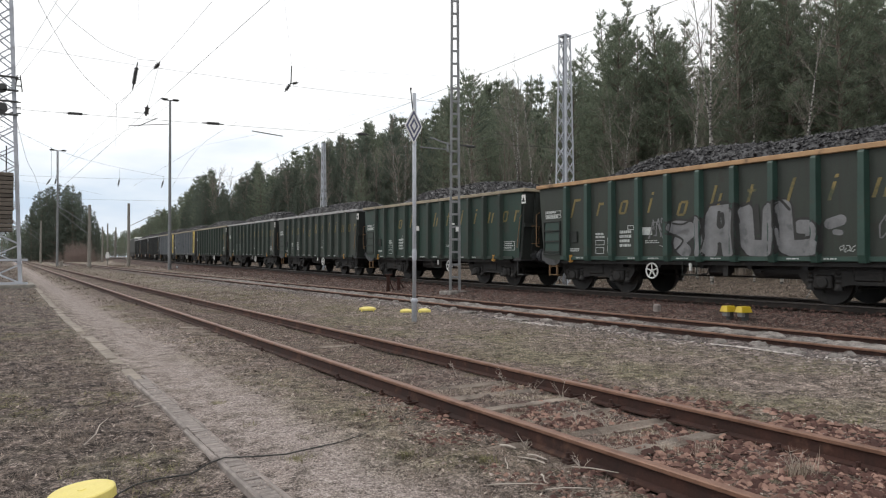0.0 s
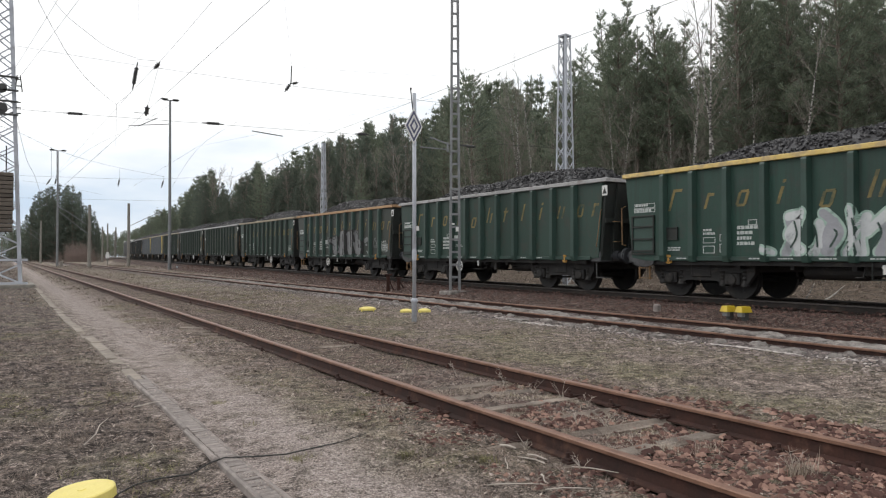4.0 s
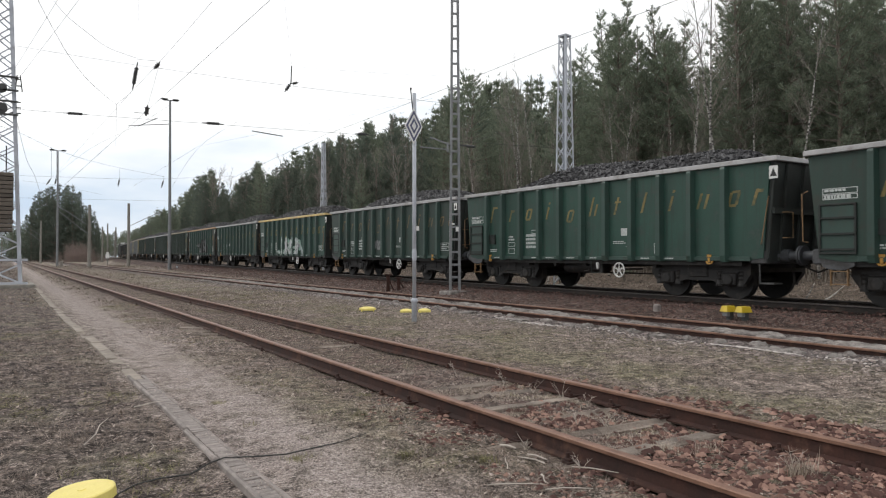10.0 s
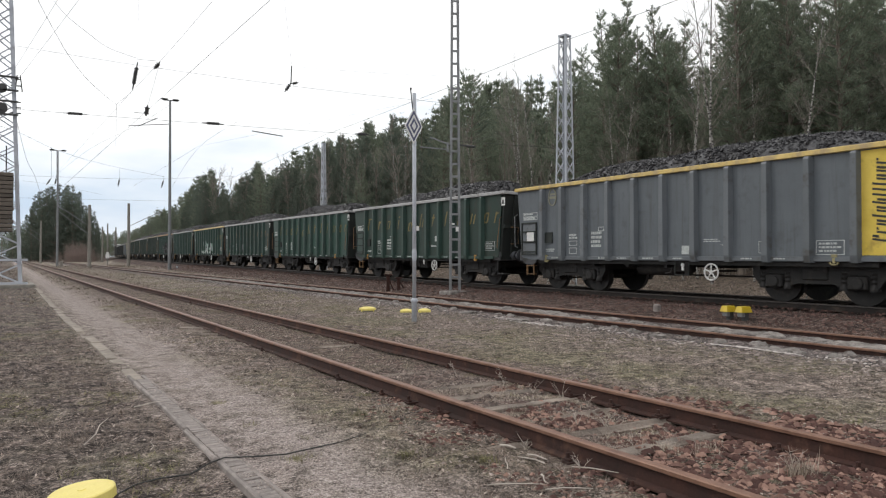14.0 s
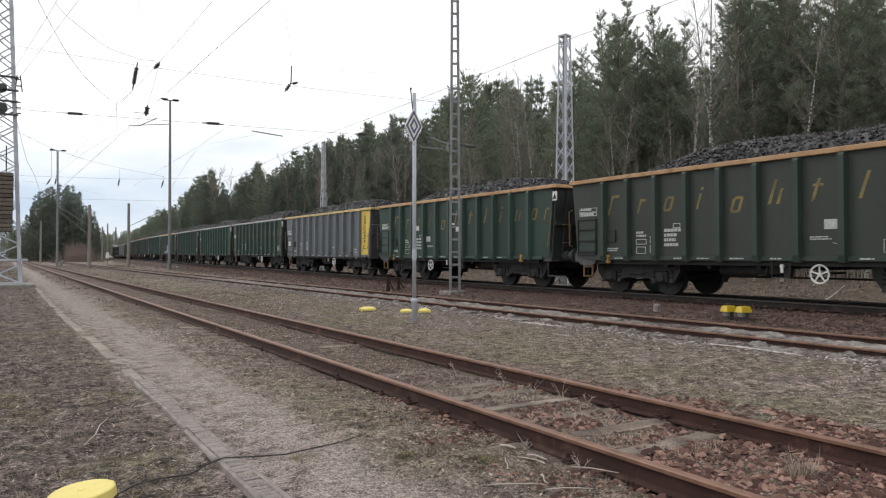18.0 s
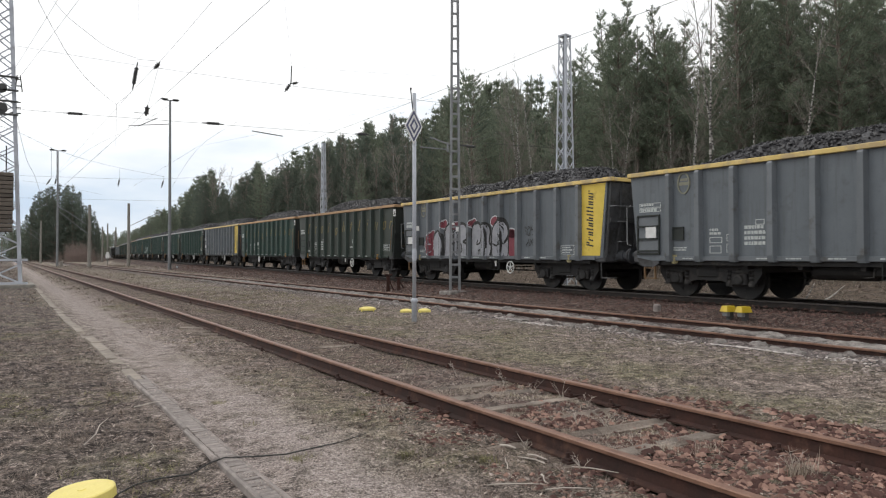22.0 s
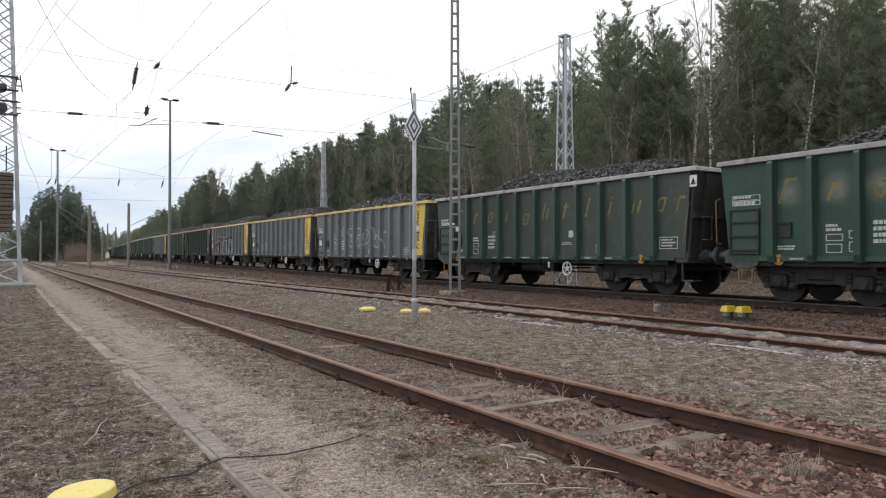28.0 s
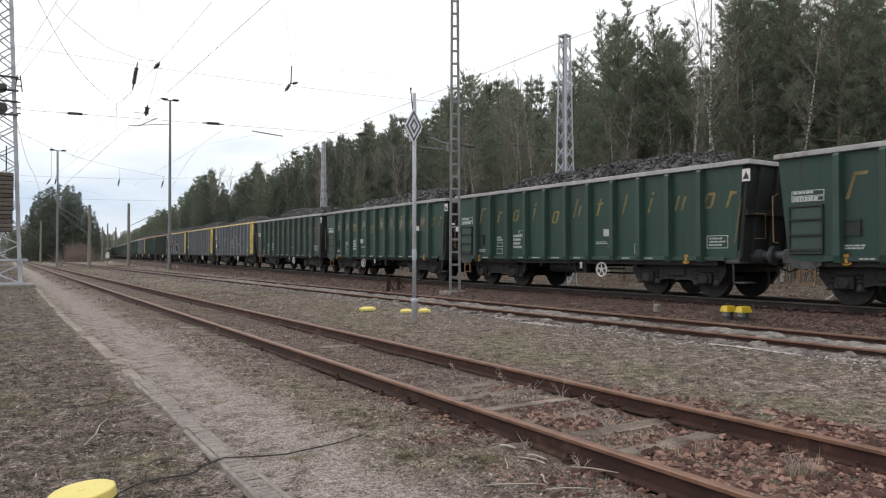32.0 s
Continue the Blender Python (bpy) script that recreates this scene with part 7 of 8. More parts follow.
def build_wood():
    r = random.Random(5)
    taken = []

    def free(x, y, gap):
        return all((x - a) ** 2 + (y - b) ** 2 > gap * gap for a, b in taken)

    # birches that stand out along the edge of the wood
    edge = ((23.3, 17.8, 1.25, 1), (24.2, 20.6, 0.62, 0), (24.0, 19.8, 0.66, 2), (24.6, 19.5, 0.85, 4), (24.2, 16.6, 0.75, 0), (23.8, 15.3, 0.8, 2), (26.0, 15.1, 0.8, 4), (26.4, 14.2, 0.8, 0), (25.4, 13.2, 0.85, 2), (24.2, 31.1, 0.95, 1), (24.8, 31.1, 0.85, 0), (24.2, 29.0, 0.95, 3), (24.6, 34.7, 0.75, 2), (24.4, 36.0, 0.62, 4), (24.6, 45.3, 0.8, 3), (25.0, 41.1, 0.6, 0), (24.0, 24.1, 0.7, 2), (24.6, 23.8, 0.6, 4), (25.0, 28.1, 0.8, 0), (26.0, 65.6, 0.95, 1), (26.2, 62.6, 0.85, 3), (27.5, 84.1, 0.95, 3), (25.2, 53.6, 0.8, 1))
    for x, y, s, i in edge:
        taken.append((x, y))
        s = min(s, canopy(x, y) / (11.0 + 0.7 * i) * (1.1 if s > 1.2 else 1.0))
        plant("birch_tree", BIRCHES[i], x, y, s, r.uniform(0, 360), "leafless birch with thin white trunk at the wood's edge", "birch tree", "birches")
    # full-crowned pines close to the birches
    for x, y, s, i in ((25.4, 18.0, 1.12, 5), (27.2, 19.6, 1.16, 3), (26.0, 16.2, 1.12, 0), (28.4, 20.0, 1.05, 0), (30.5, 21.3, 1.05, 3), (25.8, 14.2, 1.1, 5), (27.6, 17.5, 1.2, 7), (29.0, 15.2, 1.2, 0), (31.0, 17.0, 1.2, 5), (27.2, 13.0, 1.1, 3), (27.6, 26.9, 1.2, 3), (28.6, 27.6, 1.2, 5), (27.0, 25.0, 1.2, 1), (25.5, 40.0, 0.95, 1), (26.0, 38.4, 0.98, 4), (27.0, 43.6, 0.9, 7), (28.0, 24.6, 1.0, 5), (29.8, 26.2, 1.0, 3), (29.6, 24.4, 1.0, 0), (31.2, 25.6, 1.0, 5), (32.6, 27.6, 1.0, 0), (30.4, 29.4, 1.2, 3), (29.0, 29.2, 1.2, 5), (27.4, 23.2, 0.9, 3)):
        taken.append((x, y))
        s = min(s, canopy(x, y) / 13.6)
        plant("pine_tree", PINES[i], x, y, s, r.uniform(0, 360), "tall full-crowned dark green pine at the wood's edge", "pine tree", "pines")
    n = 0
    for _ in range(9000):
        if n >= 215:
            break
        d = r.random() ** 1.35 * 30
        y = r.uniform(4, 128)
        x = 23.6 + d + bend(y)
        if y < 0.42 * x - 4 or not free(x, y, 1.7 + 0.03 * d):
            continue
        taken.append((x, y))
        n += 1
        q = y / x
        s = r.uniform(0.86, 1.10) + 0.010 * d
        if r.random() < 0.2:
            s *= 0.8
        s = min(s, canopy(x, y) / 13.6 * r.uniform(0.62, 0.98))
        bear = math.degrees(math.atan2(x, y))
        if 33 < bear < 42.3 and y < 60:
            s *= 0.88
        if s < 0.3:
            continue
        if r.random() < (0.42 if 33 < bear < 42.3 else 0.2):
            plant("bare_tree", BARES[r.randrange(4)], x, y, s * 1.1, r.uniform(0, 360), "leafless brown deciduous tree among the pines", "tree", "leafless trees")
        else:
            plant("pine_tree", LOWPINES[r.randrange(3)] if y > 44 and r.random() < smooth01(36, 62, y) * 0.85 else PINES[r.randrange(8)], x, y, s, r.uniform(0, 360), "tall dark green pine in the wood beside the line", "pine tree", "pines")
    # full pines that close the far edge of the wood
    for i in range(46):
        y = 104 + 150 * (i / 45) ** 1.1 + r.uniform(-1.5, 1.5)
        x = X_C + 6.0 + bend(y) + r.uniform(0, 4.5)
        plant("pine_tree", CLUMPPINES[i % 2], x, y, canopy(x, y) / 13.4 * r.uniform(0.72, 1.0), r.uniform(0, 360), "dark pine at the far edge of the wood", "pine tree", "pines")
    for i in range(34):
        y = 50 + 56 * i / 33 + r.uniform(-0.8, 0.8)
        x = X_C + 9.2 + bend(y) + r.uniform(0, 4.0)
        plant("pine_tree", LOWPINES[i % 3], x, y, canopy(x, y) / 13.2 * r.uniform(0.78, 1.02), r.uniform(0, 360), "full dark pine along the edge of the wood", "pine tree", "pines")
    # leafless trees that stand out over the far edge
    for x, y, k, i in ((26.6, 106.0, 1.0, 0), (27.4, 110.0, 1.08, 1), (28.8, 116.0, 1.0, 2), (27.2, 98.0, 0.95, 3), (28.4, 104.0, 1.05, 0), (26.4, 92.0, 0.9, 1), (25.6, 64.0, 0.9, 2), (25.8, 58.0, 0.95, 3), (25.2, 54.0, 0.9, 0), (24.8, 50.0, 0.8, 1), (25.0, 47.0, 0.75, 2), (24.9, 60.5, 0.8, 0), (25.6, 68.0, 0.8, 3), (26.2, 74.0, 0.85, 1), (26.4, 80.0, 0.8, 2), (24.6, 44.0, 0.75, 3), (26.6, 86.0, 0.85, 0)):
        plant("bare_tree", BARES[i], x, y, canopy(x, y) / (9.3 + i) * k, r.uniform(0, 360), "leafless grey-brown tree at the far edge of the wood", "tree", "leafless trees")
    for _ in range(400):
        y = r.uniform(8, 75)
        x = 22.6 + r.random() * 9 + bend(y)
        if not free(x, y, 1.1) or len(taken) > 275:
            continue
        taken.append((x, y))
        plant("young_pine", YOUNG[r.randrange(3)], x, y, r.uniform(0.5, 0.95), r.uniform(0, 360), "low young pine at the edge of the wood", "young pine", "young pines")


def sparse_copy(sh, src, m, keep, r):
    """Adds a share of the faces of a mesh, moved by m."""
    vs = src.vertices
    for p in src.polygons:
        if r.random() < keep:
            sh.add([m @ vs[i].co for i in p.vertices], [tuple(range(len(p.vertices)))])


def build_far_wood():
    """The deep and the distant wood, where no single tree stands out."""
    r = random.Random(8)
    crowns, stems = Shape(), Shape()
    low = [pine(100 + i, 13.0, (0.10, 0.25, 0.18)[i], (2.8, 2.2, 2.5)[i], 4.4, 0.55, 0.0, 6, 0.115, 0.72) for i in range(3)]
    lowm = [b.mesh("far_crown", NEEDLES) for a, b in low]
    spots = []
    for _ in range(135):
        y = r.uniform(125, 420)
        spots.append((27 + bend(y) + r.random() ** 1.5 * 40, y, r.uniform(0.9, 1.25)))
    for _ in range(190):
        y = 12 + 120 * r.random() ** 1.2
        spots.append((33 + bend(y) + r.random() * 30, y, r.uniform(0.75, 1.05)))
    for _ in range(75):
        y = r.uniform(115, 330)
        spots.append((X_C + 4.5 + bend(y) + r.random() * 9, y, r.uniform(0.9, 1.25)))
    for _ in range(110):
        spots.append((r.uniform(10, 110), r.uniform(470, 560), r.uniform(1.0, 1.4)))
    for _ in range(60):
        spots.append((r.uniform(-70, 2), r.uniform(170, 260), r.uniform(0.7, 0.95)))
    for _ in range(70):
        spots.append((r.uniform(0, 30), r.uniform(300, 420), r.uniform(0.9, 1.1)))
    for _ in range(70):
        y = r.uniform(505, 620)
        spots.append((y * r.uniform(0.07, 0.17), y, r.uniform(1.0, 1.4)))
    for x, y, s in spots:
        if x > 20 and y < 440:
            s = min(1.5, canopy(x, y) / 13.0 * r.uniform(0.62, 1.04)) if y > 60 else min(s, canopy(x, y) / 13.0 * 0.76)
            if s < 0.2:
                continue
        i = r.randrange(3)
        m = pose(x, y, ground_z(x, y), 0, 0, r.uniform(0, 360)) @ Matrix.Scale(s, 4)
        s_far = smooth01(100, 300, y)
        sparse_copy(crowns, lowm[i], m, 1.0 - 0.3 * s_far, r)
        stems.tube([m @ Vector((0, 0, -0.3)), m @ Vector((0, 0, 12.0))], [0.14 * s, 0.03], 5)
    w = thing("distant_wood", "distant dark green pine wood beyond the line", "wood", kind="stuff")
    part("crowns", crowns, [NEEDLES], w)
    part("stems", stems, [BARK], w)


def build_brush(name, label, spots, mat, h, n, seed):
    """Thin leafless shoots."""
    r = random.Random(seed)
    sh = Shape()
    for x, y in spots:
        for _ in range(n):
            px, py = x + r.gauss(0, 0.5), y + r.gauss(0, 0.5)
            z = ground_z(px, py)
            hh = h * r.uniform(0.5, 1.1)
            d = Vector((r.uniform(-0.25, 0.25), r.uniform(-0.25, 0.25), 1))
            p = Vector((px, py, z - 0.05))
            sh.tube([p, p + d * hh * 0.5, p + d * hh + Vector((r.uniform(-0.1, 0.1), r.uniform(-0.1, 0.1), 0)) * hh], [0.012, 0.008, 0.002], 3)
            for _ in range(3):
                q = p + d * hh * r.uniform(0.3, 0.8)
                sh.tube([q, q + Vector((r.uniform(-0.5, 0.5), r.uniform(-0.5, 0.5), r.uniform(0.2, 0.7))) * hh * 0.35], [0.006, 0.0015], 3)
    return thing(name, label, "brush", kind="stuff", shape=sh, mats=[mat])


build_wood()
build_far_wood()
rb = random.Random(31)
build_brush("undergrowth", "thin leafless undergrowth along the edge of the wood", [p for p in ((24.4 + rb.random() * 14, 9 + 80 * rb.random() ** 1.2) for _ in range(1500)) if rb.random() < (0.45 if p[0] > 1.28 * p[1] else 0.3 if p[1] > 42 else 1.0)], TWIGS, 4.3, 6, 3)
build_brush("tall_undergrowth", "tall leafless saplings between the trees", [p for p in ((24.6 + rb.random() * 8, 10 + 55 * rb.random()) for _ in range(620)) if rb.random() < (0.3 if p[0] > 1.28 * p[1] else 0.12 if p[1] > 34 else 0.9)], TWIGS, 7.5, 4, 9)
build_brush("reddish_brush", "dense reddish leafless brush beside the far tracks", [(16.6 + rb.gauss(0, 1.5), 212 + rb.uniform(-7, 7)) for _ in range(150)], REDTWIGS, 5.6, 5, 4)
build_brush("reddish_brush", "low reddish leafless brush beside the far tracks", [(16.8 + rb.gauss(0, 3.2), 214 + rb.uniform(-8, 8)) for _ in range(170)], REDTWIGS, 3.4, 5, 6)
for i in range(26):
    px = 3.4 + 12.6 * i / 25 + rb.uniform(-0.4, 0.4)
    py = 226 + rb.uniform(0, 30)
    rise = min(1.0, 0.62 + 0.09 * i, 0.55 + 0.055 * (25 - i))
    plant("pine_tree", CLUMPPINES[i % 2], px * py / 158, py, rise * rb.uniform(0.95, 1.1) * py / 158 * 1.08, rb.uniform(0, 360), "dark pine in the clump beyond the siding's end", "pine tree", "pines of the far clump")

for i in range(9):
    px, py = -5.0 + 0.95 * i + rb.uniform(-0.3, 0.3), 236 + rb.uniform(0, 24)
    plant("pine_tree", CLUMPPINES[i % 2], px * py / 158, py, rb.uniform(0.62, 0.78), rb.uniform(0, 360), "low dark pine beyond the siding's end", "pine tree", "pines of the far clump")


def fallen_pole(x, y, x2, y2, lift, label):
    a = Vector((x, y, ground_z(x, y) + 0.03))
    b = Vector((x2, y2, ground_z(x2, y2) + lift))
    c = a.lerp(b, 0.5) + Vector((0, 0, -0.04))
    thing("fallen_branch", label, "fallen branch", shape=Shape().tube([a, c, b], [0.028, 0.022, 0.012], 5), mats=[BIRCH], group="fallen branches")


for x, y, x2, y2, lift in ((19.6, 11.9, 21.4, 12.6, 0.42), (20.3, 11.7, 22.0, 12.0, 0.30), (19.4, 12.6, 19.9, 12.0, 0.05), (20.4, 24.2, 20.8, 24.4, 0.75), (20.7, 24.1, 20.9, 24.0, 0.7), (21.0, 24.0, 20.6, 23.7, 0.65), (21.3, 23.7, 21.7, 23.9, 0.7)):
    fallen_pole(x, y, x2, y2, lift, "pale fallen birch branch on the bank")
# ---- grass, stones and litter on the ground ----
def scatter_blades(name, label, mat, spots, seed, size, per, width=0.0035, flat=0.6):
    """Tufts of blades at spots (x, y, scale)."""
    r = random.Random(seed)
    sh = Shape()
    for x, y, s in spots:
        z = ground_z(x, y) - 0.004
        for _ in range(per):
            a = r.uniform(0, 6.283)
            ln = size * s * r.uniform(0.5, 1.3)
            up = (1 - flat) + flat * r.random() * 0.5
            dx, dy, dz = math.cos(a) * (1.1 - up) * ln, math.sin(a) * (1.1 - up) * ln, up * ln * r.uniform(0.5, 1.0)
            px, py = x + r.gauss(0, 0.02 * s + 0.01), y + r.gauss(0, 0.02 * s + 0.01)
            wx, wy = -math.sin(a) * width * s, math.cos(a) * width * s
            k = len(sh.v)
            sh.v += [(px - wx, py - wy, z), (px + wx, py + wy, z), (px + dx, py + dy, z + dz)]
            sh.f.append((k, k + 1, k + 2))
            sh.mi.append(0)
    return thing(name, label, "grass", kind="stuff", shape=sh, mats=[mat])


def patchy(x, y, f=0.7, seed=0.0):
    return noise.noise((x * f, y * f, 7.0 + seed))


def grass_spots():
    r = random.Random(17)
    out, green = [], []
    zones = ((-3.2, 1.15, 2.6, 15, 21000, -0.3), (2.15, 3.25, 2.6, 22, 3800, 0.0), (3.4, 4.9, 3.6, 22, 4200, 0.0), (5.0, 9.4, 1.0, 30, 13000, -0.2), (2.0, 9.2, 22, 60, 3500, 0.0))
    for x0, x1, y0, y1, n, cut in zones:
        for _ in range(n):
            x, y = r.uniform(x0, x1), y0 + (y1 - y0) * r.random() ** 1.5
            v = patchy(x, y) + 0.5 * patchy(x, y, 2.3)
            if v < cut - 0.15 or (x < 1.2 and patchy(x, y, 3.0, 6) < -0.2):
                continue
            if abs(x - (X_A - GAUGE / 2)) < 0.09 or abs(x - (X_A + GAUGE / 2)) < 0.09:
                continue
            s = r.uniform(0.6, 1.3) * (1 + 0.02 * y)
            (green if patchy(x, y, 0.45, 3.0) > (0.0 if x > 5.2 else 0.16) and r.random() < 0.65 else out).append((x, y, s))
    return out, green


def build_grass():
    dry, green = grass_spots()
    scatter_blades("dry_grass", "short trampled dry grass", DRYGRASS, [q for q in dry if q[0] > 1.2], 1, 0.075, 11, 0.0022, 0.85)
    scatter_blades("matted_grass", "matted brown dead grass on bare soil", DRYGRASS, [q for q in dry if q[0] <= 1.2], 3, 0.075, 13, 0.0016, 0.93)
    scatter_blades("green_grass", "short mossy green grass", MOSSGRASS, green, 2, 0.05, 11, 0.0022, 0.8)
    r = random.Random(29)
    bank = []
    for _ in range(5000):
        y = 5 + 60 * r.random() ** 1.3
        bank.append((r.uniform(18.2, 24.0) + bend(y), y, r.uniform(0.7, 1.5)))
    scatter_blades("bank_grass", "matted dry grass on the bank below the wood", DRYGRASS, bank, 5, 0.14, 14, 0.006, 0.6)
    far = []
    for _ in range(9000):
        y = 24 + 100 * r.random() ** 1.3
        far.append((r.uniform(-4, 13.6) + bend(y) * 0.5, y, r.uniform(0.6, 1.5) * (0.6 + y / 80)))
    far = [q for q in far if patchy(q[0], q[1], 0.35, 2) > -0.1 and not 1.0 < q[0] < 2.3 and min(abs(q[0] - X_A), abs(q[0] - X_B)) > 0.95]
    scatter_blades("rough_grass", "rough dry grass along the far tracks", DRYGRASS, far, 8, 0.13, 9, 0.008, 0.7)
    thatch = [(r.uniform(3.5, 4.75), r.uniform(3.3, 6.5), r.uniform(0.5, 1.1)) for _ in range(2400)]
    thatch = [t for t in thatch if patchy(t[0], t[1], 2.2, 4) > -0.02]
    scatter_blades("dry_thatch", "bleached dry grass between the sleepers", STRAW, thatch, 6, 0.09, 9, 0.0022, 0.75)
    r = random.Random(23)
    # single larger tufts
    clumps = [(4.36, 2.66, 1.0), (4.1, 3.55, 0.6), (3.75, 4.2, 0.55), (3.62, 4.55, 0.6), (4.3, 3.35, 0.6), (3.95, 5.1, 0.5), (4.6, 4.6, 0.4), (2.6, 4.9, 0.4), (2.9, 5.6, 0.4)]
    for x, y, s in clumps:
        scatter_blades("grass_tuft", "tuft of long dry grass among ballast stones", STRAW, [(x + r.gauss(0, 0.04), y + r.gauss(0, 0.04), s) for _ in range(9)], int(x * 100), 0.20, 18, 0.0034, 0.3)
        tagged(scene.collection.objects[-1], kind="thing")
    for x, y, s in ((1.68, 6.73, 0.8), (1.70, 5.71, 0.6), (1.68, 4.60, 1.0), (1.95, 5.15, 0.5), (2.35, 4.3, 1.0), (2.75, 3.9, 1.0), (2.6, 5.6, 0.9), (3.05, 6.4, 0.9), (4.72, 3.75, 0.9), (4.45, 4.05, 0.8)):
        scatter_blades("green_tuft", "small tuft of green grass on gravel", MOSSGRASS, [(x + r.gauss(0, 0.035), y + r.gauss(0, 0.035), s) for _ in range(12)], int(x * 100 + y), 0.07, 12, 0.0024, 0.45)
        tagged(scene.collection.objects[-1], kind="thing")


def stone(sh, x, y, z, q, r, flat=0.55):
    """A sharp-edged stone."""
    a = r.uniform(0, 6.283)
    ca, sa = math.cos(a), math.sin(a)
    k = len(sh.v)
    pts = []
    for (px, py, pz) in ((1, 0, 0), (0.45, 0.8, 0.1), (-0.6, 0.7, 0), (-1, -0.1, 0.1), (-0.4, -0.8, 0), (0.6, -0.7, 0.1), (0.35, 0.2, 1), (-0.35, -0.15, 0.9)):
        px, py, pz = px * r.uniform(0.7, 1.2) * q, py * r.uniform(0.5, 0.9) * q, pz * q * flat * r.uniform(0.6, 1.2)
        pts.append((x + px * ca - py * sa, y + px * sa + py * ca, z + pz))
    sh.v += pts
    for f in ((0, 1, 6), (1, 2, 6), (2, 7, 6), (2, 3, 7), (3, 4, 7), (4, 5, 7), (5, 6, 7), (5, 0, 6)):
        sh.f.append(tuple(k + i for i in f))
        sh.mi.append(0)


def build_stones():
    r = random.Random(77)
    sh = Shape()
    for _ in range(44000):
        x, y = r.uniform(2.6, 5.9), 0.8 + 9.5 * r.random() ** 1.5
        v = patchy(x, y, 0.9, 5) + 0.6 * patchy(x, y, 2.6, 8) - 0.34 * (y - (3.7 if abs(x - X_A) < 0.7 else 4.2)) + 0.15
        if x < 3.3:
            v = min(v, patchy(x, y, 1.6, 2) - 0.6 * (3.3 - x) + 0.15)
        if r.random() > smooth01(-0.45, 0.35, v):
            continue
        if min(abs(x - (X_A - GAUGE / 2)), abs(x - (X_A + GAUGE / 2))) < 0.075:
            continue
        if y < 6.2 and abs((y + 0.86 + 0.28) % 0.56 - 0.28) < 0.085 and abs(x - X_A) < 1.25 and r.random() < 0.52:
            continue
        stone(sh, x, y, ground_z(x, y) - 0.005 + r.uniform(-0.01, 0.012) + (0.02 if r.random() < 0.12 else 0), (0.013 + 0.041 * r.random() ** 1.7) * (0.62 if x < 3.2 else 1.0), r, 0.55)
    thing("siding_ballast", "red-brown broken ballast stones in the siding", "ballast", kind="stuff", shape=sh, mats=[STONES])
    sh = Shape()
    for _ in range(9000):
        y = 2 + 70 * r.random() ** 1.5
        u = r.uniform(12.1, 14.72)
        x = u + bend(y)
        stone(sh, x, y, ground_z(x, y) - 0.01 + 0.05 * smooth01(14.2, 14.6, u), r.uniform(0.025, 0.055), r, 0.8)
    for _ in range(1500):
        y = 2 + 50 * r.random()
        x = r.uniform(14.9, 19.2) + bend(y)
        stone(sh, x, y, ground_z(x, y) - 0.01, r.uniform(0.03, 0.06), r, 0.8)
    thing("line_ballast", "brown crushed stone ballast of the running line", "ballast", kind="stuff", shape=sh, mats=[LINESTONES])
    sh = Shape()
    for _ in range(2600):
        y = 1.5 + 24 * r.random() ** 1.4
        x = 9.2 + r.gauss(-0.35, 0.5)
        stone(sh, x, y, ground_z(x, y) - 0.005, r.uniform(0.015, 0.05), r)
    for _ in range(4200):
        x, y = r.uniform(-2.5, 9.0), 2.2 + 22 * r.random() ** 1.6
        if 1.14 < x < 1.40 or (x < 1.15 and r.random() < 0.75):
            continue
        stone(sh, x, y, ground_z(x, y) - 0.004, 0.004 + 0.016 * r.random() ** 2.5, r)
    gr = Shape()
    for _ in range(17000):
        x, y = 1.39 + 0.9 * r.random() + r.gauss(0, 0.05), 2.6 + 9 * r.random() ** 1.5
        if 1.14 < x < 1.40:
            continue
        stone(gr, x, y, ground_z(x, y) - 0.002, r.uniform(0.0025, 0.0065), r, 0.7)
    # grit trodden onto the edging blocks
    for _ in range(3400):
        y = 2.6 + 5.7 * r.random() ** 1.2
        stone(gr, 1.375 - 0.16 * r.random() ** 1.4, y, 0.046, r.uniform(0.002, 0.0055), r, 0.7)
    thing("path_gravel", "pale fine gravel of the footpath", "gravel", kind="stuff", shape=gr, mats=[GRAVEL])
    thing("loose_stones", "loose grey stones and grit on the ground", "stones", kind="stuff", shape=sh, mats=[GREYSTONES])


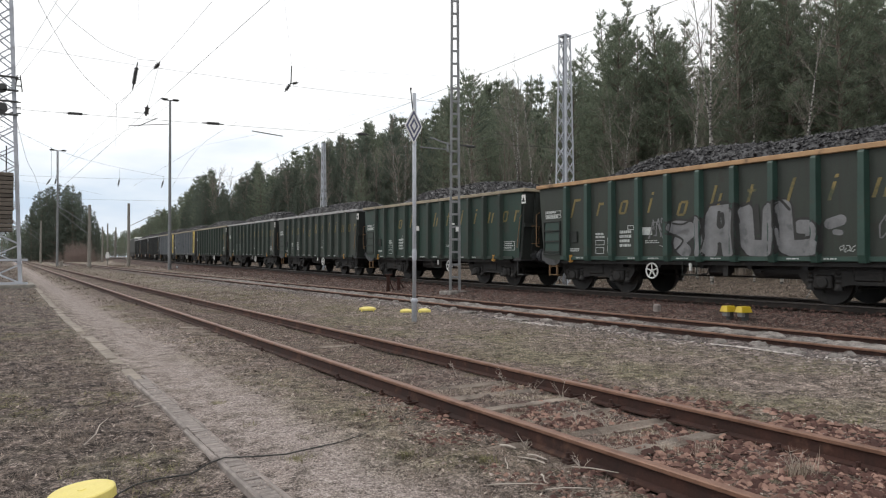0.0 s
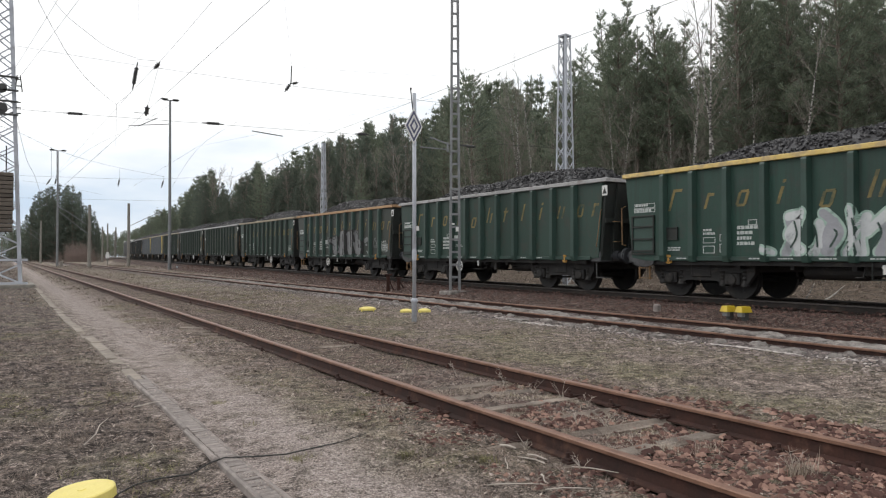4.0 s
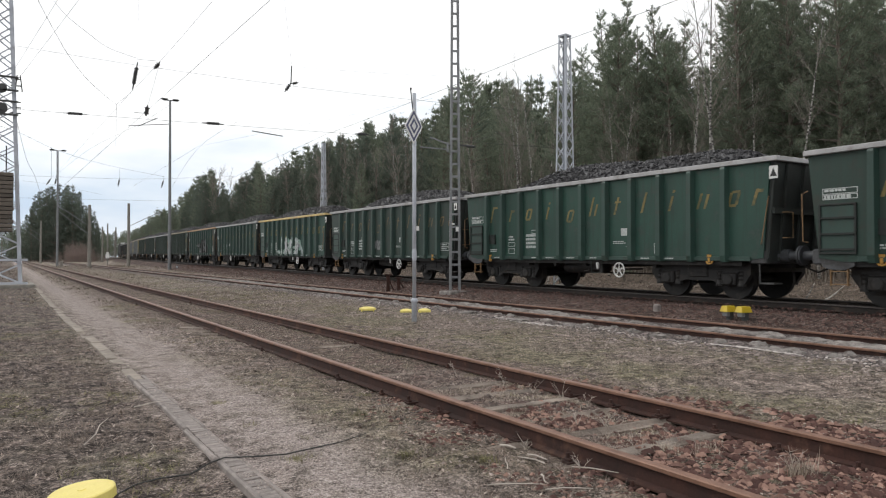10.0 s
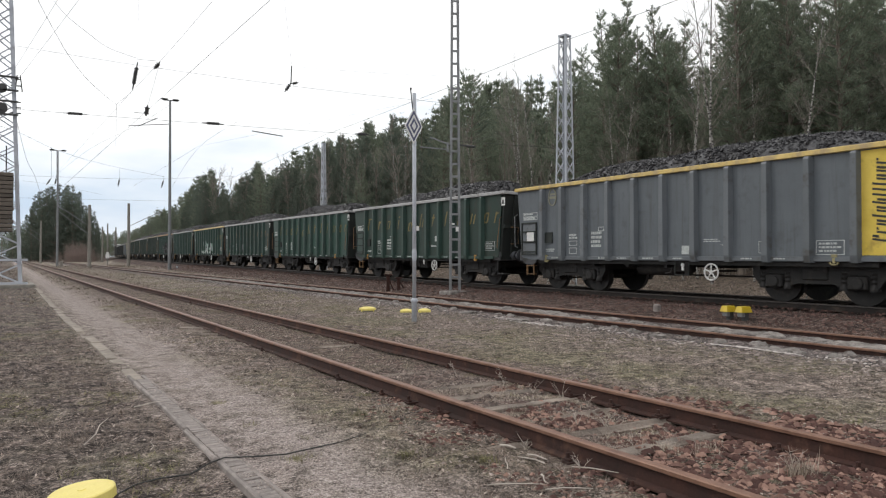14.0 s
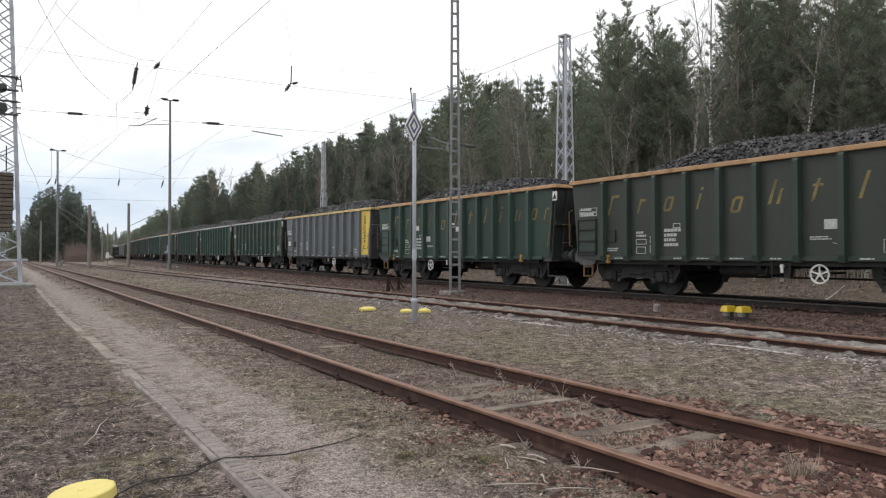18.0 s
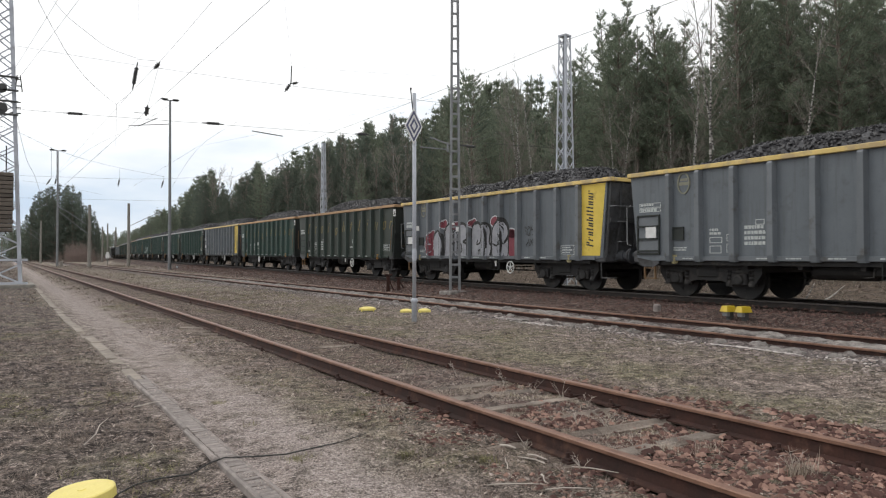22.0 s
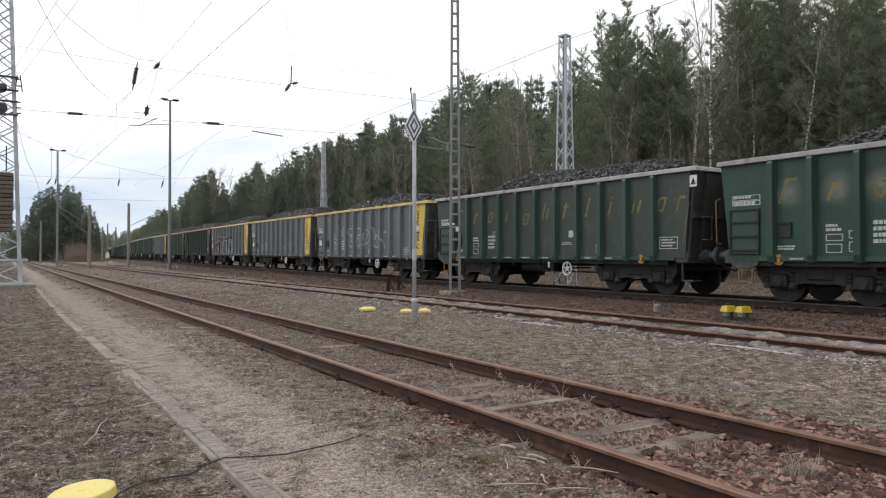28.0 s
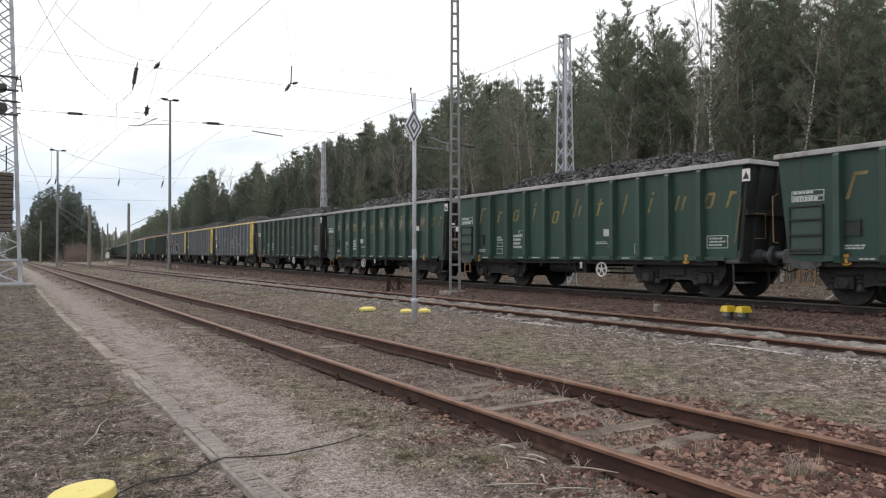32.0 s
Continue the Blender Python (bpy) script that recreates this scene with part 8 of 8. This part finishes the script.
def build_rubble():
    """Crumbled pale concrete between and beside the rails of the second track."""
    r = random.Random(9)
    sh = Shape()
    for i in range(75):
        for x0, w, hgt in ((X_B - 0.25, 0.46, 0.05), (X_B + 0.30, 0.46, 0.05), (X_B - 1.10, 0.22, 0.02), (X_B + 0.02, 0.4, 0.04), (X_B - 0.98, 0.20, 0.035)):
            if r.random() < 0.18:
                continue
            cx, cy = x0 + r.uniform(-0.1, 0.1), 0.3 + 0.63 * i + r.uniform(-0.12, 0.12)
            n, rings = 11, []
            ry, ph = w * r.uniform(0.4, 1.0), r.uniform(0, 6)
            top = 0.01 + hgt * r.uniform(0.5, 1.1)
            for k, zz in ((1.0, -0.06), (0.85, 0.25 * top), (0.55, 0.8 * top), (0.2, top)):
                rings.append([(cx + w * 0.55 * k * math.cos(2 * math.pi * j / n) * (1 + 0.25 * math.sin(3 * j + ph)), cy + ry * k * math.sin(2 * math.pi * j / n) * (1 + 0.2 * math.cos(2 * j + ph)), zz + ground_z(cx, cy) + r.uniform(-0.02, 0.02)) for j in range(n)])
            sh.ring_sweep(rings)
    thing("concrete_rubble", "crumbled pale concrete lumps around the sleepers", "rubble", kind="stuff", shape=sh, mats=[LIME])
    for k in range(6):
        y = 6.2 + k * 2.1 + r.uniform(-0.3, 0.3)
        q = r.uniform(0.16, 0.34)
        s = Shape().box(-0.09, 0.09, -q, q, -0.1, 0.02, 0.02)
        s.v = [(x + r.uniform(-0.05, 0.05), yy + r.uniform(-0.08, 0.08), z + r.uniform(-0.02, 0.02)) for x, yy, z in s.v]
        x = 9.62 + r.uniform(-0.12, 0.1)
        thing("broken_slab", "broken pale concrete slab beside the second track", "concrete slab", at=pose(x, y, ground_z(x, y) + 0.01, r.uniform(-3, 3), r.uniform(-6, 6), r.uniform(-14, 14)), shape=s, mats=[LIME], group="broken slabs")


def build_crust():
    """A thin pale crust of crumbled concrete along the edge of the second track."""
    r = random.Random(61)
    sh = Shape()
    for y0, y1, n, wide in ((5.7, 7.3, 330, 0.022), (10.6, 13.0, 420, 0.06), (13.0, 24.0, 330, 0.08), (7.3, 10.6, 170, 0.12), (4.2, 5.7, 130, 0.10)):
        for _ in range(n):
            y = r.uniform(y0, y1)
            x = 9.44 + 0.04 * math.sin(y * 2.1) + r.gauss(0, wide)
            stone(sh, x, y, ground_z(x, y) - 0.006, r.uniform(0.012, 0.045), r, 0.4)
    thing("concrete_crust", "thin crust of pale crumbled concrete beside the track", "concrete crumbs", kind="stuff", shape=sh, mats=[PALECRUMBS])


def build_clods():
    """Crumbs of soil, bark and dead moss."""
    r = random.Random(71)
    sh = Shape()
    for x0, x1, y0, y1, n in ((-3.2, 1.15, 2.6, 14, 3200), (2.1, 3.3, 2.6, 16, 3500), (5.3, 9.4, 1.0, 22, 5500), (3.45, 4.75, 4.5, 14, 2500)):
        for _ in range(n):
            x, y = r.uniform(x0, x1), y0 + (y1 - y0) * r.random() ** 1.5
            stone(sh, x, y, ground_z(x, y) - 0.003, (0.005 + 0.014 * r.random() ** 1.8) * (1 + 0.03 * y), r, 0.8)
    thing("soil_crumbs", "dark and bleached crumbs of soil and dead moss", "soil crumbs", kind="stuff", shape=sh, mats=[CRUMBS])


def stick(x, y, x2, y2, rad, label):
    p, q = Vector((x, y, ground_z(x, y) + 0.02)), Vector((x2, y2, ground_z(x2, y2) + 0.05))
    thing("dry_stick", label, "stick", shape=Shape().tube([p, p.lerp(q, 0.35) + Vector((0.02, 0.015, 0.0)), p.lerp(q, 0.7) + Vector((-0.012, -0.01, 0.01)), q], [rad, rad * 0.95, rad * 0.8, rad * 0.4], 5), mats=[DRYSTICK], group="dry sticks")


def build_litter():
    """Bleached leaf scraps and chips lying on the ground."""
    r = random.Random(55)
    sh = Shape()
    for _ in range(30000):
        x, y = r.uniform(-3.0, 9.2), 2.2 + 22 * r.random() ** 1.7
        if 1.15 < x < 2.15 and r.random() < 0.96:
            continue
        z = ground_z(x, y) + 0.012
        a, q = r.uniform(0, 6.283), r.uniform(0.005, 0.016) * (1 + 0.03 * y)
        ca, sa = math.cos(a) * q, math.sin(a) * q
        t = r.uniform(-0.6, 0.6) * q
        k = len(sh.v)
        sh.v += [(x + ca, y + sa, z + t), (x - sa * 0.5, y + ca * 0.5, z + 0.3 * q), (x - ca, y - sa, z - t), (x + sa * 0.5, y - ca * 0.5, z)]
        sh.f.append((k, k + 1, k + 2, k + 3))
        sh.mi.append(0)
    thing("leaf_litter", "bleached leaf scraps scattered on the ground", "leaf litter", kind="stuff", shape=sh, mats=[LITTER])


LITTER = leafy("bleached_litter", (0.06, 0.043, 0.036), (0.74, 0.65, 0.56), 0.9, (0.24, 0.18, 0.148))
DRYSTICK = surface("dry_pale_stick", (0.30, 0.26, 0.225), (0.56, 0.50, 0.44), 8, 60, 0.9, relief=0.3)
build_grass()
build_stones()
PALECRUMBS = leafy("pale_concrete_crumbs", (0.16, 0.145, 0.135), (0.62, 0.57, 0.54), 0.9)
build_rubble()
CRUMBS = leafy("soil_crumbs", (0.032, 0.023, 0.021), (0.50, 0.42, 0.37), 0.95, (0.125, 0.098, 0.086), patch=0.7)
build_crust()
build_clods()
build_litter()
sh = Shape()
stone(sh, 0, 0, 0, 0.075, random.Random(3), 0.9)
thing("white_stone", "single whitish stone lying beside the second track", "stone", at=pose(11.9, 35.8, ground_z(11.9, 35.8) - 0.01), shape=sh, mats=[WHITE])
stick(0.49, 5.72, 0.72, 6.38, 0.005, "pale dry stick lying on dead grass")
stick(0.86, 5.24, 0.91, 5.45, 0.003, "thin pale stalk lying on dead grass")
for spot in ((2.46, 3.47, 2.70, 3.22, 0.005), (2.70, 3.22, 2.88, 3.01, 0.004), (2.86, 3.45, 2.72, 3.24, 0.006), (2.73, 3.63, 2.82, 3.77, 0.005), (3.08, 3.86, 3.03, 3.60, 0.007), (3.03, 3.62, 2.90, 3.74, 0.006), (3.06, 4.15, 3.03, 3.93, 0.010), (3.16, 3.50, 3.30, 3.22, 0.005)):
    stick(*spot, "bleached forked stick beside the rail")
stick(4.75, 3.2, 5.05, 3.35, 0.004, "thin dry stick among ballast stones")
stick(1.0, 6.95, 1.24, 6.85, 0.006, "short pale stick by the path edging")


def dead_weed(x, y, h, n, seed):
    """A withered weed: thin forked stalks from one root."""
    r = random.Random(seed)
    sh = Shape()
    o = Vector((x, y, ground_z(x, y) - 0.01))
    for _ in range(n):
        a, l = r.uniform(0, 6.283), h * r.uniform(0.6, 1.1)
        d = Vector((math.cos(a) * 0.45, math.sin(a) * 0.45, 1)).normalized()
        tip = o + d * l + Vector((math.cos(a), math.sin(a), -0.3)) * l * 0.2
        mid = o + d * l * 0.55
        sh.tube([o, mid, tip], [0.0022, 0.0018, 0.0009], 4)
        for _ in range(2):
            q = mid.lerp(tip, r.random())
            sh.tube([q, q + Vector((r.uniform(-1, 1), r.uniform(-1, 1), r.uniform(0.2, 1))) * l * 0.25], [0.002, 0.001], 3)
    thing("dead_weed", "withered pale weed with thin forked stalks", "weed", shape=sh, mats=[DRYSTICK], group="withered weeds")


for k, (x, y, h) in enumerate(((4.04, 4.40, 0.17), (4.20, 4.24, 0.20), (4.66, 4.95, 0.16), (4.70, 5.35, 0.22), (4.66, 5.75, 0.15), (4.70, 6.3, 0.18), (3.45, 7.4, 0.12), (3.20, 3.45, 0.14), (3.22, 4.05, 0.12), (3.95, 3.70, 0.12), (4.64, 7.2, 0.16), (4.34, 2.70, 0.20))):
    dead_weed(x, y, h, 4 + k % 3, 200 + k)
# ---- what moves ----
def travelled(t):
    """Metres that the train has gone since the start of the clip."""
    u = (t - 16) / 16
    return 2.70 * u * u + 91.23 * u + 88.57 - 0.19 * max(0.0, 1 - t / 4.5) ** 2


PLACE0 = -39.49


def on_line(s, half):
    """The pose of a vehicle whose middle is at s, riding on pivots half apart."""
    xa, ya, _ = line_c(s - half)
    xb, yb, _ = line_c(s + half)
    za, zb = grade(ya), grade(yb)
    return pose((xa + xb) / 2, (ya + yb) / 2, Z_C + (za + zb) / 2, math.degrees(math.atan2(zb - za, 2 * half)), 0, -math.degrees(math.atan2(xb - xa, yb - ya)))


def motions():
    times = [float(i) for i in range(33)]
    for k, wagon in TRAIN:
        walk(wagon, [(t, on_line(PLACE0 + k * W_LEN + travelled(t), PIVOT)) for t in times])
    walk(LOCO, [(t, on_line(PLACE0 + 13.5 * W_LEN + 10.68 + travelled(t), 6.2)) for t in times])
    # the wheels roll: all wheelsets of one place in the bogie turn alike
    steps = [i * 0.1 for i in range(321)]
    first = {}
    for wagon in [w for _, w in TRAIN] + [LOCO]:
        for bogie in [c for c in wagon.children if c.name.startswith("bogie")]:
            for ws in [c for c in bogie.children if c.name.startswith("wheelset")]:
                a = round(ws.location.y, 2)
                if a not in first:
                    walk(ws, [(t, pose(0, a, WHEEL_R) @ Matrix.Rotation(-travelled(t) / WHEEL_R, 4, "X")) for t in steps])
                    first[a] = ws
                else:
                    src = first[a].animation_data
                    ws.rotation_mode = "QUATERNION"
                    ws.animation_data_create().action = src.action
                    ws.animation_data.action_slot = src.action_slot


motions()
